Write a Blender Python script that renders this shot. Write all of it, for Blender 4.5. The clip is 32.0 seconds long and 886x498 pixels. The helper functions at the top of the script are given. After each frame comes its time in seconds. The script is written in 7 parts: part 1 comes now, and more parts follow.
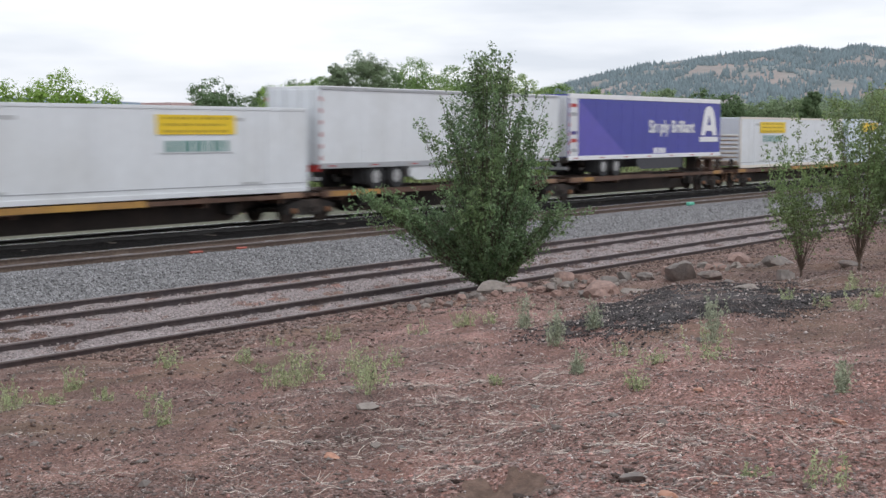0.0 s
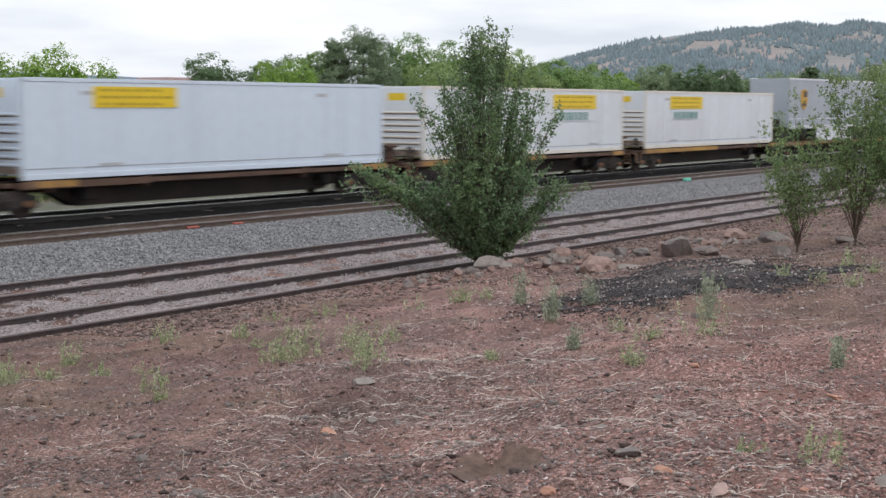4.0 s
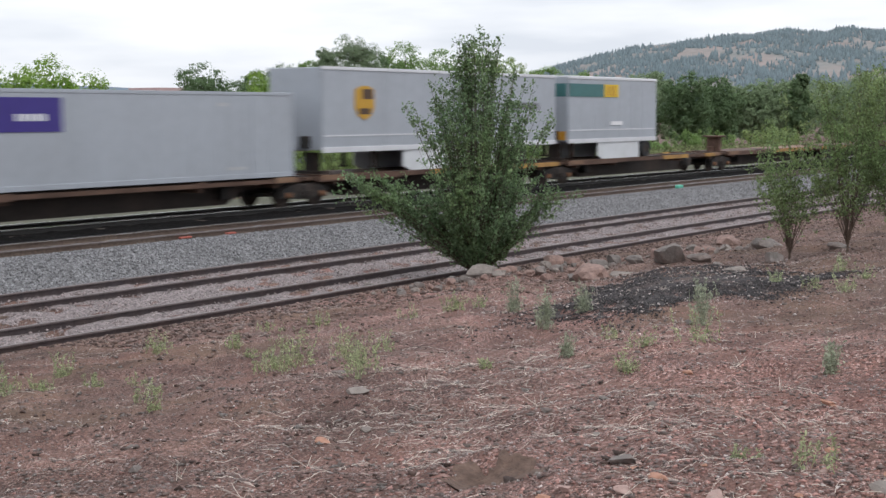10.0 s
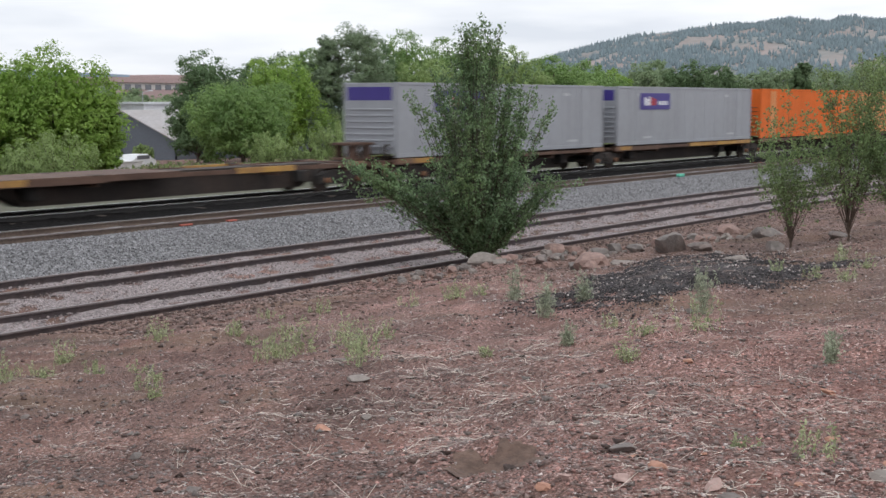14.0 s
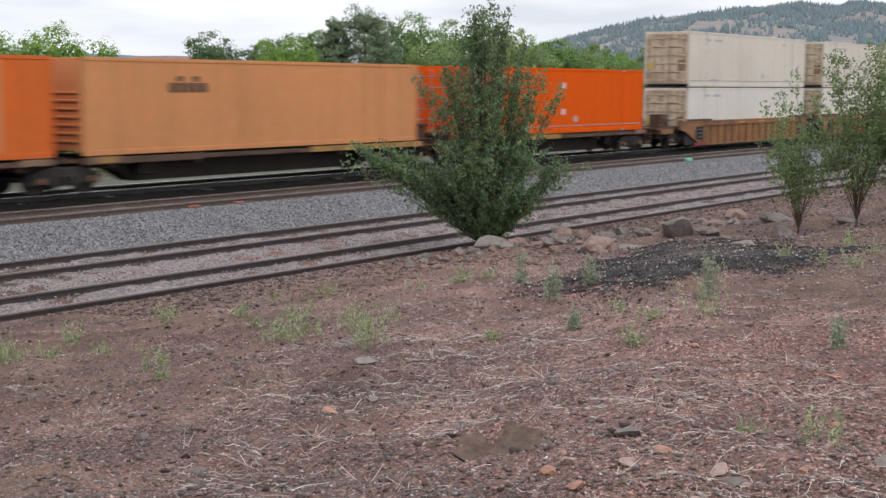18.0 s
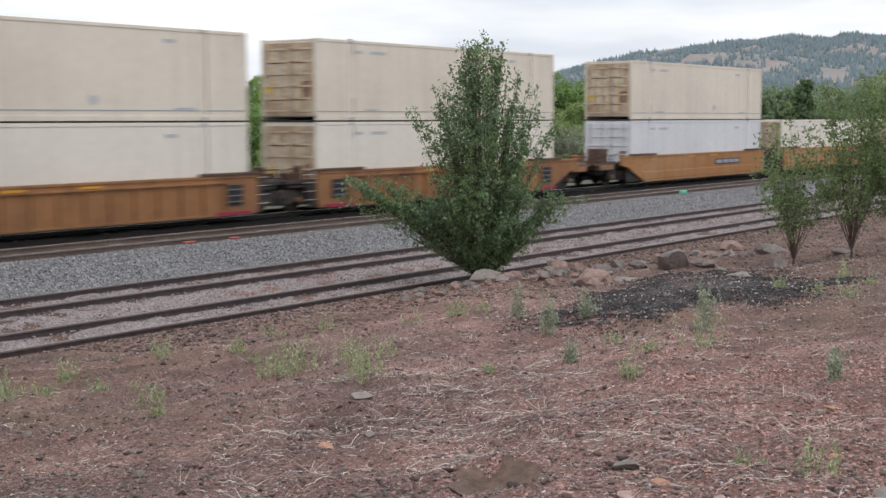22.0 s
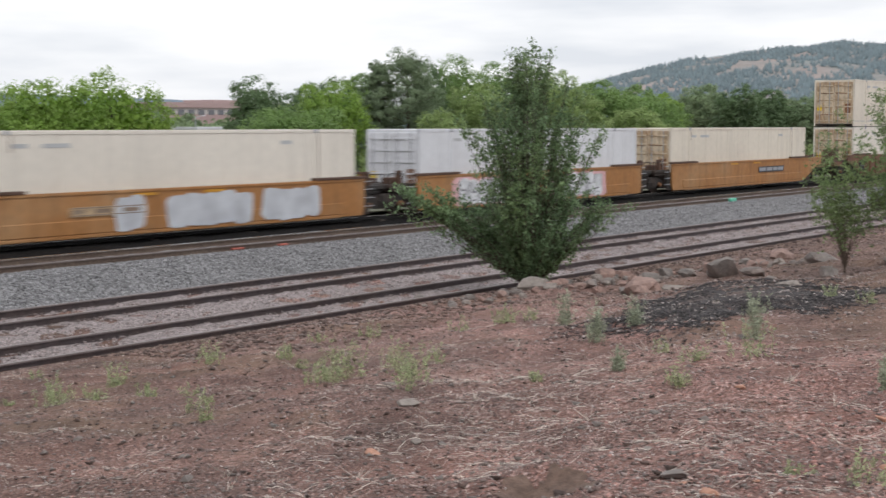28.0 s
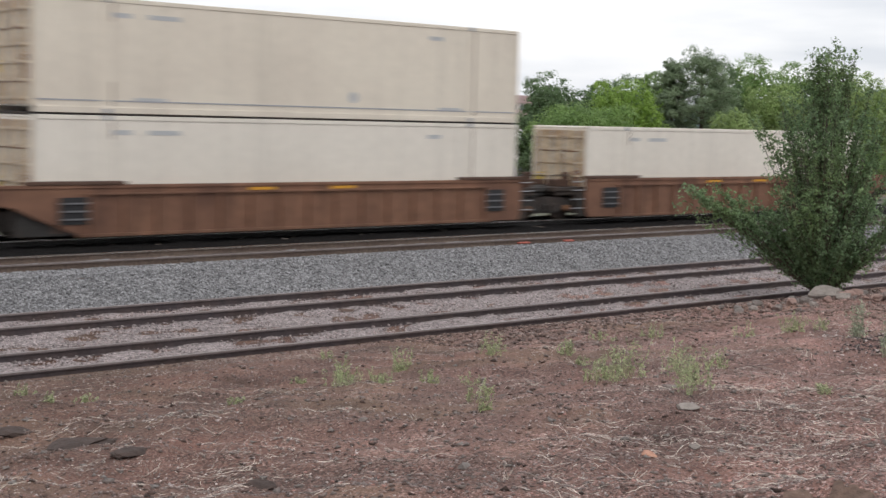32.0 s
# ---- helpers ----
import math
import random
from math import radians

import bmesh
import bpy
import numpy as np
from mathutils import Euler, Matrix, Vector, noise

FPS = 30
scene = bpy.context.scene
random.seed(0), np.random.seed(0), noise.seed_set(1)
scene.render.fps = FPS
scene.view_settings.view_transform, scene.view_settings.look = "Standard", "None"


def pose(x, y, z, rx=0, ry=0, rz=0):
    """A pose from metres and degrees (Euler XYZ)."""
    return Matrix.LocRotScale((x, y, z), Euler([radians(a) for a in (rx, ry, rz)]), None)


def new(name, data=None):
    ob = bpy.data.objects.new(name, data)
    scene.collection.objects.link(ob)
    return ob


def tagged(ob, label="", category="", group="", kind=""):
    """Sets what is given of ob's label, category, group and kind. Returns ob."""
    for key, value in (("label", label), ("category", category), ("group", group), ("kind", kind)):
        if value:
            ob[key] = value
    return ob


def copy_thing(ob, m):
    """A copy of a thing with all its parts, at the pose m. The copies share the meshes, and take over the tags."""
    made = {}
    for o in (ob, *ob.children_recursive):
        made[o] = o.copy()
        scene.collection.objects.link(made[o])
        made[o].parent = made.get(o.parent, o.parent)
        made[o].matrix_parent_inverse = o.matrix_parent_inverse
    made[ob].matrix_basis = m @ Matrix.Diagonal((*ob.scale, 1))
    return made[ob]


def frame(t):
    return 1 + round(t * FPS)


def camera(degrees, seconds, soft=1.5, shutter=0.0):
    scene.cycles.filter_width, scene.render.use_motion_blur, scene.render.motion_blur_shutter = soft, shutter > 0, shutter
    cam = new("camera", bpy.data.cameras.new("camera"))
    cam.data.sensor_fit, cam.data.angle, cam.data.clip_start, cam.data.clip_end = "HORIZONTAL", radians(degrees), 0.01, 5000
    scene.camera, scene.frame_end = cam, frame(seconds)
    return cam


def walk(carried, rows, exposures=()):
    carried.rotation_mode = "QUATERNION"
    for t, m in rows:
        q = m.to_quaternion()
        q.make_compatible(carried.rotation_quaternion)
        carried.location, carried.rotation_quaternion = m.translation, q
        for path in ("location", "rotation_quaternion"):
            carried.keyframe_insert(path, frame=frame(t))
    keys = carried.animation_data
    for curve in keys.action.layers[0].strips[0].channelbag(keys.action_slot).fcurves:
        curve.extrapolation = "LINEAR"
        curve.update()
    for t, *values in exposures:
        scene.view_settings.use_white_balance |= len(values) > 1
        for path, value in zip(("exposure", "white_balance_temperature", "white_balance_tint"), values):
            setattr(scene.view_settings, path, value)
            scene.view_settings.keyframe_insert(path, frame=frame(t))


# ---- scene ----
# The tracks run along x; y leads away from the camera; z = 0 is the top of the main line's rails.
EYE = (0.0, 0.0, 3.26)
PATH = [
    (0.0, -53.831, -5.013, -0.092),
    (0.5, -53.840, -5.194, -0.119),
    (1.0, -53.824, -5.380, -0.108),
    (1.5, -53.812, -5.545, 0.012),
    (2.0, -53.836, -5.661, 0.055),
    (2.5, -53.866, -5.798, 0.019),
    (3.0, -53.910, -5.940, -0.074),
    (3.5, -53.948, -6.060, -0.162),
    (5.5, -54.151, -5.963, -0.159),
    (6.0, -54.212, -5.945, -0.124),
    (6.5, -54.242, -5.912, -0.093),
    (7.0, -54.274, -5.828, -0.046),
    (7.5, -54.280, -5.751, 0.011),
    (8.0, -54.252, -5.726, 0.033),
    (8.5, -54.235, -5.736, 0.115),
    (9.0, -54.242, -5.705, 0.189),
    (9.5, -54.267, -5.678, 0.229),
    (10.0, -54.281, -5.683, 0.170),
    (10.5, -54.273, -5.762, 0.082),
    (11.0, -54.269, -5.874, 0.085),
    (11.5, -54.292, -5.963, 0.064),
    (12.0, -54.313, -6.044, 0.015),
    (12.5, -54.314, -6.131, -0.031),
    (13.0, -54.314, -6.185, -0.030),
    (13.5, -54.314, -6.182, -0.037),
    (14.0, -54.243, -6.185, 0.007),
    (14.5, -54.147, -6.302, -0.035),
    (16.5, -53.882, -6.650, -0.207),
    (17.0, -53.899, -6.734, -0.272),
    (17.5, -53.900, -6.829, -0.290),
    (18.0, -53.944, -6.900, -0.328),
    (18.5, -54.072, -6.894, -0.457),
    (19.0, -54.188, -6.806, -0.508),
    (19.5, -54.277, -6.691, -0.554),
    (20.0, -54.310, -6.613, -0.425),
    (20.5, -54.313, -6.556, -0.332),
    (21.0, -54.303, -6.319, -0.157),
    (21.5, -54.237, -5.873, -0.009),
    (22.0, -54.126, -5.470, 0.097),
    (22.5, -54.084, -5.248, 0.189),
    (23.0, -53.986, -5.225, 0.252),
    (23.5, -53.944, -5.267, 0.168),
    (24.0, -53.996, -5.354, 0.036),
    (24.5, -54.088, -5.393, -0.049),
    (26.5, -54.267, -5.138, 0.026),
    (27.0, -54.110, -5.176, -0.080),
    (27.5, -53.500, -5.187, -0.043),
    (28.0, -52.124, -5.163, 0.089),
    (28.5, -50.232, -5.151, 0.053),
    (29.0, -48.478, -5.203, -0.263),
    (29.5, -46.046, -5.444, -0.385),
    (30.0, -43.628, -5.756, -0.424),
    (30.5, -41.945, -5.893, -0.886),
    (31.0, -41.064, -5.813, -1.093),
    (31.5, -40.748, -5.545, -1.133),
    (32.0, -40.112, -5.432, -1.414),
]


def aim(yaw, pitch, roll):
    return (pose(*EYE, 0, 0, yaw) @ pose(0, 0, 0, pitch) @ pose(0, 0, 0, 0, roll) @ pose(0, 0, 0, 90))


cam = camera(36.04, 32.0, soft=1.5, shutter=0.7)
walk(cam, [(t, aim(a, b, c)) for t, a, b, c in PATH], [(0.0, 0.0, 6280, 10), (13.0, 0.0, 6300, 10), (24.0, 0.0, 6380, 10), (28.0, 0.0, 6480, 10), (32.0, 0.0, 6500, 10)])

# ---- world and sun: a bright, evenly overcast sky ----
SUN_ELEVATION, SUN_TURN = 58.0, 200.0
world = bpy.data.worlds.new("overcast")
scene.world = world
world.use_nodes = True
wn, wl = world.node_tree.nodes, world.node_tree.links
wn.clear()
sky = wn.new("ShaderNodeTexSky")
sky.sky_type, sky.sun_disc = "NISHITA", False
sky.sun_elevation, sky.sun_rotation = radians(SUN_ELEVATION), radians(SUN_TURN)
coord = wn.new("ShaderNodeTexCoord")
squash = wn.new("ShaderNodeMapping")
squash.inputs["Scale"].default_value = (1.6, 1.6, 9.0)
cloud = wn.new("ShaderNodeTexNoise")
cloud.inputs["Scale"].default_value, cloud.inputs["Detail"].default_value, cloud.inputs["Roughness"].default_value = 1.9, 5.0, 0.5
ramp = wn.new("ShaderNodeValToRGB")
ramp.color_ramp.elements[0].position, ramp.color_ramp.elements[0].color = 0.36, (8.0, 8.3, 8.9, 1)
ramp.color_ramp.elements[1].position, ramp.color_ramp.elements[1].color = 0.56, (11.0, 11.0, 11.15, 1)
mixer = wn.new("ShaderNodeMix")
mixer.data_type = "RGBA"
mixer.inputs["Factor"].default_value = 0.93
back = wn.new("ShaderNodeBackground")
back.inputs["Strength"].default_value = 0.1
wout = wn.new("ShaderNodeOutputWorld")
wl.new(coord.outputs["Generated"], squash.inputs["Vector"])
wl.new(squash.outputs["Vector"], cloud.inputs["Vector"])
wl.new(cloud.outputs["Fac"], ramp.inputs["Fac"])
wl.new(sky.outputs["Color"], mixer.inputs[6])
wl.new(ramp.outputs["Color"], mixer.inputs[7])
wl.new(mixer.outputs[2], back.inputs["Color"])
wl.new(back.outputs["Background"], wout.inputs["Surface"])

sun_data = bpy.data.lights.new("sun", "SUN")
sun_data.energy, sun_data.angle, sun_data.color = 0.9, radians(25), (1.0, 0.97, 0.92)
sun = new("sun", sun_data)
sun.matrix_basis = pose(0, 0, 60) @ Euler((radians(90 - SUN_ELEVATION), 0, radians(180 - SUN_TURN))).to_matrix().to_4x4()

# ---- materials ----
def material(name, color, rough=0.7, metal=0.0, vary=0.12, grain=30.0, stain=1.5, bump=0.0, bump_scale=60.0, island=0.0, tint=None, tint_amount=0.0,
             rim=0.5, leaf=False, streak=0.0):
    """A surface with fine grain, broad stains in a second tint, and relief."""
    m = bpy.data.materials.new(name)
    m.use_nodes = True
    n, l = m.node_tree.nodes, m.node_tree.links
    b = n["Principled BSDF"]
    b.inputs["Roughness"].default_value, b.inputs["Metallic"].default_value = rough, metal
    b.inputs["Specular IOR Level"].default_value = rim
    tc = n.new("ShaderNodeTexCoord")
    fine, broad = n.new("ShaderNodeTexNoise"), n.new("ShaderNodeTexNoise")
    fine.inputs["Scale"].default_value, fine.inputs["Detail"].default_value = grain, 4.0
    broad.inputs["Scale"].default_value, broad.inputs["Detail"].default_value = stain, 5.0
    for k in (fine, broad):
        l.new(tc.outputs["Object"], k.inputs["Vector"])
    base = n.new("ShaderNodeMix")
    base.data_type = "RGBA"
    base.inputs[6].default_value = (*color, 1)
    base.inputs[7].default_value = (*(tint or [c * 0.6 for c in color]), 1)
    reach = n.new("ShaderNodeMapRange")
    reach.inputs[1].default_value, reach.inputs[2].default_value = 0.42, 0.72
    reach.inputs[3].default_value, reach.inputs[4].default_value = 0.0, tint_amount if tint else vary
    l.new(broad.outputs["Fac"], reach.inputs[0])
    l.new(reach.outputs[0], base.inputs[0])
    hsv = n.new("ShaderNodeHueSaturation")
    value = n.new("ShaderNodeMapRange")
    value.inputs[1].default_value, value.inputs[2].default_value = 0.3, 0.7
    value.inputs[3].default_value, value.inputs[4].default_value = 1 - vary, 1 + vary
    l.new(fine.outputs["Fac"], value.inputs[0])
    l.new(base.outputs[2], hsv.inputs["Color"])
    last = value.outputs[0]
    if island:
        geo = n.new("ShaderNodeNewGeometry")
        spread = n.new("ShaderNodeMapRange")
        spread.inputs[3].default_value, spread.inputs[4].default_value = 1 - island, 1 + island
        l.new(geo.outputs["Random Per Island"], spread.inputs[0])
        times = n.new("ShaderNodeMath")
        times.operation = "MULTIPLY"
        l.new(last, times.inputs[0])
        l.new(spread.outputs[0], times.inputs[1])
        last = times.outputs[0]
    if streak:
        # stains that run down the panels
        stretch, run, fade, both = n.new("ShaderNodeMapping"), n.new("ShaderNodeTexNoise"), n.new("ShaderNodeMapRange"), n.new("ShaderNodeMath")
        stretch.inputs["Scale"].default_value = (2.6, 2.6, 0.16)
        run.inputs["Scale"].default_value, run.inputs["Detail"].default_value, run.inputs["Roughness"].default_value = 1.0, 7, 0.65
        fade.inputs[1].default_value, fade.inputs[2].default_value, fade.inputs[3].default_value, fade.inputs[4].default_value = 0.48, 0.78, 1.0, 1 - streak
        both.operation = "MULTIPLY"
        l.new(tc.outputs["Object"], stretch.inputs["Vector"])
        l.new(stretch.outputs["Vector"], run.inputs["Vector"])
        l.new(run.outputs["Fac"], fade.inputs[0])
        l.new(last, both.inputs[0])
        l.new(fade.outputs[0], both.inputs[1])
        last = both.outputs[0]
    l.new(last, hsv.inputs["Value"])
    l.new(hsv.outputs["Color"], b.inputs["Base Color"])
    if bump:
        bn, bm_ = n.new("ShaderNodeTexNoise"), n.new("ShaderNodeBump")
        bn.inputs["Scale"].default_value, bn.inputs["Detail"].default_value = bump_scale, 6.0
        bm_.inputs["Strength"].default_value, bm_.inputs["Distance"].default_value = bump, 0.03
        l.new(tc.outputs["Object"], bn.inputs["Vector"])
        l.new(bn.outputs["Fac"], bm_.inputs["Height"])
        l.new(bm_.outputs["Normal"], b.inputs["Normal"])
    if leaf:
        out = n["Material Output"]
        tr, mx = n.new("ShaderNodeBsdfTranslucent"), n.new("ShaderNodeMixShader")
        mx.inputs[0].default_value = 0.45
        l.new(hsv.outputs["Color"], tr.inputs["Color"])
        l.new(b.outputs[0], mx.inputs[1])
        l.new(tr.outputs[0], mx.inputs[2])
        l.new(mx.outputs[0], out.inputs["Surface"])
    return m


M = dict(
    rail=material("rail_steel", (0.07, 0.056, 0.060), 0.6, 0.2, 0.25, 8, 0.8, tint=(0.095, 0.062, 0.05), tint_amount=0.7),
    railhead=material("rail_head", (0.78, 0.77, 0.76), 0.25, 1.0, 0.1, 20, 1.0),
    railtop=material("siding_rail_top", (0.23, 0.195, 0.19), 0.5, 0.3, 0.15, 12, 0.7),
    railrust=material("rail_rust", (0.115, 0.08, 0.064), 0.7, 0.1, 0.25, 12, 0.35, tint=(0.19, 0.145, 0.115), tint_amount=0.8),
    tie=material("tie_wood", (0.13, 0.105, 0.09), 0.9, 0, 0.3, 14, 2.0, bump=0.5, bump_scale=25, tint=(0.22, 0.19, 0.17), tint_amount=0.8),
    # main line rail, its web's shade put into the colour
    raildark=material("shade_dark_rail", (0.03, 0.028, 0.027), 0.7, 0.2, 0.2, 12, 0.7),
    stone=material("ballast_pieces", (0.275, 0.271, 0.279), 0.9, 0, 0.15, 20, 1.0, island=0.5),
    stone2=material("siding_pieces", (0.35, 0.30, 0.295), 0.9, 0, 0.15, 20, 0.5, island=0.55, tint=(0.31, 0.235, 0.22), tint_amount=0.8),
    white=material("white_panel", (0.72, 0.745, 0.775), 0.45, 0, 0.03, 3, 0.5, tint=(0.60, 0.61, 0.61), tint_amount=0.6, streak=0.1),
    white2=material("bright_white_panel", (0.66, 0.73, 0.82), 0.4, 0, 0.03, 3, 0.5, streak=0.12),
    cream=material("cream_panel", (0.75, 0.685, 0.58), 0.5, 0, 0.04, 4, 0.4, tint=(0.64, 0.57, 0.485), tint_amount=0.7, streak=0.17),
    cream2=material("pale_cream_panel", (0.775, 0.725, 0.645), 0.5, 0, 0.04, 4, 0.4, tint=(0.68, 0.63, 0.555), tint_amount=0.6, streak=0.15),
    pale=material("pale_grey_panel", (0.70, 0.71, 0.74), 0.5, 0, 0.04, 4, 0.4, tint=(0.6, 0.6, 0.62), tint_amount=0.6, streak=0.12),
    door=material("stained_door", (0.66, 0.55, 0.40), 0.6, 0, 0.18, 6, 1.3, tint=(0.33, 0.175, 0.075), tint_amount=0.95, streak=0.55),
    # serves runs of rust and the shadow painted under door bars
    rustshade=material("door_rust_and_shade", (0.45, 0.31, 0.18), 0.7, 0, 0.3, 6, 1.5, tint=(0.5, 0.38, 0.25), tint_amount=0.9),
    rustmark=material("rust_and_shade", (0.25, 0.12, 0.06), 0.8, 0, 0.3, 8, 1.5),
    boxgrey=material("box_grey_panel", (0.325, 0.335, 0.36), 0.5, 0.0, 0.04, 3, 0.5, tint=(0.28, 0.285, 0.30), tint_amount=0.6, streak=0.18),
    grey=material("grey_panel", (0.40, 0.43, 0.475), 0.45, 0.0, 0.04, 3, 0.5, tint=(0.345, 0.365, 0.40), tint_amount=0.6, streak=0.1),
    purple=material("violet_panel", (0.044, 0.028, 0.215), 0.4, 0, 0.06, 2, 0.5),
    blueviolet=material("blue_violet_panel", (0.05, 0.055, 0.335), 0.4, 0, 0.06, 2, 0.5),
    violet=material("light_violet_panel", (0.10, 0.085, 0.42), 0.4, 0, 0.06, 2, 0.5),
    orange1=material("faded_orange_panel", (0.72, 0.155, 0.03), 0.7, 0, 0.05, 3, 0.4, tint=(0.64, 0.16, 0.05), tint_amount=0.6, rim=0.15, streak=0.2),
    orange2=material("peach_panel", (0.68, 0.295, 0.12), 0.65, 0, 0.05, 3, 0.4, tint=(0.60, 0.265, 0.11), tint_amount=0.6, rim=0.2, streak=0.25),
    orange3=material("bright_orange_panel", (0.80, 0.108, 0.001), 0.7, 0, 0.04, 3, 0.4, rim=0.1, streak=0.15),
    steel=material("frame_steel", (0.42, 0.43, 0.45), 0.45, 0.4, 0.1, 8, 1.0),
    dark=material("dark_underframe", (0.035, 0.032, 0.03), 0.8, 0.1, 0.25, 10, 1.2, tint=(0.09, 0.055, 0.04), tint_amount=0.7),
    tyre=material("tyre_rubber", (0.03, 0.03, 0.032), 0.85, 0, 0.2, 12, 2),
    rimmat=material("wheel_rim", (0.5, 0.5, 0.5), 0.45, 0.5, 0.15, 6, 2),
    # centre sill near black, with the shade under the deck painted in
    sill=material("shade_dark_sill", (0.032, 0.023, 0.019), 0.75, 0.1, 0.25, 6, 0.8, bump=0.15, tint=(0.06, 0.039, 0.03), tint_amount=0.8, streak=0.4),
    spine=material("brown_sill_paint", (0.10, 0.055, 0.038), 0.7, 0.1, 0.25, 6, 0.8, bump=0.15, tint=(0.17, 0.10, 0.07), tint_amount=0.8, streak=0.4),
    rustsill=material("rust_orange_sill", (0.34, 0.165, 0.07), 0.7, 0.0, 0.25, 5, 0.9, tint=(0.19, 0.09, 0.045), tint_amount=0.8),
    tansill=material("rusty_tan_sill", (0.27, 0.165, 0.10), 0.7, 0.0, 0.25, 5, 0.9, tint=(0.15, 0.08, 0.05), tint_amount=0.9),
    yellowsill=material("yellow_sill_paint", (0.46, 0.26, 0.06), 0.6, 0.0, 0.2, 5, 0.8, tint=(0.26, 0.13, 0.06), tint_amount=0.9),
    well1=material("ribbed_well_orange", (0.33, 0.155, 0.06), 0.65, 0, 0.15, 4, 0.5, tint=(0.19, 0.085, 0.045), tint_amount=0.9, streak=0.55),
    well2=material("smooth_well_orange", (0.38, 0.168, 0.05), 0.55, 0, 0.12, 4, 0.45, tint=(0.43, 0.25, 0.12), tint_amount=0.75, streak=0.4),
    well3=material("brown_well_rust", (0.225, 0.112, 0.068), 0.7, 0, 0.18, 4, 0.5, tint=(0.13, 0.062, 0.04), tint_amount=0.9, streak=0.55),
    graff=material("silver_graffiti", (0.60, 0.62, 0.66), 0.5, 0, 0.12, 1.6, 1.1, tint=(0.42, 0.43, 0.47), tint_amount=0.75),
    amber=material("amber_reflector", (0.62, 0.30, 0.03), 0.5, 0, 0.1, 5, 2),
    whitespray=material("white_spray_paint", (0.72, 0.73, 0.75), 0.5, 0, 0.2, 3, 1.4, tint=(0.33, 0.33, 0.36), tint_amount=0.8),
    greyspray=material("dark_grey_spray", (0.10, 0.10, 0.115), 0.6, 0, 0.3, 3, 1.4, tint=(0.3, 0.3, 0.32), tint_amount=0.7),
    pinkspray=material("pink_spray_paint", (0.70, 0.42, 0.43), 0.5, 0, 0.15, 3, 1.4),
    yellow=material("yellow_sign", (0.80, 0.56, 0.02), 0.5, 0, 0.05, 5, 2),
    tealdark=material("dark_teal_sign", (0.05, 0.16, 0.16), 0.5, 0, 0.08, 5, 2),
    gold=material("gold_sign", (0.55, 0.31, 0.03), 0.5, 0, 0.08, 5, 2),
    brown=material("brown_sign", (0.08, 0.045, 0.025), 0.5, 0, 0.08, 5, 2),
    red=material("red_paint", (0.42, 0.03, 0.025), 0.5, 0, 0.15, 5, 2),
    darkred=material("dark_red_paint", (0.28, 0.03, 0.05), 0.6, 0, 0.2, 5, 2),
    rung=material("grey_rungs", (0.17, 0.17, 0.18), 0.6, 0.2, 0.2, 8, 2),
    markgrey=material("faint_grey_ink", (0.46, 0.47, 0.48), 0.6, 0, 0.1, 5, 2),
    signink=material("faded_sign_ink", (0.48, 0.32, 0.02), 0.6, 0, 0.1, 5, 2),
    tealink=material("grey_teal_ink", (0.13, 0.27, 0.24), 0.6, 0, 0.1, 5, 2),
    track=material("pale_dirt_track", (0.36, 0.285, 0.24), 0.95, 0, 0.25, 6, 0.3, bump=0.6, bump_scale=12, tint=(0.26, 0.2, 0.16), tint_amount=0.8),
    road=material("pale_service_road", (0.095, 0.095, 0.062), 0.95, 0, 0.2, 6, 0.3, bump=0.6, bump_scale=12),
    grime=material("grime_and_shade", (0.24, 0.175, 0.13), 0.8, 0, 0.3, 6, 1.5, tint=(0.36, 0.29, 0.23), tint_amount=0.9),
    ink=material("dark_ink", (0.05, 0.05, 0.06), 0.6, 0, 0.1, 5, 2),
    greyink=material("grey_ink", (0.34, 0.35, 0.38), 0.6, 0, 0.1, 5, 2),
    whiteink=material("white_ink", (0.8, 0.8, 0.82), 0.5, 0, 0.05, 5, 2),
    marker=material("orange_marker_paint", (0.42, 0.115, 0.085), 0.7, 0, 0.2, 20, 3),
    mint=material("mint_paint", (0.15, 0.55, 0.40), 0.7, 0, 0.2, 20, 3),
    bark=material("bark", (0.12, 0.095, 0.075), 0.9, 0, 0.3, 20, 3, bump=0.6),
    barkred=material("young_bark", (0.14, 0.10, 0.075), 0.9, 0, 0.3, 20, 3, bump=0.6),
    leaf_bush=material("dark_green_leaf", (0.175, 0.265, 0.135), 0.55, 0, 0.2, 3, 0.7, island=0.45, leaf=True, tint=(0.225, 0.31, 0.125), tint_amount=0.8),
    leaf_young=material("young_leaf", (0.21, 0.295, 0.125), 0.6, 0, 0.2, 3, 0.7, island=0.45, leaf=True, tint=(0.26, 0.30, 0.13), tint_amount=0.7),
    leaf_bright=material("bright_green_leaf", (0.285, 0.425, 0.085), 0.6, 0, 0.15, 1.2, 0.25, island=0.16, leaf=True, tint=(0.19, 0.32, 0.07), tint_amount=0.8),
    leaf_mid=material("mid_green_leaf", (0.245, 0.37, 0.12), 0.6, 0, 0.15, 1.2, 0.25, island=0.16, leaf=True, tint=(0.16, 0.265, 0.095), tint_amount=0.8),
    leaf_dark=material("dark_tree_leaf", (0.15, 0.23, 0.105), 0.65, 0, 0.15, 1.2, 0.25, island=0.16, leaf=True, tint=(0.13, 0.20, 0.10), tint_amount=0.8),
    leaf_pine=material("pine_needles", (0.26, 0.34, 0.20), 0.7, 0, 0.15, 1.2, 0.25, island=0.16, leaf=True, tint=(0.20, 0.26, 0.16), tint_amount=0.8),
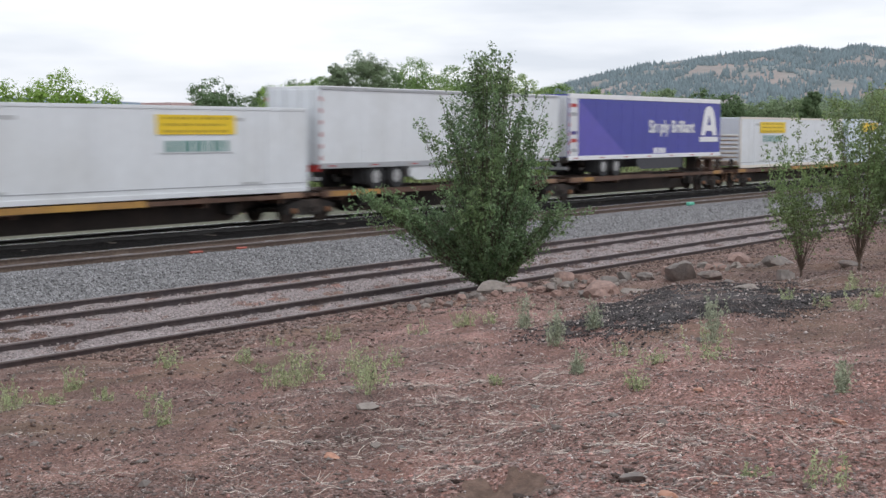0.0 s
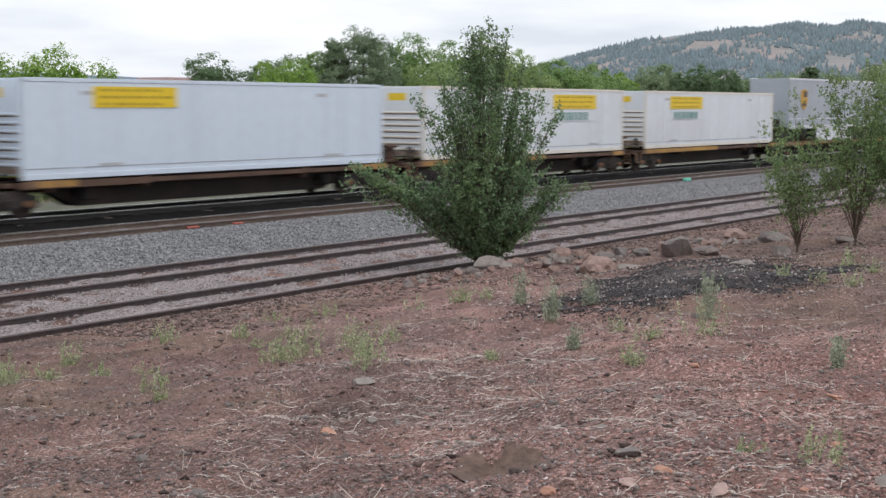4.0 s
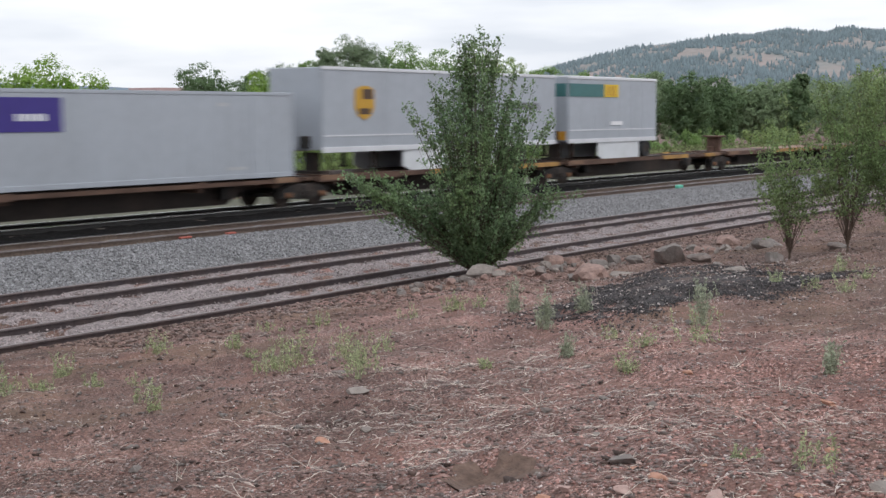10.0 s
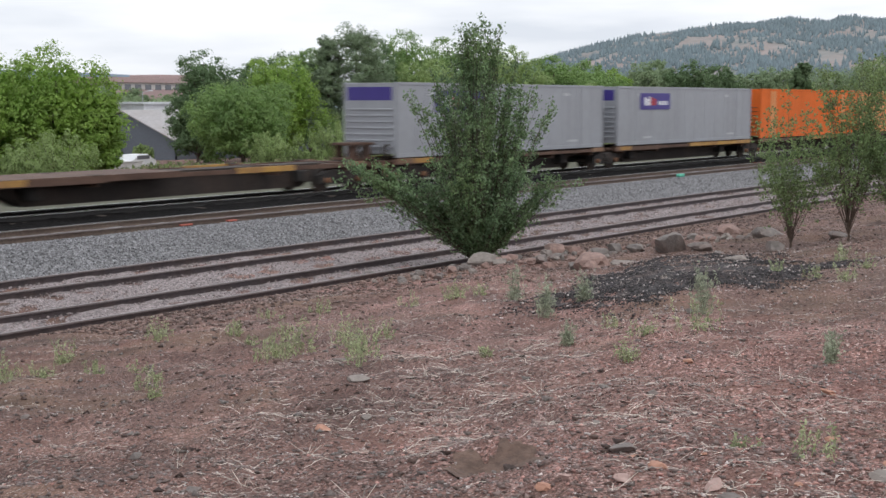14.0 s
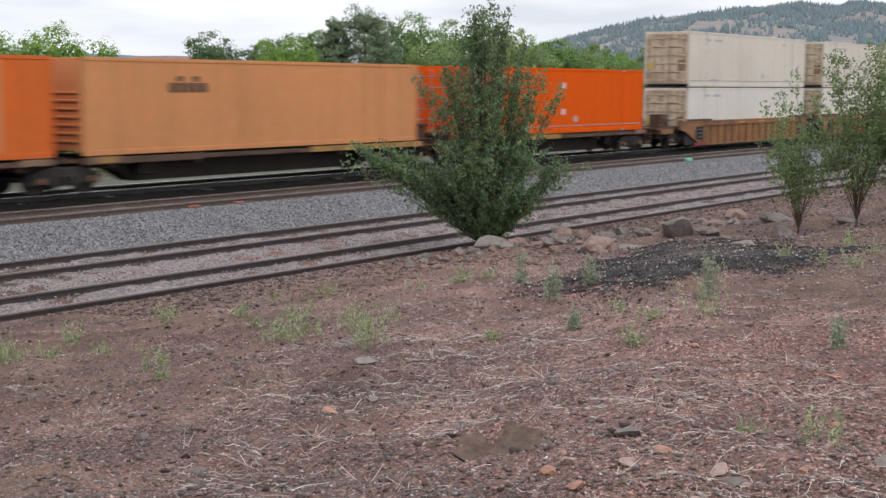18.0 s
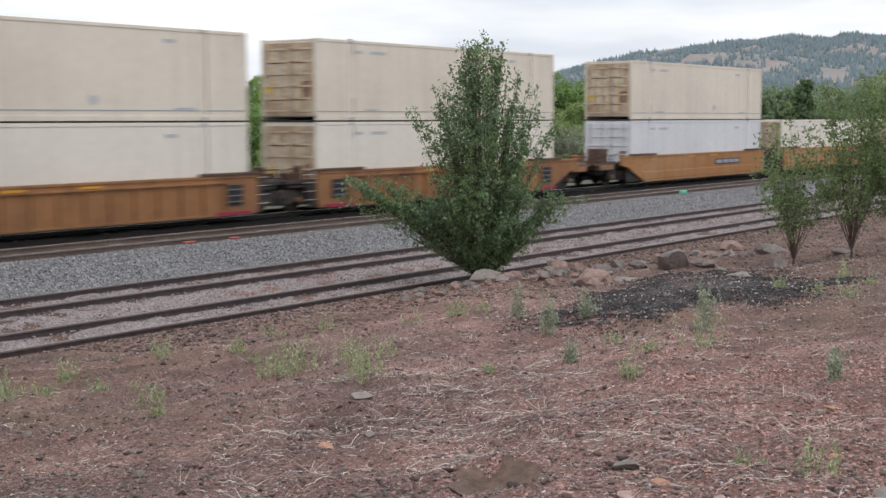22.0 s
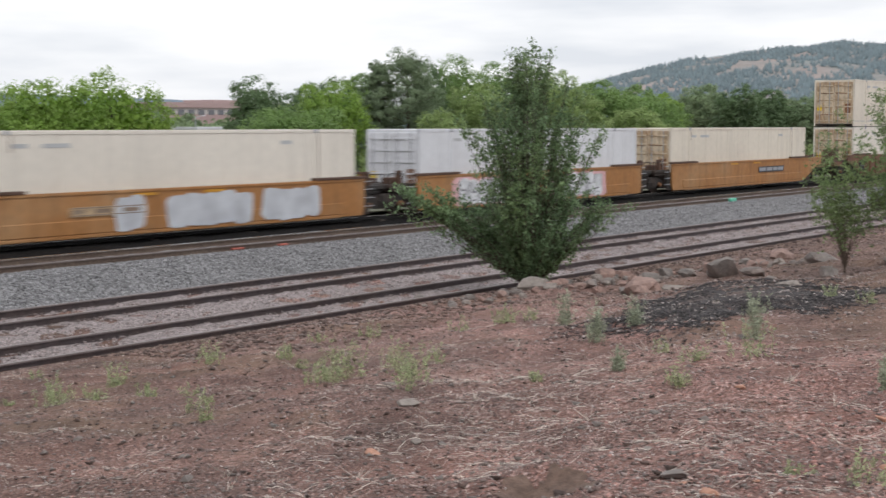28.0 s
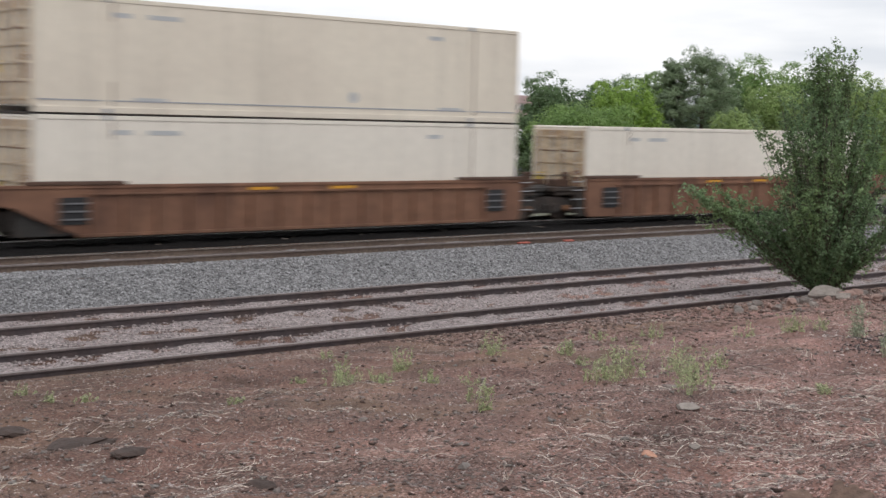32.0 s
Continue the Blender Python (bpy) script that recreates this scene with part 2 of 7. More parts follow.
    leaf_olive=material("olive_leaf", (0.33, 0.43, 0.17), 0.65, 0, 0.15, 1.2, 0.25, island=0.16, leaf=True, tint=(0.26, 0.36, 0.12), tint_amount=0.8),
    leaf_pale=material("pale_shrub_leaf", (0.36, 0.40, 0.29), 0.7, 0, 0.15, 1.2, 0.25, island=0.3, leaf=True),
    leaf_grey=material("grey_green_leaf", (0.25, 0.33, 0.155), 0.7, 0, 0.15, 1.2, 0.25, island=0.16, leaf=True, tint=(0.19, 0.26, 0.13), tint_amount=0.8),
    # far leaves, paled in their colour to stand for haze
    leaf_far=material("hazed_far_leaf", (0.25, 0.335, 0.19), 0.8, 0, 0.12, 1.2, 0.06, island=0.16, leaf=True, tint=(0.30, 0.38, 0.20), tint_amount=0.8),
    weed=material("weed_leaf", (0.42, 0.47, 0.27), 0.7, 0, 0.2, 5, 1.0, island=0.5, leaf=True),
    sage=material("sage_leaf", (0.42, 0.46, 0.34), 0.75, 0, 0.2, 5, 1.0, island=0.4, leaf=True),
    straw=material("dry_straw", (0.56, 0.49, 0.43), 0.85, 0, 0.2, 10, 1.0, island=0.5),
    pebble=material("cinder_pebbles", (0.215, 0.155, 0.138), 0.9, 0, 0.2, 14, 1.0, island=0.5, tint=(0.25, 0.215, 0.205), tint_amount=0.8),
    redpebble=material("red_cinder", (0.38, 0.215, 0.185), 0.9, 0, 0.2, 14, 1.0, island=0.6),
    blackpebble=material("black_cinder", (0.07, 0.064, 0.066), 0.9, 0, 0.3, 14, 1.0, island=0.6),
    clod=material("soil_clods", (0.10, 0.066, 0.055), 0.95, 0, 0.25, 14, 2.0, island=0.5),
    hole=material("burrow_soil_and_shade", (0.06, 0.041, 0.035), 0.95, 0, 0.3, 14, 2.0, bump=0.9, bump_scale=16),
    # bare soil, a little darker than the dirt for the pit wall's shade
    pitsoil=material("bare_brown_soil", (0.138, 0.091, 0.071), 0.95, 0, 0.35, 14, 2.0, bump=1.0, bump_scale=16, tint=(0.19, 0.118, 0.088), tint_amount=0.8),
    palepebble=material("pale_chips", (0.50, 0.44, 0.42), 0.9, 0, 0.2, 14, 1.0, island=0.5),
    scrub=material("scrub_leaf", (0.19, 0.25, 0.10), 0.7, 0, 0.2, 1.2, 0.12, island=0.5, leaf=True, tint=(0.24, 0.23, 0.13), tint_amount=0.8),
    crust=material("black_crust", (0.065, 0.058, 0.058), 0.95, 0, 0.35, 16, 1.2, bump=1.0, bump_scale=16, tint=(0.13, 0.09, 0.078), tint_amount=0.9),
    rubble=material("brown_rubble", (0.215, 0.145, 0.122), 0.9, 0, 0.2, 14, 1.0, island=0.5, tint=(0.24, 0.20, 0.19), tint_amount=0.8),
    pinkstone=material("pinkish_stone", (0.42, 0.29, 0.255), 0.9, 0, 0.15, 20, 3, bump=0.5, bump_scale=20, tint=(0.5, 0.39, 0.35), tint_amount=0.8),
    orangestone=material("orange_stone", (0.46, 0.25, 0.175), 0.9, 0, 0.15, 20, 3, bump=0.5, bump_scale=20),
    rock=material("grey_rock", (0.205, 0.182, 0.168), 0.9, 0, 0.25, 9, 1.6, bump=0.9, bump_scale=14, tint=(0.19, 0.135, 0.115), tint_amount=0.8),
    redrock=material("red_rock", (0.30, 0.20, 0.17), 0.9, 0, 0.25, 9, 1.6, bump=0.9, bump_scale=14, tint=(0.22, 0.16, 0.14), tint_amount=0.7),
    palerock=material("pale_rock", (0.275, 0.24, 0.215), 0.9, 0, 0.2, 9, 1.6, bump=0.8, bump_scale=14),
    wallmetal=material("blue_grey_cladding", (0.15, 0.17, 0.20), 0.6, 0, 0.08, 4, 0.6),
    roofmetal=material("weathered_roof", (0.42, 0.40, 0.40), 0.6, 0, 0.12, 3, 0.3, tint=(0.33, 0.29, 0.27), tint_amount=0.8),
    # brick is paled and window glass greyed to paint in haze
    brick=material("hazed_red_brick", (0.44, 0.33, 0.32), 0.85, 0, 0.1, 2, 0.2),
    concrete=material("pale_concrete", (0.52, 0.51, 0.49), 0.85, 0, 0.12, 2, 0.3),
    glassdark=material("dark_window", (0.16, 0.17, 0.19), 0.15, 0, 0.05, 2, 0.3),
    pinkroof=material("pinkish_roof", (0.50, 0.42, 0.42), 0.7, 0, 0.1, 2, 0.4),
    carwhite=material("white_car_paint", (0.75, 0.76, 0.78), 0.3, 0, 0.02, 2, 0.3),
)


def stone_bed(name, base, scale, gloss=0.5):
    """Crushed stone: a cell for each stone, with shade painted into the gaps between them."""
    m_ = material(name, base, 0.92, 0, 0.25, 30, 0.35, tint=[c * 0.8 for c in base], tint_amount=0.7, rim=gloss)
    n, l = m_.node_tree.nodes, m_.node_tree.links
    b = n["Principled BSDF"]
    old = b.inputs["Base Color"].links[0].from_socket
    tc, cell, gap = n.new("ShaderNodeTexCoord"), n.new("ShaderNodeTexVoronoi"), n.new("ShaderNodeTexVoronoi")
    gap.feature = "DISTANCE_TO_EDGE"
    for v in (cell, gap):
        v.inputs["Scale"].default_value = scale
        l.new(tc.outputs["Object"], v.inputs["Vector"])
    shade = n.new("ShaderNodeMapRange")
    shade.inputs[1].default_value, shade.inputs[2].default_value, shade.inputs[3].default_value, shade.inputs[4].default_value = 0.0, 0.16, 0.5, 1.0
    l.new(gap.outputs["Distance"], shade.inputs[0])
    tone = n.new("ShaderNodeSeparateColor")
    l.new(cell.outputs["Color"], tone.inputs[0])
    spread = n.new("ShaderNodeMapRange")
    spread.inputs[3].default_value, spread.inputs[4].default_value = 0.55, 1.45
    l.new(tone.outputs[0], spread.inputs[0])
    both = n.new("ShaderNodeMath")
    both.operation = "MULTIPLY"
    l.new(shade.outputs[0], both.inputs[0])
    l.new(spread.outputs[0], both.inputs[1])
    hsv = n.new("ShaderNodeHueSaturation")
    l.new(old, hsv.inputs["Color"])
    l.new(both.outputs[0], hsv.inputs["Value"])
    l.new(hsv.outputs["Color"], b.inputs["Base Color"])
    bump = n.new("ShaderNodeBump")
    bump.inputs["Strength"].default_value, bump.inputs["Distance"].default_value = 1.0, 0.04
    l.new(gap.outputs["Distance"], bump.inputs["Height"])
    l.new(bump.outputs["Normal"], b.inputs["Normal"])
    return m_


M["ballast"] = stone_bed("main_stone_bed", (0.29, 0.286, 0.293), 19)
M["sidingbed"] = stone_bed("siding_stone_bed", (0.36, 0.305, 0.30), 19)
# near-black stones: the shade under the train is put into the colour
M["shadebed"] = stone_bed("shade_black_stone_bed", (0.016, 0.015, 0.015), 13, 0.08)

# ---- building helpers ----
MESHES = {}


def box(bm, x0, x1, y0, y1, z0, z1):
    r = bmesh.ops.create_cube(bm, size=1.0)["verts"]
    for v in r:
        v.co = Vector((x0 + (v.co.x + 0.5) * (x1 - x0), y0 + (v.co.y + 0.5) * (y1 - y0), z0 + (v.co.z + 0.5) * (z1 - z0)))
    return r


def bevelled(bm, width, segments=1):
    bmesh.ops.bevel(bm, geom=bm.edges[:], offset=width, segments=segments, affect="EDGES", clamp_overlap=True)


def rod(bm, a, b, r0, r1=None, n=8):
    a, b = Vector(a), Vector(b)
    d = b - a
    m = Matrix.Translation((a + b) / 2) @ d.to_track_quat("Z", "Y").to_matrix().to_4x4()
    bmesh.ops.create_cone(bm, cap_ends=True, segments=n, radius1=r0, radius2=r0 if r1 is None else r1, depth=d.length, matrix=m)


def wheel_form(bm, r, w, n=20, hub=0.0, lip=0.0):
    """A wheel round the y axis, turned from a profile."""
    prof = [(hub, -w / 2), (r * 0.9, -w / 2), (r, -w * 0.35), (r, w * 0.35), (r * 0.9, w / 2), (hub, w / 2)]
    if lip:
        prof = [(hub, -w / 2), (r + lip, -w / 2), (r + lip, -w * 0.28), (r, -w * 0.2), (r, w / 2), (hub, w / 2)]
    rings = []
    for k in range(n):
        a = 2 * math.pi * k / n
        rings.append([bm.verts.new((p * math.cos(a), q, p * math.sin(a))) for p, q in prof])
    for k in range(n):
        p, q = rings[k], rings[(k + 1) % n]
        for j in range(len(prof) - 1):
            bm.faces.new((p[j], p[j + 1], q[j + 1], q[j]))


def mesh_of(key, make, mat):
    """The mesh that make(bm) builds, made once for each key."""
    k = (key, mat.name)
    if k not in MESHES:
        bm = bmesh.new()
        make(bm)
        bmesh.ops.recalc_face_normals(bm, faces=bm.faces[:])
        me = bpy.data.meshes.new(key)
        bm.to_mesh(me)
        bm.free()
        me.materials.append(mat)
        MESHES[k] = me
    return MESHES[k]


def part(name, make, mat, parent, label="", at=None, key=None):
    """ONE mesh object under a thing or a part; make fills a bmesh."""
    me = mesh_of(key or name + str(len(MESHES)), make, mat)
    ob = new(name, me)
    ob.parent = parent
    if at is not None:
        ob.matrix_basis = at
    if label:
        ob["label"] = label
    if name in ("lettering", "red_letters", "lamp_strip", "spring", "frame_tape", "spray_line", "blade", "twig"):
        ob["kind"] = "stuff"
    return ob


def boxes(*specs, bevel=0.0):
    def make(bm):
        for s in specs:
            box(bm, *s)
        if bevel:
            bevelled(bm, bevel)
    return make


def thing(name, label, category, group="", kind="", at=None):
    ob = new(name)
    ob.empty_display_size = 0.2
    if at is not None:
        ob.matrix_basis = at
    return tagged(ob, label, category, group, kind)


def fast_mesh(name, verts, faces, mat, smooth=False):
    """A mesh from numpy arrays; every face has the same number of corners."""
    verts, faces = np.asarray(verts, dtype=np.float32), np.asarray(faces, dtype=np.int32)
    me = bpy.data.meshes.new(name)
    nf, c = faces.shape
    me.vertices.add(len(verts))
    me.vertices.foreach_set("co", verts.ravel())
    me.loops.add(nf * c)
    me.loops.foreach_set("vertex_index", faces.ravel())
    me.polygons.add(nf)
    me.polygons.foreach_set("loop_start", np.arange(0, nf * c, c, dtype=np.int32))
    me.polygons.foreach_set("loop_total", np.full(nf, c, dtype=np.int32))
    me.update(calc_edges=True)
    me.validate()
    me.materials.append(mat)
    return me


OCTA = np.array([(1, 0, 0), (-1, 0, 0), (0, 1, 0), (0, -1, 0), (0, 0, 1), (0, 0, -1)], dtype=float)
OCTA_F = np.array([(0, 2, 4), (2, 1, 4), (1, 3, 4), (3, 0, 4), (2, 0, 5), (1, 2, 5), (3, 1, 5), (0, 3, 5)])


def turns(rng, n):
    """n random rotation matrices."""
    q = rng.normal(size=(n, 4))
    q /= np.linalg.norm(q, axis=1)[:, None]
    w, x, y, z = q.T
    return np.stack([np.stack([1 - 2 * (y * y + z * z), 2 * (x * y - z * w), 2 * (x * z + y * w)], 1),
                     np.stack([2 * (x * y + z * w), 1 - 2 * (x * x + z * z), 2 * (y * z - x * w)], 1),
                     np.stack([2 * (x * z - y * w), 2 * (y * z + x * w), 1 - 2 * (x * x + y * y)], 1)], 1)


TETRA = np.array([(1, 1, 1), (1, -1, -1), (-1, 1, -1), (-1, -1, 1)], dtype=float) * 0.75
TETRA_F = np.array([(0, 1, 2), (0, 3, 1), (0, 2, 3), (1, 3, 2)])


def pebbles(name, places, sizes, mat, rng, flat=0.75, chips=False):
    """Broken stones of eight faces each, or chips of four, joined into one mesh."""
    n = len(places)
    shape, shape_f = (TETRA, TETRA_F) if chips else (OCTA, OCTA_F)
    v = shape[None] * rng.uniform(0.65, 1.2, (n, len(shape), 1))
    v = np.einsum("nij,nkj->nki", turns(rng, n), v) * sizes[:, None, None]
    v[:, :, 2] *= flat
    v += places[:, None, :]
    f = shape_f[None] + len(shape) * np.arange(n)[:, None, None]
    return fast_mesh(name, v.reshape(-1, 3), f.reshape(-1, 3), mat)


def leaves(name, places, sizes, mat, rng, up=0.3, aspect=0.6):
    """Small folded leaves of two triangles each, joined into one mesh."""
    n = len(places)
    r = turns(rng, n)
    a = r[:, :, 0]
    nrm = r[:, :, 2]
    nrm[:, 2] = np.abs(nrm[:, 2]) + up
    nrm /= np.linalg.norm(nrm, axis=1)[:, None]
    a = np.cross(nrm, a)
    a /= np.linalg.norm(a, axis=1)[:, None] + 1e-9
    b = np.cross(nrm, a)
    s = sizes[:, None]
    v = np.stack([places - a * s, places + b * s * aspect + nrm * s * 0.15, places + a * s, places - b * s * aspect + nrm * s * 0.15], 1)
    f = np.arange(n)[:, None] * 4 + np.array([[0, 1, 2, 3]])
    return fast_mesh(name, v.reshape(-1, 3), f, mat)

# ---- ground, ballast and tracks ----
RAIL_MAIN, RAIL_SIDE = 0.0, -0.54
TRACKS = [("main_line", 33.3, RAIL_MAIN), ("near_main_line", 28.25, RAIL_MAIN), ("far_siding", 23.6, RAIL_SIDE), ("near_siding", 19.6, RAIL_SIDE)]
PIT = (6.68, 4.42)  # a burrow's mouth in the dirt
PROFILE_Y = [-400, -40, -8, 0, 4, 17.6, 18.6, 19.05, 25.2, 26.3, 35.6, 38.0, 60, 100, 150, 260, 800, 5000]
PROFILE_Z = [1.75, 1.75, 1.70, 1.63, 1.15, -0.45, -0.615, -0.69, -0.71, -0.205, -0.205, -1.1, -1.7, -3.0, -4.6, -7.5, -10, -12]


def gz(x, y):
    """The ground's height, also for arrays."""
    x, y = np.asarray(x, float), np.asarray(y, float)
    z = np.interp(y, PROFILE_Y, PROFILE_Z)
    near = np.clip((17.9 - y) / 3.0, 0, 1)
    rough = 0.05 * np.sin(x * 0.9 + 0.7 * y) + 0.04 * np.sin(1.7 * y - 0.8 * x + 1.0) + 0.025 * np.sin(3.1 * x + 2.3 * y) + 0.015 * np.sin(5.7 * x - 4.1 * y)
    rough = rough + 0.014 * np.sin(9.3 * x + 6.1 * y + 2.0 * np.sin(2.1 * x)) + 0.012 * np.sin(8.1 * y - 10.7 * x + 2.3 * np.sin(1.7 * y))
    far = np.clip((y - 40) / 30, 0, 1)
    # the burrow: a hollow on the far side, thrown-up soil on the near side
    p, q = (x - PIT[0]) * 0.55 - (y - PIT[1]) * 0.83, (x - PIT[0]) * 0.83 + (y - PIT[1]) * 0.55
    rough = rough - 0.11 * np.exp(-((p / 0.24) ** 4 + (q / 0.34) ** 4)) + 0.03 * np.exp(-((p / 0.36) ** 2 + ((q - 0.62) / 0.26) ** 2)) + 0.02 * np.exp(-((p / 0.5) ** 2 + ((q + 0.65) / 0.25) ** 2))
    # the low heap of black cinder beside the rocks
    a, b = (x - HEAP[0]) * 0.91 + (y - HEAP[1]) * 0.41, (y - HEAP[1]) * 0.91 - (x - HEAP[0]) * 0.41
    heap = 0.17 * np.exp(-((a / 3.2) ** 2 + ((b - 0.4) / 2.8) ** 2))
    return z + near * (rough + heap) + far * 0.4 * np.sin(x * 0.03) * np.cos(y * 0.04)


HEAP = (18.6, 8.66)


def sheet(name, xs, ys, lift, mat, rng=None, jitter=0.0):
    gx, gy = np.meshgrid(xs, ys, indexing="ij")
    g = gz(gx, gy) + lift
    if rng is not None:
        g = g + rng.normal(0, jitter, g.shape)
    v = np.stack([gx, gy, g], -1).reshape(-1, 3)
    i, j = np.meshgrid(np.arange(len(xs) - 1), np.arange(len(ys) - 1), indexing="ij")
    a = (i * len(ys) + j).ravel()
    f = np.stack([a, a + len(ys), a + len(ys) + 1, a + 1], 1)
    me = fast_mesh(name, v, f, mat)
    me.polygons.foreach_set("use_smooth", np.ones(len(me.polygons), dtype=bool))
    return new(name, me)


def dirt_material():
    m = material("red_brown_dirt", (0.155, 0.102, 0.085), 0.95, 0, 0.45, 38, 0.3, bump=1.0, bump_scale=40, tint=(0.25, 0.132, 0.105), tint_amount=0.9)
    n, l = m.node_tree.nodes, m.node_tree.links
    b = n["Principled BSDF"]
    old = b.inputs["Base Color"].links[0].from_socket
    tc = n.new("ShaderNodeTexCoord")
    dust = n.new("ShaderNodeTexNoise")
    dust.inputs["Scale"].default_value, dust.inputs["Detail"].default_value, dust.inputs["Roughness"].default_value = 0.55, 8, 0.7
    reach = n.new("ShaderNodeMapRange")
    reach.inputs[1].default_value, reach.inputs[2].default_value, reach.inputs[4].default_value = 0.5, 0.72, 0.7
    mx = n.new("ShaderNodeMix")
    mx.data_type = "RGBA"
    mx.inputs[7].default_value = (0.25, 0.19, 0.162, 1)
    l.new(tc.outputs["Object"], dust.inputs["Vector"])
    l.new(dust.outputs["Fac"], reach.inputs[0])
    l.new(reach.outputs[0], mx.inputs[0])
    l.new(old, mx.inputs[6])
    # loose chips of many colours, thicker in some patches, and redder towards the cinder heap
    mixed = mx.outputs[2]
    for scale, most in ((42, 0.68), (92, 0.6)):
        cell, ramp_, sep = n.new("ShaderNodeTexVoronoi"), n.new("ShaderNodeValToRGB"), n.new("ShaderNodeSeparateColor")
        cell.inputs["Scale"].default_value = scale
        l.new(tc.outputs["Object"], cell.inputs["Vector"])
        l.new(cell.outputs["Color"], sep.inputs[0])
        e = ramp_.color_ramp.elements
        e[0].position, e[0].color = 0.0, (0.022, 0.016, 0.015, 1)
        e[1].position, e[1].color = 1.0, (0.78, 0.69, 0.65, 1)
        for p, c in ((0.3, (0.075, 0.052, 0.045)), (0.55, (0.19, 0.12, 0.10)), (0.78, (0.33, 0.195, 0.165)), (0.92, (0.46, 0.36, 0.335))):
            e.new(p).color = (*c, 1)
        l.new(sep.outputs[0], ramp_.inputs[0])
        cover = n.new("ShaderNodeTexNoise")
        cover.inputs["Scale"].default_value, cover.inputs["Detail"].default_value = 0.9 if scale < 50 else 1.7, 6
        l.new(tc.outputs["Object"], cover.inputs["Vector"])
        much = n.new("ShaderNodeMapRange")
        much.inputs[1].default_value, much.inputs[2].default_value, much.inputs[3].default_value, much.inputs[4].default_value = 0.38, 0.56, 0.15, most
        l.new(cover.outputs["Fac"], much.inputs[0])
        chips = n.new("ShaderNodeMix")
        chips.data_type = "RGBA"
        l.new(much.outputs[0], chips.inputs[0])
        l.new(mixed, chips.inputs[6])
        l.new(ramp_.outputs[0], chips.inputs[7])
        mixed = chips.outputs[2]
    along, reach2, red, tone = n.new("ShaderNodeVectorMath"), n.new("ShaderNodeMapRange"), n.new("ShaderNodeValToRGB"), n.new("ShaderNodeMix")
    along.operation = "DOT_PRODUCT"
    along.inputs[1].default_value = (1.0, -0.9, 0.0)
    l.new(tc.outputs["Object"], along.inputs[0])
    reach2.inputs[1].default_value, reach2.inputs[2].default_value = -7.0, 12.0
    l.new(along.outputs["Value"], reach2.inputs[0])
    tone.data_type = "RGBA"
    tone.blend_type = "MULTIPLY"
    tone.inputs[0].default_value = 1.0
    stops = red.color_ramp.elements
    stops[0].position, stops[0].color = 0.0, (0.60, 0.495, 0.425, 1)
    stops[1].position, stops[1].color = 1.0, (0.80, 0.745, 0.71, 1)
    stops.new(0.55).color = (1.08, 0.95, 0.93, 1)
    stops.new(0.74).color = (1.24, 1.03, 1.0, 1)
    l.new(reach2.outputs[0], red.inputs[0])
    l.new(mixed, tone.inputs[6])
    l.new(red.outputs[0], tone.inputs[7])
    ochre, amount, earth = n.new("ShaderNodeTexNoise"), n.new("ShaderNodeMapRange"), n.new("ShaderNodeMix")
    ochre.inputs["Scale"].default_value, ochre.inputs["Detail"].default_value, ochre.inputs["Roughness"].default_value = 0.42, 6, 0.6
    amount.inputs[1].default_value, amount.inputs[2].default_value, amount.inputs[4].default_value = 0.5, 0.66, 0.65
    earth.data_type = "RGBA"
    earth.inputs[7].default_value = (0.165, 0.105, 0.068, 1)
    l.new(tc.outputs["Object"], ochre.inputs["Vector"])
    l.new(ochre.outputs["Fac"], amount.inputs[0])
    l.new(amount.outputs[0], earth.inputs[0])
    l.new(tone.outputs[2], earth.inputs[6])
    # broad patches of darker, humus-rich soil and of pale dust
    patch, level, hue = n.new("ShaderNodeTexNoise"), n.new("ShaderNodeMapRange"), n.new("ShaderNodeHueSaturation")
    patch.inputs["Scale"].default_value, patch.inputs["Detail"].default_value, patch.inputs["Roughness"].default_value = 0.8, 9, 0.7
    level.inputs[1].default_value, level.inputs[2].default_value, level.inputs[3].default_value, level.inputs[4].default_value = 0.32, 0.68, 0.5, 1.5
    l.new(tc.outputs["Object"], patch.inputs["Vector"])
    l.new(patch.outputs["Fac"], level.inputs[0])
    l.new(level.outputs[0], hue.inputs["Value"])
    l.new(earth.outputs[2], hue.inputs["Color"])
    l.new(hue.outputs[0], b.inputs["Base Color"])
    return m


M["dirt"] = dirt_material()
tagged(new("service_road", fast_mesh("service_road", [(-800, 38.2, -1.06), (800, 38.2, -1.06), (800, 54, -1.46), (-800, 54, -1.46)], [(0, 1, 2, 3)], M["road"])), "pale dirt service road beside the main line", "road", kind="structure")
xs = np.concatenate([[-5000, -2000, -900, -400, -200, -100, -60, -30], np.arange(-20, 2, 0.3), np.arange(2, 12, 0.08), np.arange(12, 70, 0.3), np.arange(70, 130, 2.0), [150, 200, 300, 500, 900, 2000, 5000]])
ys = np.concatenate([[-5000, -400, -100, -40, -20, -8], np.arange(-5, 1, 0.3), np.arange(1, 9, 0.08), np.arange(9, 19.3, 0.2), [20.4, 23, 25.2, 26.3, 30, 35.6, 38.0, 45, 52, 60, 75, 100, 125, 150, 200, 260, 500, 800, 2000, 5000]])
tagged(sheet("ground", xs, ys, 0.0, M["dirt"]), "reddish brown cinder dirt sloping down to the tracks", "ground", kind="structure")

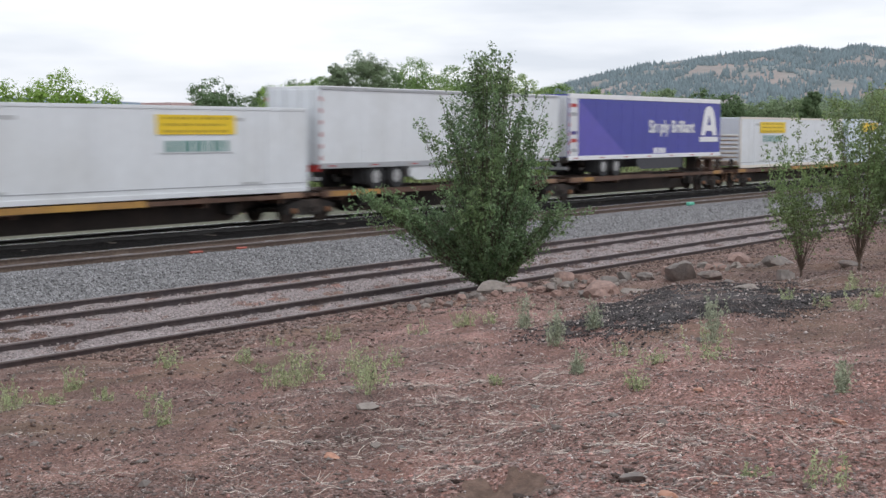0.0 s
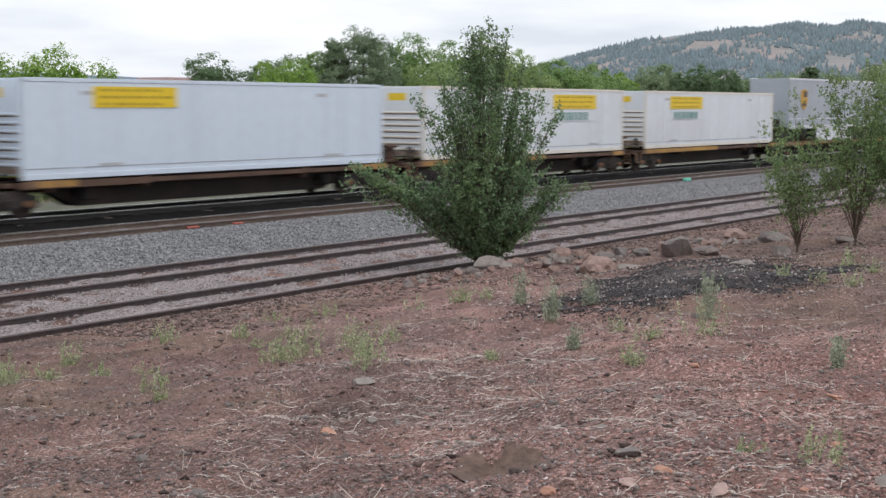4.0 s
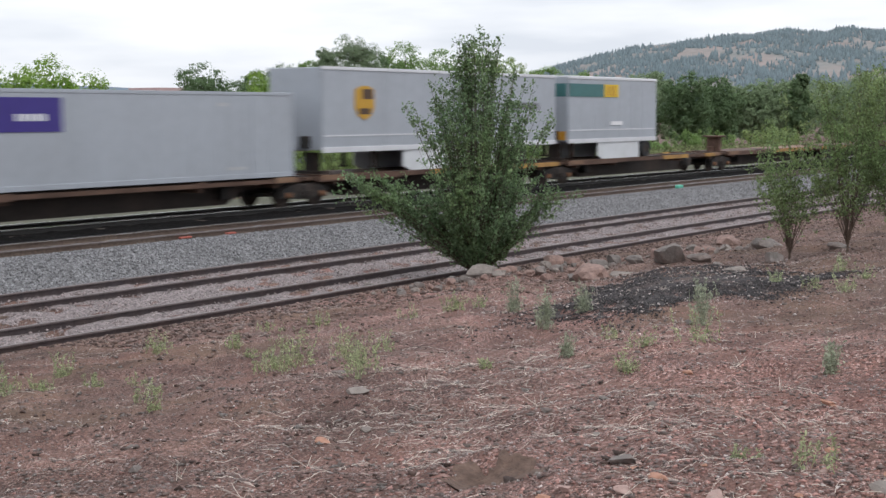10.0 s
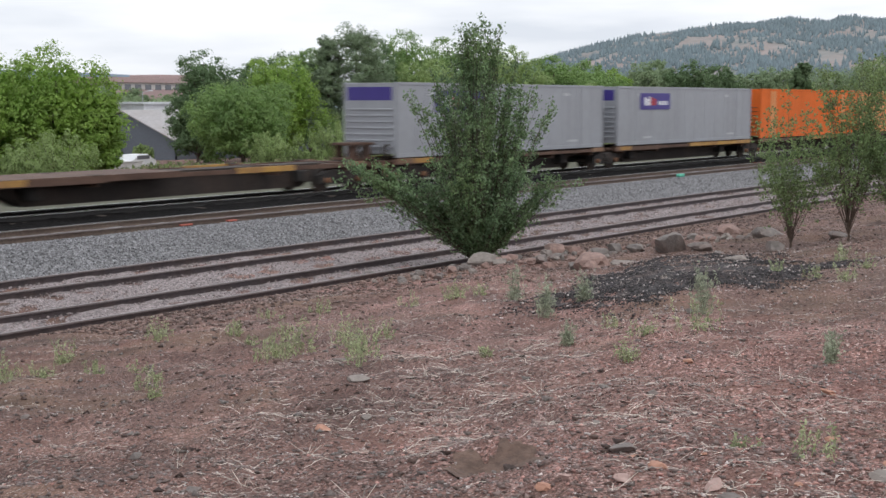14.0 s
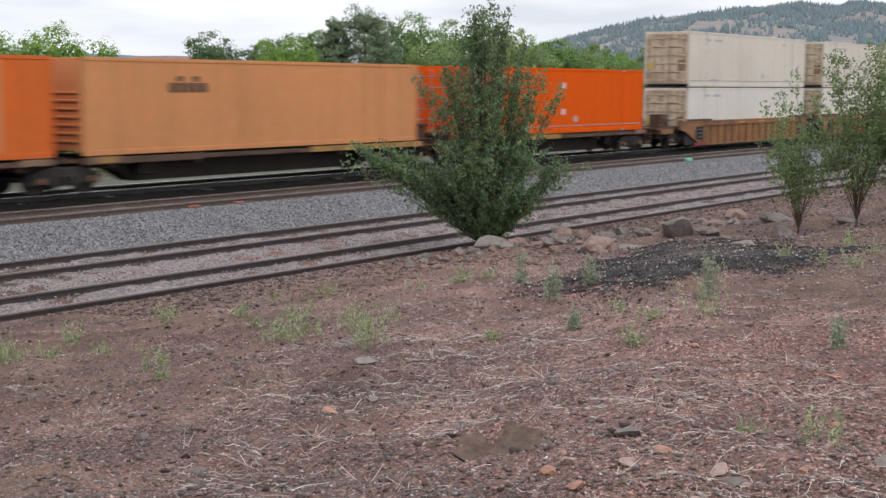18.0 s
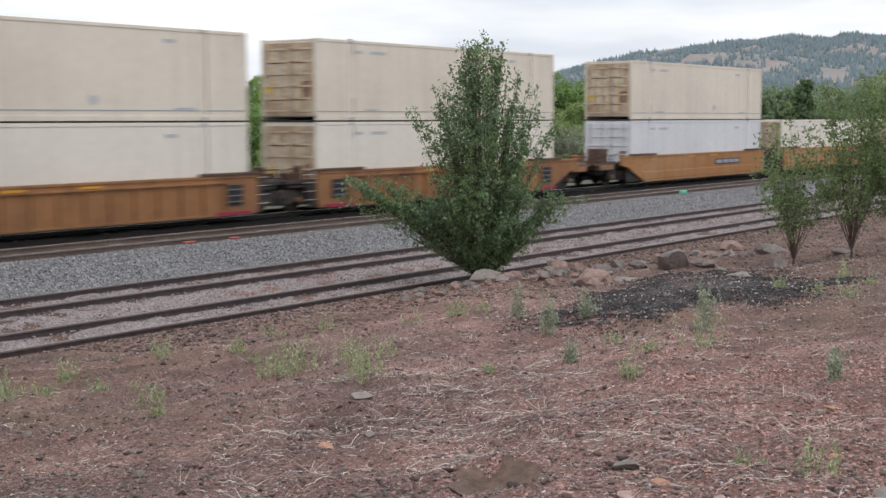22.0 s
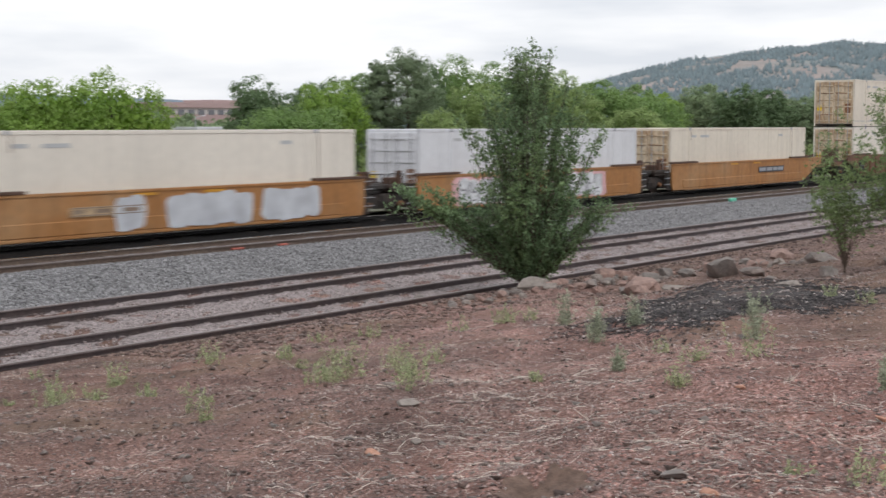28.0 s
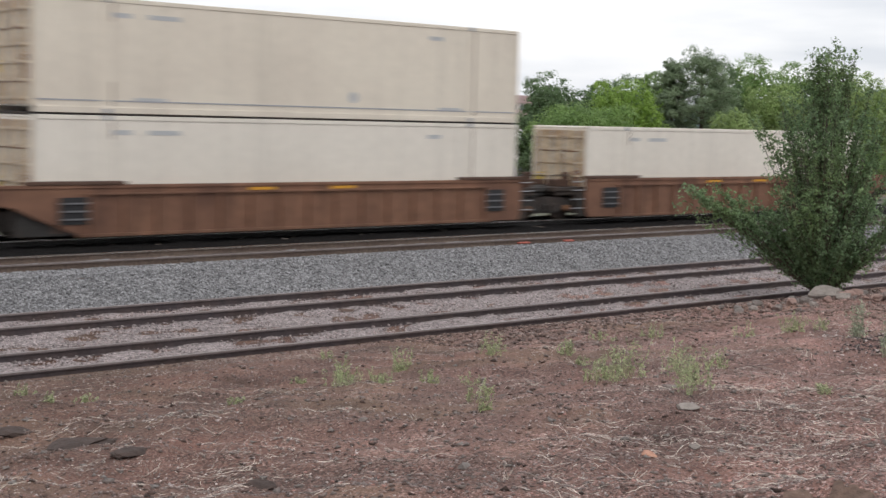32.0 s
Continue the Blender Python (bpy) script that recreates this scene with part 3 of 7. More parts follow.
M["rustbed"] = stone_bed("rusty_stone_bed", (0.125, 0.092, 0.078), 13)
rng = np.random.default_rng(5)
bx = np.concatenate([[-900, -300, -100, -40], np.arange(0, 130, 0.4), [140, 160, 200, 300, 500, 900]])
tagged(sheet("main_ballast", bx, np.arange(25.2, 29.8, 0.3), 0.05, M["ballast"], rng, 0.010), "grey crushed stone bed of the near main line", "ballast", kind="structure")
# this bed carries the train's shade as a near-black colour
tagged(sheet("shaded_ballast", bx, np.arange(29.6, 36.3, 0.3), 0.05, M["shadebed"], rng, 0.02), "near-black stone bed under the main line, shade painted in", "ballast", kind="structure")
tagged(sheet("rusty_ballast", bx, np.arange(27.4, 29.75, 0.3), 0.062, M["rustbed"], rng, 0.012), "rust-stained stones between the rails of the near main line", "ballast", kind="structure")
tagged(sheet("siding_ballast", bx, np.arange(18.9, 25.3, 0.3), 0.012, M["sidingbed"], rng, 0.02), "pinkish grey crushed stone between the siding rails", "ballast", kind="structure")


def strew(name, n, x0, x1, y0, y1, s0, s1, mat, label, lift=0.03, seed=1, flat=0.75):
    r = np.random.default_rng(seed)
    x = x0 + (x1 - x0) * r.random(n) ** 1.35
    y = r.uniform(y0, y1, n)
    p = np.stack([x, y, gz(x, y) + lift], 1)
    return tagged(new(name, pebbles(name, p, r.uniform(s0, s1, n), mat, r, flat)), label, "stones", kind="stuff")


strew("ballast_stones", 40000, 10, 100, 24.9, 27.35, 0.013, 0.038, M["stone"], "loose grey crushed stones of the main line bed", 0.07, 11)
strew("bank_rubble", 7000, 14, 70, 13.6, 18.4, 0.015, 0.06, M["rubble"], "brown broken stones along the foot of the slope", 0.01, 13, 0.6)
strew("slope_rubble", 4500, 19, 48, 7.5, 14.5, 0.012, 0.055, M["rubble"], "brown broken stones round the young trees", 0.01, 15, 0.55)
strew("bank_clods", 2600, 14, 70, 15.4, 18.5, 0.015, 0.07, M["clod"], "dark clods of soil along the siding", 0.01, 14, 0.5)
strew("siding_stones", 25000, 8, 95, 18.95, 25.2, 0.012, 0.036, M["stone2"], "loose pinkish grey stones between the siding rails", 0.03, 12)

RAIL_SHAPE = [(-0.07, -0.17), (0.07, -0.17), (0.07, -0.155), (0.012, -0.135), (0.012, -0.05), (0.037, -0.04), (0.037, -0.004), (0.03, 0.0), (-0.03, 0.0), (-0.037, -0.004),
              (-0.037, -0.04), (-0.012, -0.05), (-0.012, -0.135), (-0.07, -0.155)]


def rail_form(bm):
    xs_ = [-800, 800]
    ring = [[bm.verts.new((x, y, z)) for y, z in RAIL_SHAPE] for x in xs_]
    n = len(RAIL_SHAPE)
    for k in range(n):
        bm.faces.new((ring[0][k], ring[0][(k + 1) % n], ring[1][(k + 1) % n], ring[1][k]))
    bm.faces.new(ring[0][::-1])
    bm.faces.new(ring[1])


def tie_form(bm):
    box(bm, -0.11, 0.11, -1.3, 1.3, -0.16, 0.0)
    bevelled(bm, 0.012)


for name, y, top in TRACKS:
    track = thing(name, "long straight railway track with steel rails on wooden ties", "railway track", kind="structure", at=pose(0, y, top))
    shiny = top == RAIL_MAIN
    for side in (-0.7525, 0.7525):
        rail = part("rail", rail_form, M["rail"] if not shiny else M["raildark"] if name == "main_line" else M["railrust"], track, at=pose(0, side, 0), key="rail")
        part("rail_head", boxes((-800, 800, -0.041, 0.041, -0.024, 0.003)), M["railhead"] if shiny and (side > 0 or name == "main_line") else M["railtop"], rail, "worn rail head", key="rail_head%s" % shiny)
    r = random.Random(int(y * 10))
    for k in range(205):
        x = 6 + k * 0.56
        part("tie", tie_form, M["tie"], track, at=pose(x + r.uniform(-0.05, 0.05), r.uniform(-0.06, 0.06), -0.172 + r.uniform(-0.012, 0.01), 0, 0, r.uniform(-1.5, 1.5)), key="tie")

# ---- the train: what it is made of ----
L53, WIDE, TALL = 16.15, 2.59, 2.896
DECK = 1.08
MOVERS = []


def on_train(ob, u, z, dy=0.0, track=33.3):
    """Notes that a thing travels with the train; u is its place along the train."""
    ob.matrix_basis = pose(u, track + dy, z)
    MOVERS.append((ob, u, z, dy))
    return ob


def side_frame_form(bm):
    prof = [(-1.25, 0.30), (-1.25, 0.62), (-0.95, 0.72), (-0.45, 0.80), (0.45, 0.80), (0.95, 0.72), (1.25, 0.62), (1.25, 0.30), (0.95, 0.30), (0.85, 0.42), (0.45, 0.26), (-0.45, 0.26),
            (-0.85, 0.42), (-0.95, 0.30)]
    a = [bm.verts.new((x, -0.07, z)) for x, z in prof]
    b = [bm.verts.new((x, 0.07, z)) for x, z in prof]
    n = len(prof)
    bm.faces.new(a)
    bm.faces.new(b[::-1])
    for k in range(n):
        bm.faces.new((a[k], a[(k + 1) % n], b[(k + 1) % n], b[k]))


def spring_form(bm):
    for dx in (-0.22, 0.0, 0.22):
        rod(bm, (dx, 0, 0.33), (dx, 0, 0.56), 0.075, n=8)
        for k in range(4):
            rod(bm, (dx, 0, 0.35 + k * 0.055), (dx, 0, 0.372 + k * 0.055), 0.09, n=8)


def bogie(parent, x, tint="dark"):
    """A two-axle truck as a part of its car."""
    b = new("bogie")
    b.parent = parent
    b.matrix_basis = pose(x, 0, 0)
    frame_mat = M[tint]
    core = part("bolster", boxes((-0.2, 0.2, -1.15, 1.15, 0.5, 0.78), bevel=0.03), frame_mat, b, key="bolster")
    for s in (-1, 1):
        part("side_frame", side_frame_form, frame_mat, b, at=pose(0, s * 1.02, 0), key="side_frame")
        part("spring", spring_form, M["dark"], b, at=pose(0, s * 1.1, 0), key="spring")
    for dx in (-0.89, 0.89):
        part("axle", lambda bm: rod(bm, (0, -1.0, 0), (0, 1.0, 0), 0.08, n=10), M["dark"], b, at=pose(dx, 0, 0.42), key="axle")
        for s in (-1, 1):
            part("wheel", lambda bm: wheel_form(bm, 0.42, 0.13, 22, 0.0, 0.025), M["dark"], b, "worn steel wheel", at=pose(dx, s * 0.75, 0.42, 0, 0, 180 if s > 0 else 0), key="railwheel")
            part("bearing_cap", lambda bm: rod(bm, (0, 0, 0), (0, s * 0.12, 0), 0.11, 0.09, 10), M["rustmark"], b, at=pose(dx, s * 1.09, 0.42), key="cap%d" % s)
    return b


def sill_form(n):
    """The deep centre sill, which rises over the trucks."""
    def make(bm):
        pts = [(0.2, 1.0), (0.2, 0.72), (2.3, 0.66), (3.2, 0.20), (n - 3.2, 0.20), (n - 2.3, 0.66), (n - 0.2, 0.72), (n - 0.2, 1.0)]
        a = [bm.verts.new((x, -0.36, z)) for x, z in pts]
        b = [bm.verts.new((x, 0.36, z)) for x, z in pts]
        bm.faces.new(a)
        bm.faces.new(b[::-1])
        for k in range(len(pts)):
            j = (k + 1) % len(pts)
            bm.faces.new((a[k], a[j], b[j], b[k]))
        box(bm, 0.3, n - 0.3, -0.5, 0.5, 0.985, 1.03)
    return make


# where a platform's sill keeps its yellow paint, by the car's place in the train
YELLOW = {18.4: ((0.05, 0.56),), 36.09: ((0.05, 0.22),), 53.0: ((0.1, 0.15), (0.9, 0.94)), 71.31: ((0.04, 0.09), (0.48, 0.97)), 89.01: ((0.06, 0.14), (0.85, 0.96)), 107.4: ((0.05, 0.55), (0.9, 0.95)), 125.98: ((0.05, 0.5), (0.9, 0.95)),
          144.56: ((0.86, 0.92),), 164.4: ((0.42, 0.57), (0.93, 0.97)), 183.81: ((0.08, 0.14),), 201.68: ((0.42, 0.98),), 219.16: ((0.575, 0.735), (0.86, 0.925)), 236.96: ((0.42, 0.78), (0.89, 0.95)), 254.1: ((0.08, 0.14), (0.6, 0.75)),
          273.12: ((0.1, 0.17),), 290.66: ((0.06, 0.12), (0.5, 0.95)), 308.23: ((0.47, 0.82),), 325.59: ((0.06, 0.1), (0.6, 0.97)), 343.75: ((0.06, 0.175), (0.31, 0.51))}


def spine_car(u0, u1, left_bogies, right_bogies, carries="container", seed=0):
    """One platform of a spine car between two truck centres."""
    n = u1 - u0
    car = thing("spine_car", "brown steel spine car platform with yellow sill edges", "railway wagon", "platforms of the spine cars")
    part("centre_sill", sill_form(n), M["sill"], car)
    r = random.Random(seed)
    for x in (1.6, 5.2, n - 5.2, n - 1.6):
        part("cross_arm", lambda bm: (box(bm, -0.16, 0.16, -1.28, 1.28, 0.86, 1.06), box(bm, -0.08, 0.08, -1.2, 1.2, 0.72, 0.86)), M["spine"], car, at=pose(x, 0, 0), key="cross_arm")
        for s in (-1, 1):
            part("container_pad", boxes((-0.2, 0.2, -0.12, 0.12, 1.06, DECK), bevel=0.01), M["dark"], car, at=pose(x, s * 1.13, 0), key="pad")
    for s in (-1, 1):
        y0, y1 = (-1.32, -1.2) if s < 0 else (1.2, 1.32)
        part("side_sill", boxes((0.5, n * 0.3, y0, y1, 0.84, 1.04), (n * 0.3, n - 0.5, y0 + 0.02, y1 - 0.02, 0.88, 1.02)), M["rustsill" if 144 < u0 < 165 else "spine"], car, "rust-orange side sill" if 144 < u0 < 165 else "rust-brown side sill")
        for f0, f1 in YELLOW.get(round(u0, 2), ((0.08, 0.14),)):
            part("sill_edge", boxes((n * f0, n * f1, y0 - 0.016 if s < 0 else y0, y1 if s < 0 else y1 + 0.016, 0.87, 1.055)), M["yellowsill"], car, "worn yellow sill edge")
        part("sill_end", boxes((0.7, 1.9, y0 - 0.012 if s < 0 else y0, y1 if s < 0 else y1 + 0.012, 0.89, 1.07)), M["tansill"], car, "rust-tan sill end")
        part("sill_end", boxes((n - 1.7, n - 0.7, y0 - 0.012 if s < 0 else y0, y1 if s < 0 else y1 + 0.012, 0.89, 1.07)), M["tansill"], car, "rust-tan sill end")
    for x0, x1 in ((0.1, 2.4), (n - 2.4, n - 0.1)):
        part("end_platform", boxes((x0, x1, -1.05, 1.05, 0.9, 1.0), (x0 + 0.3, x1 - 0.3, -0.5, 0.5, 0.78, 0.9)), M["spine"], car)
    for x in (3.4, n - 3.4):
        part("air_tank", boxes((-0.5, 0.5, 0.34, 0.62, 0.5, 0.72), bevel=0.06), M["dark"], car, at=pose(x, 0, 0), key="air_tank")
        part("brake_gear", boxes((-0.3, 0.3, -0.75, -0.35, 0.4, 0.8), bevel=0.03), M["dark"], car, at=pose(x, 0, 0), key="brake_gear")
    if carries == "trailer":
        part("deck_plate", boxes((1.0, 8.6, -1.28, 1.28, 1.02, 1.07)), M["spine"], car)
    if 236 < u0 < 250:
        part("deck_plate", boxes((8.7, n - 0.8, -1.28, 1.28, 1.02, 1.068)), M["tansill"], car, "rust-tan worn deck plate")
    for end, d in ((0.0, 1), (n, -1)):
        if (left_bogies if d > 0 else right_bogies)[:1] in ([1.75], [-1.75]):
            part("folded_hitch", boxes((-0.45, 0.25, -0.5, 0.5, 1.04, 1.14), (-0.3, 0.1, -0.42, -0.3, 1.14, 1.62), (-0.3, 0.1, 0.3, 0.42, 1.14, 1.62), (-0.4, 0.2, -0.55, 0.55, 1.6, 1.7), bevel=0.015), M["spine"], car, "folded brown trailer hitch", at=pose(end + d * 0.1, 0, 0), key="folded_hitch")
            part("brake_wheel", lambda bm: (wheel_form(bm, 0.26, 0.05, 18, 0.19), rod(bm, (0, 0, -0.45), (0, 0, 0.24), 0.02, n=6), rod(bm, (-0.24, 0, 0), (0.24, 0, 0), 0.014, n=6)), M["dark"], car, "hand brake wheel", at=pose(end + d * 0.5, -0.95, 1.38), key="brake_wheel")
            part("air_hose", lambda bm: (rod(bm, (0, 0, 0.85), (-0.35, 0, 0.42), 0.03, n=6), rod(bm, (-0.35, 0, 0.42), (-0.75, 0, 0.5), 0.03, n=6)), M["tyre"], car, at=pose(end, -0.3 * d, 0, 0, 0, 0 if d > 0 else 180), key="spine_hose")
            part("cut_lever", boxes((-0.1, -0.06, -1.3, -0.1, 0.86, 0.9), (-0.12, -0.04, -1.34, -1.28, 0.5, 0.9)), M["tansill"], car, "rusty coupling lever", at=pose(end, 0, 0, 0, 0, 0 if d > 0 else 180), key="cut_lever")
            part("end_step", boxes((0.05, 0.5, -1.3, -1.22, 0.42, 0.46), (0.05, 0.09, -1.28, -1.24, 0.44, 0.9), (0.46, 0.5, -1.28, -1.24, 0.44, 0.9)), M["tansill"], car, "rusty step under the sill", at=pose(end if d > 0 else end - 0.55, 0, 0), key="end_step")
    for x in left_bogies:
        bogie(car, x)
    for x in right_bogies:
        bogie(car, n + x)
    part("coupler", boxes((-0.9, 0.35, -0.11, 0.11, 0.72, 0.94), bevel=0.03), M["dark"], car, key="coupler")
    return on_train(car, u0, 0.0)


def well_side_form(n, left, right):
    """A well's side; an end over a coupler tapers, an end over a shared truck is upright."""
    def make(bm):
        tapered = [(0.7, 1.36), (0.7, 0.98), (1.4, 0.86), (2.1, 0.55), (3.2, 0.12)]
        upright = [(1.5, 1.36), (1.5, 0.4), (1.62, 0.12)]
        prof = [(x - 0.3, z) for x, z in tapered] if left else list(upright)
        prof += [(n - x + 0.9, z) for x, z in tapered[::-1]] if right else [(n - x, z) for x, z in upright[::-1]]
        a = [bm.verts.new((x, -0.04, z)) for x, z in prof]
        b = [bm.verts.new((x, 0.04, z)) for x, z in prof]
        bm.faces.new(a)
        bm.faces.new(b[::-1])
        for k in range(len(prof)):
            q = (k + 1) % len(prof)
            bm.faces.new((a[k], a[q], b[q], b[k]))
    return make


def well_car(u0, u1, style, left_bogies, right_bogies, seed=0, graffiti=()):
    """One platform of a well car between two truck centres."""
    n = u1 - u0
    mat = M[{"ribbed": "well1", "smooth": "well2", "brown": "well3"}[style]]
    look_ = {"ribbed": "rust-streaked orange ribbed well car platform", "smooth": "yellow-orange smooth-sided well car platform", "brown": "brown rusty ribbed well car platform"}[style]
    if graffiti:
        look_ = "yellow-orange well car platform with silver spray paint on its side"
    car = thing("well_car", look_, "railway wagon", "platforms of the well cars")
    taper = [bool(q) and abs(q[0]) > 0.5 for q in (left_bogies, right_bogies)]
    for s in (-1, 1):
        side = part("well_side", well_side_form(n, *taper), mat, car, at=pose(0, s * 1.44, 0), key="wellside%.2f%d%d" % (n, *taper))
        # added dark plates imitate the shadow wedge below the cut-away ends
        for xe in (2.325, n - 2.325):
            part("shade_plate", boxes((-1.175, 1.175, -0.015, 0.015, 0.14, 1.0)), M["dark"], side, "added dark plate standing in for the end's shadow", at=pose(xe, -s * 0.08, 0), key="eplate")
        part("top_chord", boxes((0.4 if taper[0] else 1.5, n + 0.2 if taper[1] else n - 1.5, -0.07, 0.07, 1.32, 1.41), bevel=0.01), mat, side, key="chord%.2f%d%d" % (n, *taper))
        part("bottom_chord", boxes((2.8, n - 2.8, -0.06, 0.06, 0.09, 0.18), bevel=0.01), mat, side, key="lchord%.2f" % n)
        for x0, x1 in ((1.4, 4.1), (n - 4.1, n - 1.4)):
            part("end_cap", boxes((x0, x1, -0.1, 0.1, 1.41, 1.50), bevel=0.01), M["spine"], side, "darker reinforcing cap")
        out = -1 if s < 0 else 1
        if style != "smooth":
            for xe in (2.7, n - 2.7):
                ladder = part("ladder_panel", boxes((-0.42, 0.42, -0.01, 0.01, 0.42, 1.1)), M["tyre"], side, "dark panel with grey rungs", at=pose(xe, out * 0.06, 0), key="ladder")
                for q in range(3):
                    part("rung", boxes((-0.36, 0.36, -0.03, 0.03, -0.02, 0.02)), M["rung"], ladder, at=pose(0, out * 0.02, 0.55 + q * 0.2), key="rung")
                if style == "ribbed":
                    part("step", boxes((-0.75, 0.75, -0.05, 0.05, 0.1, 0.24), bevel=0.01), M["darkred"], side, "dark red step", at=pose(xe, out * 0.08, 0), key="redstep")
            part("shelf", boxes((3.0, n - 3.0, min(0.04, out * 0.12), max(0.04, out * 0.12), 1.16, 1.20) if s > 0 else (3.0, n - 3.0, -0.12, -0.04, 1.16, 1.20)), mat, side)
            k = int((n - 6.2) / 0.92)
            for i in range(k + 1):
                x = 3.1 + i * (n - 6.2) / k
                part("rib", boxes((-0.035, 0.035, -0.05, 0.05, 0.18, 1.16)), mat, side, at=pose(x, out * 0.075, 0), key="rib")
        else:
            part("fold", boxes((2.6, n - 2.6, -0.035, 0.035, 0.2, 0.6), bevel=0.02), mat, side, at=pose(0, out * 0.03, 0), key="fold%.2f" % n)
        for x in (n * 0.42, n * 0.56):
            part("yellow_mark", boxes((-0.42, 0.42, -0.004, 0.004, 1.22, 1.30)), M["amber"], side, "small amber reflector", at=pose(x, out * 0.078, 0), key="ymark")
        if s < 0 and graffiti and seed % 2 == 0:
            part("number_panel", boxes((-1.4, 1.4, -0.004, 0.004, 0.70, 0.98)), M["rustshade"], side, "worn tan lettering panel", at=pose(6.9, -0.075, 0))
            part("lettering", boxes((-1.3, 1.3, -0.004, 0.0, 0.72, 0.75), (-1.3, 1.3, -0.004, 0.0, 0.93, 0.96), (-1.3, -0.9, -0.004, 0.0, 0.78, 0.9), (-0.5, 0.1, -0.004, 0.0, 0.78, 0.9), (0.5, 1.1, -0.004, 0.0, 0.78, 0.9)), M["grime"], side, at=pose(6.9, -0.0795, 0))
        if s < 0:
            for x, w in graffiti:
                spray(side, x, w, seed)
            if not graffiti and style == "smooth":
                part("number_panel", boxes((-1.6, 1.6, -0.004, 0.004, 0.74, 1.04)), M["ink"], side, "dark-framed grey lettering panel", at=pose(n * 0.655, -0.075 if style == "smooth" else -0.05, 0), key="npanel")
                part("lettering", boxes((-1.52, -0.75, -0.008, 0.0, 0.80, 0.98), (-0.6, 0.1, -0.008, 0.0, 0.80, 0.98), (0.2, 0.75, -0.008, 0.0, 0.80, 0.98), (0.85, 1.5, -0.008, 0.0, 0.80, 0.98)), M["greyink"], side, at=pose(n * 0.655, -0.078 if style == "smooth" else -0.053, 0), key="nletters")
    part("well_floor", boxes((2.6, n - 2.6, -1.3, 1.3, 0.16, 0.24)), M["dark"], car)
    for k, x in enumerate((0.0, n)):
        d = 1 if k == 0 else -1
        part("end_deck", boxes((min(x + d * 0.15, x + d * 2.2), max(x + d * 0.15, x + d * 2.2), -1.25, 1.25, 0.98, 1.12), bevel=0.02), M["dark"], car)
        if not taper[k]:
            for s in (-1, 1):
                for z in (0.42, 0.72, 1.02, 1.3):
                    part("rung", lambda bm: rod(bm, (0.0, 0, 0), (0.55, 0, 0), 0.016, n=6), M["steel"], car, "pale worn ladder rung", at=pose(x + (0.92 if d > 0 else -1.47), s * 1.4, z), key="rung")
            part("brake_gear", boxes((-0.35, 0.3, -1.0, -0.5, 1.12, 1.36), (-0.1, 0.1, -1.15, -0.95, 1.12, 1.62), bevel=0.02), M["spine"], car, "brown brake gear on the end deck", at=pose(x + d * 0.9, 0, 0), key="deckgear")
            part("valve_box", boxes((-0.5, 0.5, 0.4, 0.8, 1.12, 1.3), bevel=0.02), M["spine"], car, at=pose(x + d * 0.9, 0, 0), key="valvebox")
        part("end_sill", boxes((min(x, x + d * 2.7), max(x, x + d * 2.7), -0.35, 0.35, 0.66, 0.98), (min(x + d * 0.3, x + d * 2.2), max(x + d * 0.3, x + d * 2.2), -1.2, 1.2, 0.84, 0.98), (min(x + d * 1.2, x + d * 2.2), max(x + d * 1.2, x + d * 2.2), -1.25, 1.25, 0.25, 0.9), bevel=0.03), M["dark"], car)
        part("end_bulkhead", boxes((min(x + d * 2.2, x + d * 2.35), max(x + d * 2.2, x + d * 2.35), -1.38, 1.38, 0.2, 1.3)), M["spine"], car)
        for s in (-1, 1):
            part("hand_rail", lambda bm: (rod(bm, (0, 0, 1.1), (0, 0, 1.52), 0.016, n=6), rod(bm, (0, 0, 1.52), (d * 0.8, 0, 1.52), 0.016, n=6), rod(bm, (d * 0.8, 0, 1.1), (d * 0.8, 0, 1.52), 0.016, n=6)),
                 M["dark"], car, at=pose(x + d * 0.2, s * 1.2, 0), key="hrail%d" % d)
    for bs, x, d in ((left_bogies, 0.0, -1), (right_bogies, n, 1)):
        if bs and abs(bs[0]) > 0.5:
            lo, hi = min(x, x + d * 1.9), max(x, x + d * 1.9)
            part("coupler", boxes((lo, hi, -0.16, 0.16, 0.6, 0.95), (min(x, x + d * 0.5), max(x, x + d * 0.5), -0.9, 0.9, 0.55, 1.0), bevel=0.03), M["dark"], car)
            part("end_platform", boxes((min(x - d * 0.2, x + d * 1.7), max(x - d * 0.2, x + d * 1.7), -1.25, 1.25, 1.0, 1.1), bevel=0.01), M["spine"], car)
            part("end_beam", boxes((min(x, x + d * 1.3), max(x, x + d * 1.3), -1.3, -1.16, 0.78, 1.02), (min(x, x + d * 1.3), max(x, x + d * 1.3), 1.16, 1.3, 0.78, 1.02), (min(x + d * 1.2, x + d * 1.34), max(x + d * 1.2, x + d * 1.34), -1.16, 1.16, 0.8, 1.0), bevel=0.01), mat if style != "smooth" else M["tansill"], car, "rusty beam under the end platform")
            part("platform_rail", lambda bm: [rod(bm, *q, 0.02, n=6) for q in (((d * 0.1, -1.2, 1.1), (d * 0.1, -1.2, 1.5)), ((d * 1.5, -1.2, 1.1), (d * 1.5, -1.2, 1.45)), ((d * 0.1, -1.2, 1.48), (d * 1.5, -1.2, 1.44)), ((d * 0.1, -1.2, 1.28), (d * 1.5, -1.2, 1.26)))], M["spine"], car, "brown hand rail", at=pose(x, 0, 0))
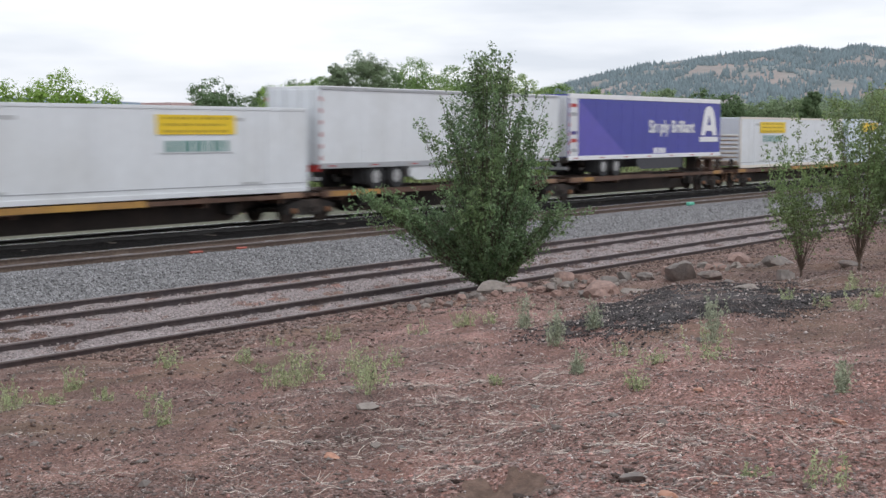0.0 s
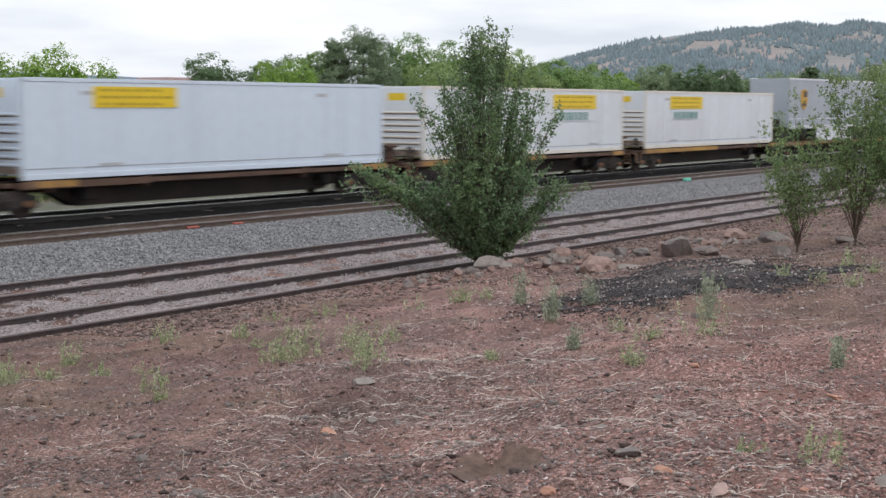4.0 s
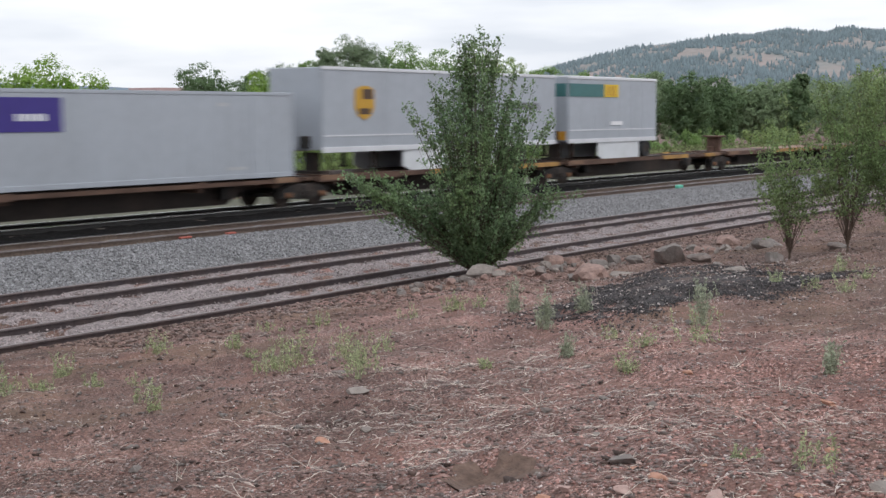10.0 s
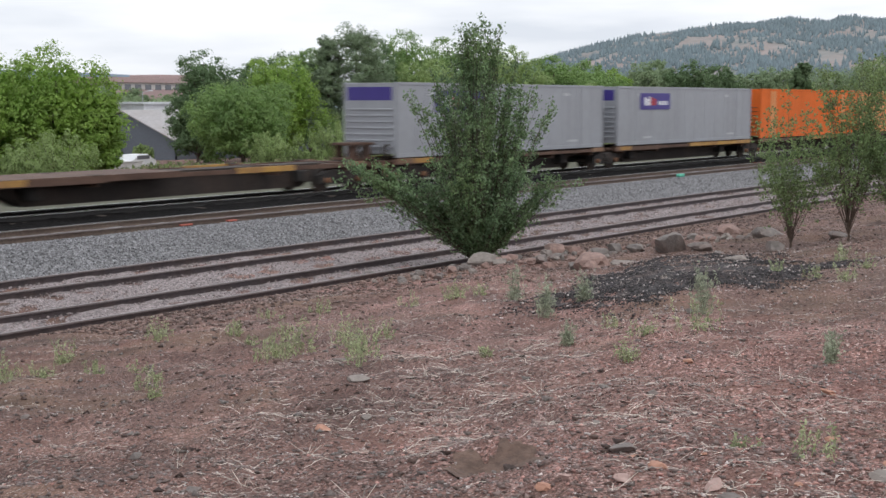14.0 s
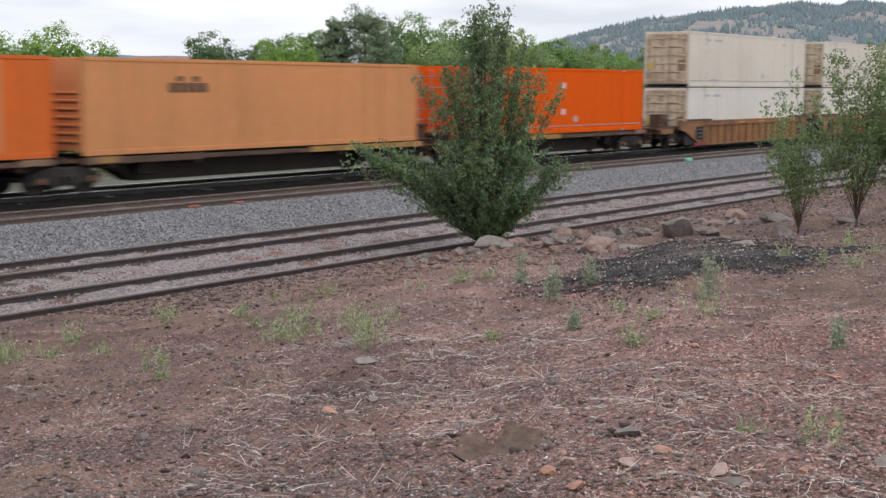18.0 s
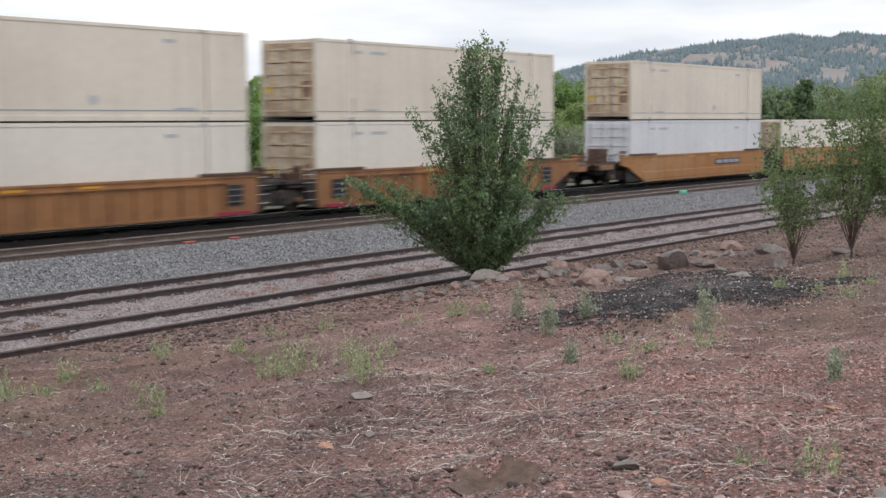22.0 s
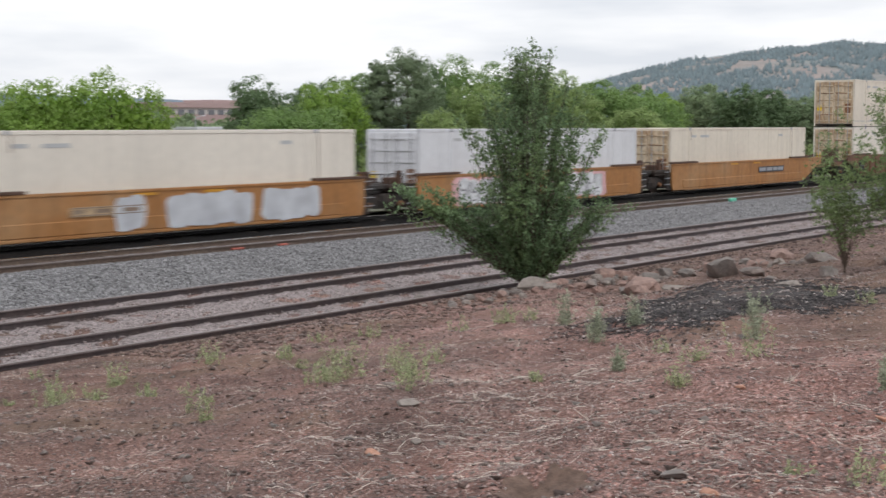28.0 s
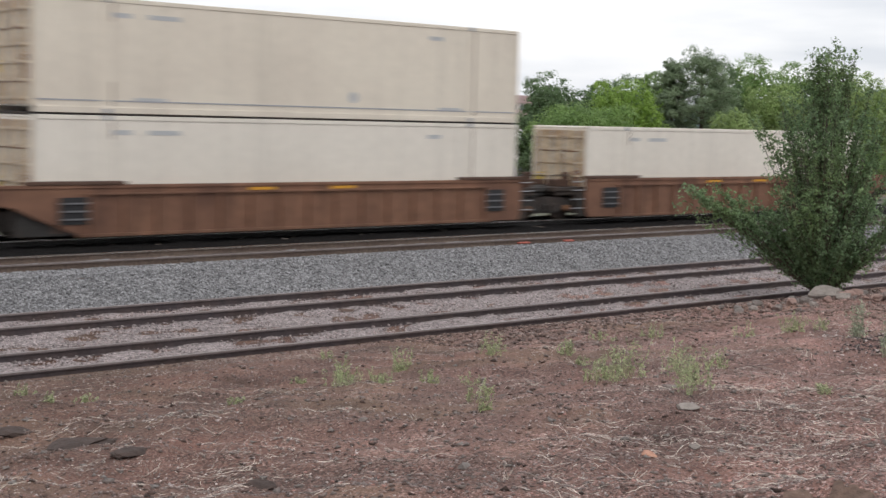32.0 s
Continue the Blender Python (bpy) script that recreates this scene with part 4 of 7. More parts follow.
            part("brake_rigging", boxes((min(x + d * 0.3, x + d * 1.1), max(x + d * 0.3, x + d * 1.1), -0.9, -0.45, 0.55, 0.8), (min(x + d * 0.1, x + d * 1.5), max(x + d * 0.1, x + d * 1.5), 0.3, 0.36, 0.5, 0.56), (min(x - d * 0.4, x + d * 0.2), max(x - d * 0.4, x + d * 0.2), -1.25, -1.1, 0.3, 0.36), bevel=0.01), M["tyre"], car, "dark brake rigging")
            part("air_hose", lambda bm: (rod(bm, (0, 0, 0.8), (d * 0.5, 0, 0.35), 0.035, n=6), rod(bm, (d * 0.5, 0, 0.35), (d * 1.0, 0, 0.4), 0.035, n=6)), M["tyre"], car, at=pose(x + d * 0.4, -0.35, 0))
            if d < 0:
                part("brake_stand", boxes((x - 1.2, x - 0.4, -1.2, -0.5, 1.1, 1.8), (x - 0.9, x - 0.6, -1.25, -1.2, 1.3, 1.6), bevel=0.02), M["spine"], car, "rust-brown brake stand")
    for x in left_bogies:
        bogie(car, x)
    for x in right_bogies:
        bogie(car, n + x)
    return on_train(car, u0, 0.0)


def spray(side, x, w, seed):
    """Spray-painted letter-like shapes: a pink rim, pale lobes and dark strokes on a car's side."""
    r = random.Random(seed * 7 + int(x * 10))
    k = max(2, int(w / 0.62))

    def lobes(grow, step, i):
        def make(bm):
            q = random.Random(seed * 31 + int(x * 10) + i)
            cx = x - w / 2 + (i + 0.5) * w / k
            hw, lean, top = 0.62 * w / k + q.uniform(-0.03, 0.06) + grow, q.uniform(-0.12, 0.12), q.uniform(-0.08, 0.02)
            ring = []
            for j in range(14):
                a = 2 * math.pi * j / 14
                c, s_ = math.cos(a), math.sin(a)
                px_ = math.copysign(abs(c) ** 0.55, c) * hw * q.uniform(0.86, 1.1)
                pz_ = math.copysign(abs(s_) ** 0.55, s_) * (0.50 + grow * 0.3) * q.uniform(0.93, 1.04)
                ring.append((cx + px_ + lean * pz_, min(max(0.73 + top + pz_, 0.16), 1.29)))
            f = [bm.verts.new((p_, -0.001 * i - step, z_)) for p_, z_ in ring]
            g = [bm.verts.new((p_, 0.002, z_)) for p_, z_ in ring]
            bm.faces.new(f)
            for j in range(14):
                bm.faces.new((f[j], f[(j + 1) % 14], g[(j + 1) % 14], g[j]))
        return make
    if seed % 2:
        for i in range(k):
            part("spray_rim", lobes(0.16 if 0 < i < k - 1 else 0.34, 0.0, i), M["pinkspray"], side, "faint pink spray rim", at=pose(0, -0.072, 0))
    for i in range(k):
        part("spray_paint", lobes(0.06 if not seed % 2 else -0.02, 0.004, i), M["graff"] if not seed % 2 else M["whitespray"], side, "pale spray-painted block", at=pose(0, -0.078, 0))

    def strokes(bm):
        # dark wedges that part the letters, and short bars within them
        for i in range(k):
            x0 = x - w / 2 + i * w / k
            lean = r.uniform(-0.12, 0.12)
            for zc, zh, dx, half in ((r.uniform(0.35, 0.6), 0.16, 0.0, 0.035), (r.uniform(0.85, 1.0), 0.2, 0.02, 0.03), (r.uniform(0.5, 0.9), 0.035, 0.28, 0.12), (r.uniform(0.3, 0.45), 0.03, 0.3, 0.1)):
                for v in box(bm, x0 + dx - half, x0 + dx + half, -0.008, 0.0, zc - zh, zc + zh):
                    v.co.x += lean * (v.co.z - zc) * 2
    if not seed % 2:
        return
    part("spray_line", strokes, M["greyspray"], side, "dark outline strokes", at=pose(0, -0.088, 0))


# ---- containers ----
def sign(parent, x, z, w, h, mat, bars=None, label="", y=-WIDE / 2, rows=2, name="sign"):
    """A flat sign on the near side, with bars for writing."""
    s = part(name, boxes((-w / 2, w / 2, -0.006, 0.006, -h / 2, h / 2)), mat, parent, label, at=pose(x, y - 0.004, z), key="sign%.2f_%.2f" % (w, h))
    if bars:
        r = random.Random(int(x * 100 + z * 10))

        def make(bm):
            for q in range(rows):
                zc = h / 2 - (q + 0.5) * h / rows
                cx = -w * 0.42
                while cx < w * 0.40:
                    ln = r.uniform(0.10, 0.24) * w * 0.5
                    if cx + ln > w * 0.44:
                        break
                    tall_ = h / rows * (0.42 if rows == 1 else 0.2)
                    box(bm, cx, cx + ln, -0.010, -0.004, zc - tall_, zc + tall_)
                    cx += ln + 0.035 * w
        part("lettering", make, bars, s, "rows of lettering")
    return s


def container(u, z, mat, label, ends="door", trim=None, door_mat=None, length=L53, tall=TALL, group="containers on the train", marks=True):
    """A 53-foot container with its frame, castings and ends; x = 0 is the end that leads the train."""
    c = thing("shipping_container", label, "container", group)
    trim = trim or mat
    h = tall
    part("body", boxes((0.05, length - 0.05, -WIDE / 2 + 0.02, WIDE / 2 - 0.02, 0.14, h - 0.08)), mat, c, key="cbody%.2f" % h)
    part("roof", boxes((0.04, length - 0.04, -WIDE / 2 + 0.03, WIDE / 2 - 0.03, h - 0.08, h - 0.02), bevel=0.015), mat, c, key="croof%.2f" % h)
    for s in (-1, 1):
        y = s * (WIDE / 2 - 0.04)
        part("bottom_rail", boxes((0, length, y - 0.045, y + 0.045, 0.0, 0.16), bevel=0.008), trim, c, key="crail%d" % s)
        part("top_rail", boxes((0, length, y - 0.04, y + 0.04, h - 0.11, h), bevel=0.008), trim, c, key="ctrail%d%.2f" % (s, h))
        for x in (0.05, length - 0.05):
            part("corner_post", boxes((x - 0.05, x + 0.05, y - 0.05, y + 0.05, 0, h), bevel=0.008), trim, c)
        for x in (1.98, length - 1.98):
            part("inner_post", boxes((-0.10, 0.10, -0.012, 0.012, 0.16, h - 0.11)), mat, c, at=pose(x, s * (WIDE / 2 - 0.012), 0), key="cpost%.2f" % h)
            for zz in (0.0, h - 0.118):
                part("corner_casting", boxes((-0.09, 0.09, -0.05, 0.052, 0, 0.12), bevel=0.01), M["greyink"] if ends == "door" else trim, c, at=pose(x, y, zz, 0, 0, 0 if s > 0 else 180), key="ccast")
        if marks:
            for x, w in ((3.6, 0.9), (length - 3.4, 0.5), (2.4, 0.5)):
                part("number_mark", boxes((-w / 2, w / 2, -0.004, 0.004, -0.06, 0.06)), M["markgrey"], c, "small grey number bar", at=pose(x, s * (WIDE / 2 - 0.016), h - 0.42), key="nmark%.1f" % w)
            for x in (3.2, length - 2.8):
                part("data_mark", boxes((-0.45, 0.45, -0.004, 0.004, -0.05, 0.05)), M["markgrey"], c, "small grey data bar", at=pose(x, s * (WIDE / 2 - 0.016), 0.36), key="dmark")
        # panel joints along the side
        for k in range(1, 13):
            x = length * k / 13.0
            part("panel_joint", boxes((-0.012, 0.012, -0.0025, 0.0025, 0.16, h - 0.11)), mat, c, at=pose(x, s * (WIDE / 2 - 0.017), 0), key="joint%.2f" % h)
        if ends == "door":
            part("bottom_seam", boxes((0.1, length - 0.1, -0.004, 0.004, 0.30, 0.335)), M["greyink"], c, "dark seam over the bottom rail", at=pose(0, s * (WIDE / 2 - 0.014), 0), key="cseam")
            part("round_plate", lambda bm: rod(bm, (0, 0, 0), (0, 0.008, 0), 0.16, n=12), M["markgrey"], c, "grey round plate", at=pose(length * 0.60, s * (WIDE / 2 - 0.014) - 0.006, 0.62), key="rplate")
    if ends == "door":
        # added plate that darkens the gap between stacked containers like a shadow
        part("gap_shade_plate", boxes((0.05, length - 0.05, -WIDE / 2 + 0.035, WIDE / 2 - 0.035, -0.055, 0.004)), M["dark"], c, "added dark plate for the shadow gap below the container", key="cbase")
        dm = door_mat or M["door"]
        for s in (-1, 1):
            d = part("door", boxes((-0.02, 0.05, s * 0.02 if s > 0 else -WIDE / 2 + 0.1, WIDE / 2 - 0.1 if s > 0 else -0.02, 0.18, h - 0.14), bevel=0.01), dm, c, "stained rear door", key="cdoor%d%.2f" % (s, h))
            for q in range(6):
                zz = 0.34 + q * (h - 0.7) / 5
                part("door_bar", boxes((-0.05, -0.018, min(s * 0.06, s * 1.12), max(s * 0.06, s * 1.12), -0.03, 0.03)), dm, d, at=pose(0, 0, zz), key="dbar%d" % s)
                # strip in rust or grey that paints the shadow below each bar
                part("bar_shade", boxes((-0.026, -0.019, min(s * 0.1, s * (1.1 - 0.25 * (q % 3))), max(s * 0.1, s * (1.1 - 0.25 * (q % 3))), -0.075, -0.03)), M["markgrey"] if dm in (M["pale"], M["orange3"]) else M["rustshade"] if q not in (1, 4) else M["rustmark"], d, "strip below the bar, painted for its shadow", at=pose(0, 0, zz), key="dshade%d%d" % (s, q % 3))
            for yy in (0.28, 0.92):
                part("lock_rod", lambda bm: rod(bm, (-0.06, 0, 0.12), (-0.06, 0, h - 0.12), 0.02, n=6), M["steel"], d, at=pose(0, s * yy, 0), key="lrod%.2f" % h)
            for y0_, z0_, z1_ in ((0.12, 0.2, 1.15), (0.62, 0.25, 1.5), (0.95, 1.5, 2.5)):
                if dm is M["door"]:
                    part("rust_run", boxes((-0.0245, -0.019, min(s * y0_, s * (y0_ + 0.13)), max(s * y0_, s * (y0_ + 0.13)), z0_, z1_)), M["rustshade"], d, "run of rust down the door", key="rrun%d%.2f" % (s, y0_))
        if mat in (M["cream"], M["cream2"]):
            for s in (-1, 1):
                for x, z0_, z1_ in ((length - 1.84, 0.2, h - 0.14), (length - 1.84, h - 0.75, h - 0.14), (2.12, 0.2, 0.8), (2.12, h - 0.6, h - 0.14)):
                    part("post_stain", boxes((-0.025, 0.025, -0.004, 0.004, z0_, z1_)), M["grime"], c, "brown stain beside the post", at=pose(x, s * (WIDE / 2 - 0.014), 0), key="pstain%.2f%.2f" % (z0_, z1_))
        part("warning_mark", boxes((-0.03, -0.021, 0.78, 1.1, 0.98, 1.28)), M["yellow"], c, "yellow plate", key="wmark")
        part("rust_patch", boxes((-0.03, -0.021, -1.08, -0.72, 0.75, 1.4)), M["rustmark"], c, "rusty patch", key="rpatch")
    else:
        part("front_wall", boxes((-0.01, 0.05, -WIDE / 2 + 0.08, WIDE / 2 - 0.08, 0.15, h - 0.1)), mat, c, key="cfront%.2f" % h)
        for k in range(7):
            zz = 0.42 + k * 0.24
            part("front_rib", boxes((-0.05, -0.008, -WIDE / 2 + 0.16, WIDE / 2 - 0.16, zz - 0.035, zz + 0.035), bevel=0.012), trim, c, key="frib%d" % k)
            # the shade under each rib, painted as a strip in brown or grey
            part("rib_shade", boxes((-0.014, -0.009, -WIDE / 2 + 0.16, WIDE / 2 - 0.16, zz - 0.085, zz - 0.036)), M["rustshade"] if mat is M["white"] and u < 80 else M["grime"] if mat in (M["white"], M["white2"]) else M["greyink"] if mat not in (M["orange1"], M["orange2"]) else M["rustmark"], c, "groove strip painted for the shade under a rib", key="fshade%d%d" % (k, u < 80))
        if mat in (M["white"], M["white2"]):
            part("low_stain", boxes((-0.016, -0.009, -WIDE / 2 + 0.1, WIDE / 2 - 0.1, 0.17, 0.33)), M["grime"], c, "brown grime along the foot of the end", key="lowstain")
            for s in (-1, 1):
                part("bottom_seam", boxes((0.1, length - 0.1, -0.004, 0.004, 0.30, 0.325)), M["greyink"], c, "dark seam over the bottom rail", at=pose(0, s * (WIDE / 2 - 0.014), 0), key="cseam2")
    part("rear_wall", boxes((length - 0.05, length - 0.005, -WIDE / 2 + 0.08, WIDE / 2 - 0.08, 0.15, h - 0.1)), mat, c, key="crear%.2f" % h)
    return on_train(c, u, z)


# ---- road trailers ----
def road_wheel(parent, x, y, z, rim_mat=None):
    w = part("tyre", lambda bm: wheel_form(bm, 0.5, 0.26, 24, 0.26), M["tyre"], parent, at=pose(x, y, z), key="roadtyre")
    part("rim", lambda bm: (wheel_form(bm, 0.27, 0.2, 16, 0.0), rod(bm, (0, -0.14, 0), (0, 0.14, 0), 0.09, n=10)), rim_mat or M["rimmat"], w, "wheel rim", key="roadrim")
    return w


def trailer(u, mat, label, rear_first=True, length=L53, skirt=None, top=4.93, bottom=1.86, rail_mat=None, door_mat=None, doors="steel", tandem=0.0, cap=0.12, gap=0.0):
    """A box trailer on the spine car's deck; x = 0 is the end that leads the train."""
    t = thing("road_trailer", label, "trailer", "trailers on the train")
    b = WIDE / 2
    z0 = DECK - 0.06
    bot, tp = bottom - z0, top - z0
    rail_mat = rail_mat or M["steel"]
    part("body", boxes((0.03, length - 0.03, -b + 0.02, b - 0.02, bot + 0.14, tp - 0.05)), mat, t, key="tbody%.2f" % length)
    part("roof", boxes((0.02, length - 0.02, -b + 0.03, b - 0.03, tp - 0.06, tp), bevel=0.02), M["whiteink"], t, key="troof%.2f" % length)
    for s in (-1, 1):
        y = s * (b - 0.02)
        part("bottom_rail", boxes((0, length, y - 0.03, y + 0.03, bot, bot + 0.2), bevel=0.01), rail_mat, t, key="trail%d%.2f" % (s, length))
        part("top_rail", boxes((0, length, y - 0.03, y + 0.03, tp - 0.02 - cap, tp - 0.02), bevel=0.01), rail_mat, t, key="ttrail%d%.2f%.2f" % (s, length, cap))
        for k in range(1, int(length / 1.22)):
            part("panel_joint", boxes((-0.015, 0.015, -0.0025, 0.0025, bot + 0.2, tp - 0.14)), mat, t, at=pose(k * 1.22, s * (b - 0.018), 0), key="tjoint")
        if mat is not M["grey"]:
            part("lamp_strip", boxes(*[(x, x + 0.3, -0.004, 0.004, bot + 0.07, bot + 0.12) for x in np.arange(0.5, length - 0.6, 2.4)]), M["red"], t, "red reflector marks", at=pose(0, s * (b + 0.013), 0), key="lamps%.1f" % length)
    axle = [2.0 + tandem, 3.25 + tandem] if rear_first else [length - 4.2, length - 2.95]
    if length < 10:
        axle = [1.05] if rear_first else [length - 1.05]
    part("bogie_frame", boxes((axle[0] - 0.9, axle[-1] + 0.9, -0.55, -0.4, 0.55, bot), (axle[0] - 0.9, axle[-1] + 0.9, 0.4, 0.55, 0.55, bot), bevel=0.02), M["dark"], t)
    for x in axle:
        part("axle", lambda bm: rod(bm, (0, -1.05, 0), (0, 1.05, 0), 0.07, n=8), M["dark"], t, at=pose(x, 0, 0.5), key="taxle")
        for y in (-1.14, -0.8, 0.8, 1.14):
            road_wheel(t, x, y, 0.5, M["dark"] if mat is M["grey"] else None)
    for x in (axle[0] - 0.75,):
        for s in (-1, 1):
            part("mud_flap", boxes((x, x + 0.03, s * 0.97 - 0.3, s * 0.97 + 0.3, 0.25, bot)), M["tyre"], t)
    lg = length - 3.6 if rear_first else 3.6 if length > 10 else 1.2
    for s in (-1, 1):
        part("landing_leg", boxes((lg - 0.07, lg + 0.07, s * 0.75 - 0.07, s * 0.75 + 0.07, 0.25, bot), (lg - 0.15, lg + 0.15, s * 0.75 - 0.12, s * 0.75 + 0.12, 0.2, 0.26)), M["dark"], t)
    kp = length - 0.9 if rear_first else 0.9
    part("hitch_stand", boxes((kp - 0.25, kp + 0.25, -0.6, 0.6, 0.0, 0.15), (kp - 0.1, kp + 0.1, -0.3, 0.3, 0.1, bot - 0.02)), M["dark"], t)
    if skirt:
        x0, x1 = (axle[-1] + 0.75 + gap, lg - 0.6 - 0.3 * gap) if rear_first else ((lg + 1.2 if length > 10 else lg + 1.6), axle[0] - 0.75)
        for s in (-1, 1):
            def make(bm, s=s):
                y = s * (b - 0.06)
                low = 0.04 if mat is M["grey"] else 0.3
                pts = [(x0, bot), (x1, bot), (x1, low), (x0 + 0.5, low), (x0, low + 0.2)]
                p = [bm.verts.new((x, y - 0.015, z)) for x, z in pts]
                q = [bm.verts.new((x, y + 0.015, z)) for x, z in pts]
                bm.faces.new(p)
                bm.faces.new(q[::-1])
                for k in range(len(pts)):
                    j = (k + 1) % len(pts)
                    bm.faces.new((p[k], p[j], q[j], q[k]))
            part("side_skirt", make, skirt, t, "panel skirt under the body")
    dm = door_mat or mat
    xd = -0.02
    if rear_first:
        for s in (-1, 1):
            d = part("door", boxes((xd, 0.03, min(s * 0.015, s * 1.22), max(s * 0.015, s * 1.22), bot + 0.18, tp - 0.12), bevel=0.01), dm, t, key="tdoor%d" % s)
            for yy in (0.35, 0.95):
                part("lock_rod", lambda bm: rod(bm, (-0.04, 0, bot + 0.1), (-0.04, 0, tp - 0.1), 0.018, n=6), M["steel"], d, at=pose(0, s * yy, 0), key="tlock")
        part("bumper", boxes((-0.03, 0.08, -1.2, 1.2, 0.42, 0.55), (-0.02, 0.06, -0.8, -0.7, 0.5, bot), (-0.02, 0.06, 0.7, 0.8, 0.5, bot)), M["steel"], t)
        for s in (-1, 1) if mat is not M["grey"] else ():
            part("frame_tape", boxes(*[(-0.012, 0.07, -0.004, 0.004, zz, zz + 0.16) for zz in np.arange(bot + 0.3, tp - 0.3, 0.42)]), M["red"], t, "red reflective tape", at=pose(0, s * (b + 0.016), 0), key="tape%d%.2f" % (s, tp))
        part("rear_sill", boxes((-0.03, 0.06, -1.26, 1.26, bot - 0.1, bot + 0.14)), M["red"] if mat is M["white"] else M["dark"], t, "painted rear sill")
    else:
        part("front_wall", boxes((-0.02, 0.03, -b + 0.06, b - 0.06, bot + 0.1, tp - 0.06), bevel=0.02), mat, t)
        part("coupling_box", boxes((-0.1, -0.02, -0.75, -0.25, bot + 0.15, bot + 0.6), bevel=0.02), M["dark"], t, "dark cable coupling box")
    return on_train(t, u, z0)

# ---- the train as it passes, from its leading end ----


def signed_white(u, mat, label, teal=True, sx=4.6):
    c = container(u, DECK + 0.02, mat, label, ends="ribs", trim=M["cream2"])
    sign(c, sx, 2.31, 3.8, 0.64, M["yellow"], M["signink"], "yellow sign with lines of dark lettering", rows=3)
    if teal:
        sign(c, sx, 1.66, 3.5, 0.44, M["white"], M["tealink"], "grey-teal lettering line", rows=1)
    if u > 80:
        part("end_sign", boxes((-0.014, -0.006, -0.45, 0.45, 2.33, 2.62)), M["yellow"], c, "yellow end sign", key="endsign")
    return c


c1 = container(19.6, DECK + 0.02, M["white"], "white container with a yellow sign and a teal lettering panel", ends="ribs")
sign(c1, 10.9, 2.30, 3.4, 0.62, M["yellow"], M["signink"], "yellow sign with lines of dark lettering", rows=3)
sign(c1, 10.9, 1.62, 3.2, 0.42, M["white"], M["tealink"], "grey-teal lettering line", rows=1)
signed_white(72.27, M["white"], "white container with a yellow sign and a teal lettering panel")
c3 = container(89.6, DECK + 0.02, M["white2"], "bright bluish white container with a yellow sign", ends="ribs")
sign(c3, 4.2, 2.36, 3.3, 0.62, M["yellow"], M["signink"], "yellow sign with lines of dark lettering", rows=3)
part("end_sign", boxes((-0.014, -0.006, -0.45, 0.45, 2.33, 2.62)), M["yellow"], c3, "yellow end sign", key="endsign")
signed_white(108.33, M["white"], "white container with a yellow sign and a teal lettering panel", sx=11.6)
signed_white(126.82, M["white"], "white container with a yellow sign and a teal lettering panel")

t1 = trailer(36.42, M["white"], "plain white box trailer with doors and side skirt", skirt=M["white"], top=4.80, tandem=1.2)
t2 = trailer(53.44, M["blueviolet"], "deep violet box trailer with a white slogan on its side", skirt=M["ink"], top=4.93, rail_mat=M["whiteink"], door_mat=M["pale"], tandem=1.3, cap=0.22, gap=1.3)


def wedge(bm):
    p = [bm.verts.new(v) for v in ((0.9, 0, -1.5), (5.6, 0, -1.5), (0.9, 0, 1.15))]
    q = [bm.verts.new((v.co.x, -0.008, v.co.z)) for v in p]
    bm.faces.new(p)
    bm.faces.new(q[::-1])
    for k in range(3):
        bm.faces.new((p[k], p[(k + 1) % 3], q[(k + 1) % 3], q[k]))


part("rear_panel", boxes((0.06, 0.85, -0.004, 0.004, 0.95, 3.68)), M["pale"], t2, "white panel with small coloured marks", at=pose(0, -WIDE / 2 + 0.008, 0))
for zz, mk in ((3.35, "red"), (2.95, "greyink"), (2.1, "purple"), (1.75, "red"), (1.3, "greyink")):
    part("small_mark", boxes((0.2, 0.7, -0.004, 0.004, zz - 0.08, zz + 0.08)), M[mk], t2, "small coloured mark", at=pose(0, -WIDE / 2 + 0.002, 0))
part("light_field", wedge, M["violet"], t2, "lighter violet triangle", at=pose(0, -WIDE / 2 + 0.012, 2.45))


def slogan(parent, words, x, z, size):
    cu = bpy.data.curves.new("slogan", "FONT")
    cu.body, cu.size, cu.extrude, cu.align_x, cu.offset = words, size, 0.004, "CENTER", 0.022
    cu.materials.append(M["whiteink"])
    ob = new("slogan", cu)
    ob.parent = parent
    ob.matrix_basis = pose(x, -WIDE / 2 - 0.012, z, 90, 0, 0)
    ob["label"] = "white slogan lettering"


slogan(t2, "Simply Brilliant", 10.3, 2.12, 0.86)


def peak(bm):
    for pts in (((-1.3, -0.62), (-0.95, 0.5), (-0.7, 1.05), (-0.35, 1.28), (0.0, 1.34), (0.0, 0.72), (-0.62, -0.62)), ((1.3, -0.62), (0.62, -0.62), (0.0, 0.72), (0.0, 1.34), (0.35, 1.28), (0.7, 1.05), (0.95, 0.5))):
        p = [bm.verts.new((x, 0, z)) for x, z in pts]
        q = [bm.verts.new((x, -0.008, z)) for x, z in pts]
        bm.faces.new(p)
        bm.faces.new(q[::-1])
        for k in range(len(pts)):
            j = (k + 1) % len(pts)
            bm.faces.new((p[k], p[j], q[j], q[k]))
    box(bm, -0.62, 0.62, -0.0075, -0.0005, -0.32, 0.06)
    box(bm, -1.5, 1.5, -0.008, 0, -1.05, -0.72)


part("emblem", peak, M["whiteink"], t2, "white peaked emblem over a bar", at=pose(14.65, -WIDE / 2 - 0.008, 2.45) @ Matrix.Diagonal((0.76, 1, 0.80, 1)))
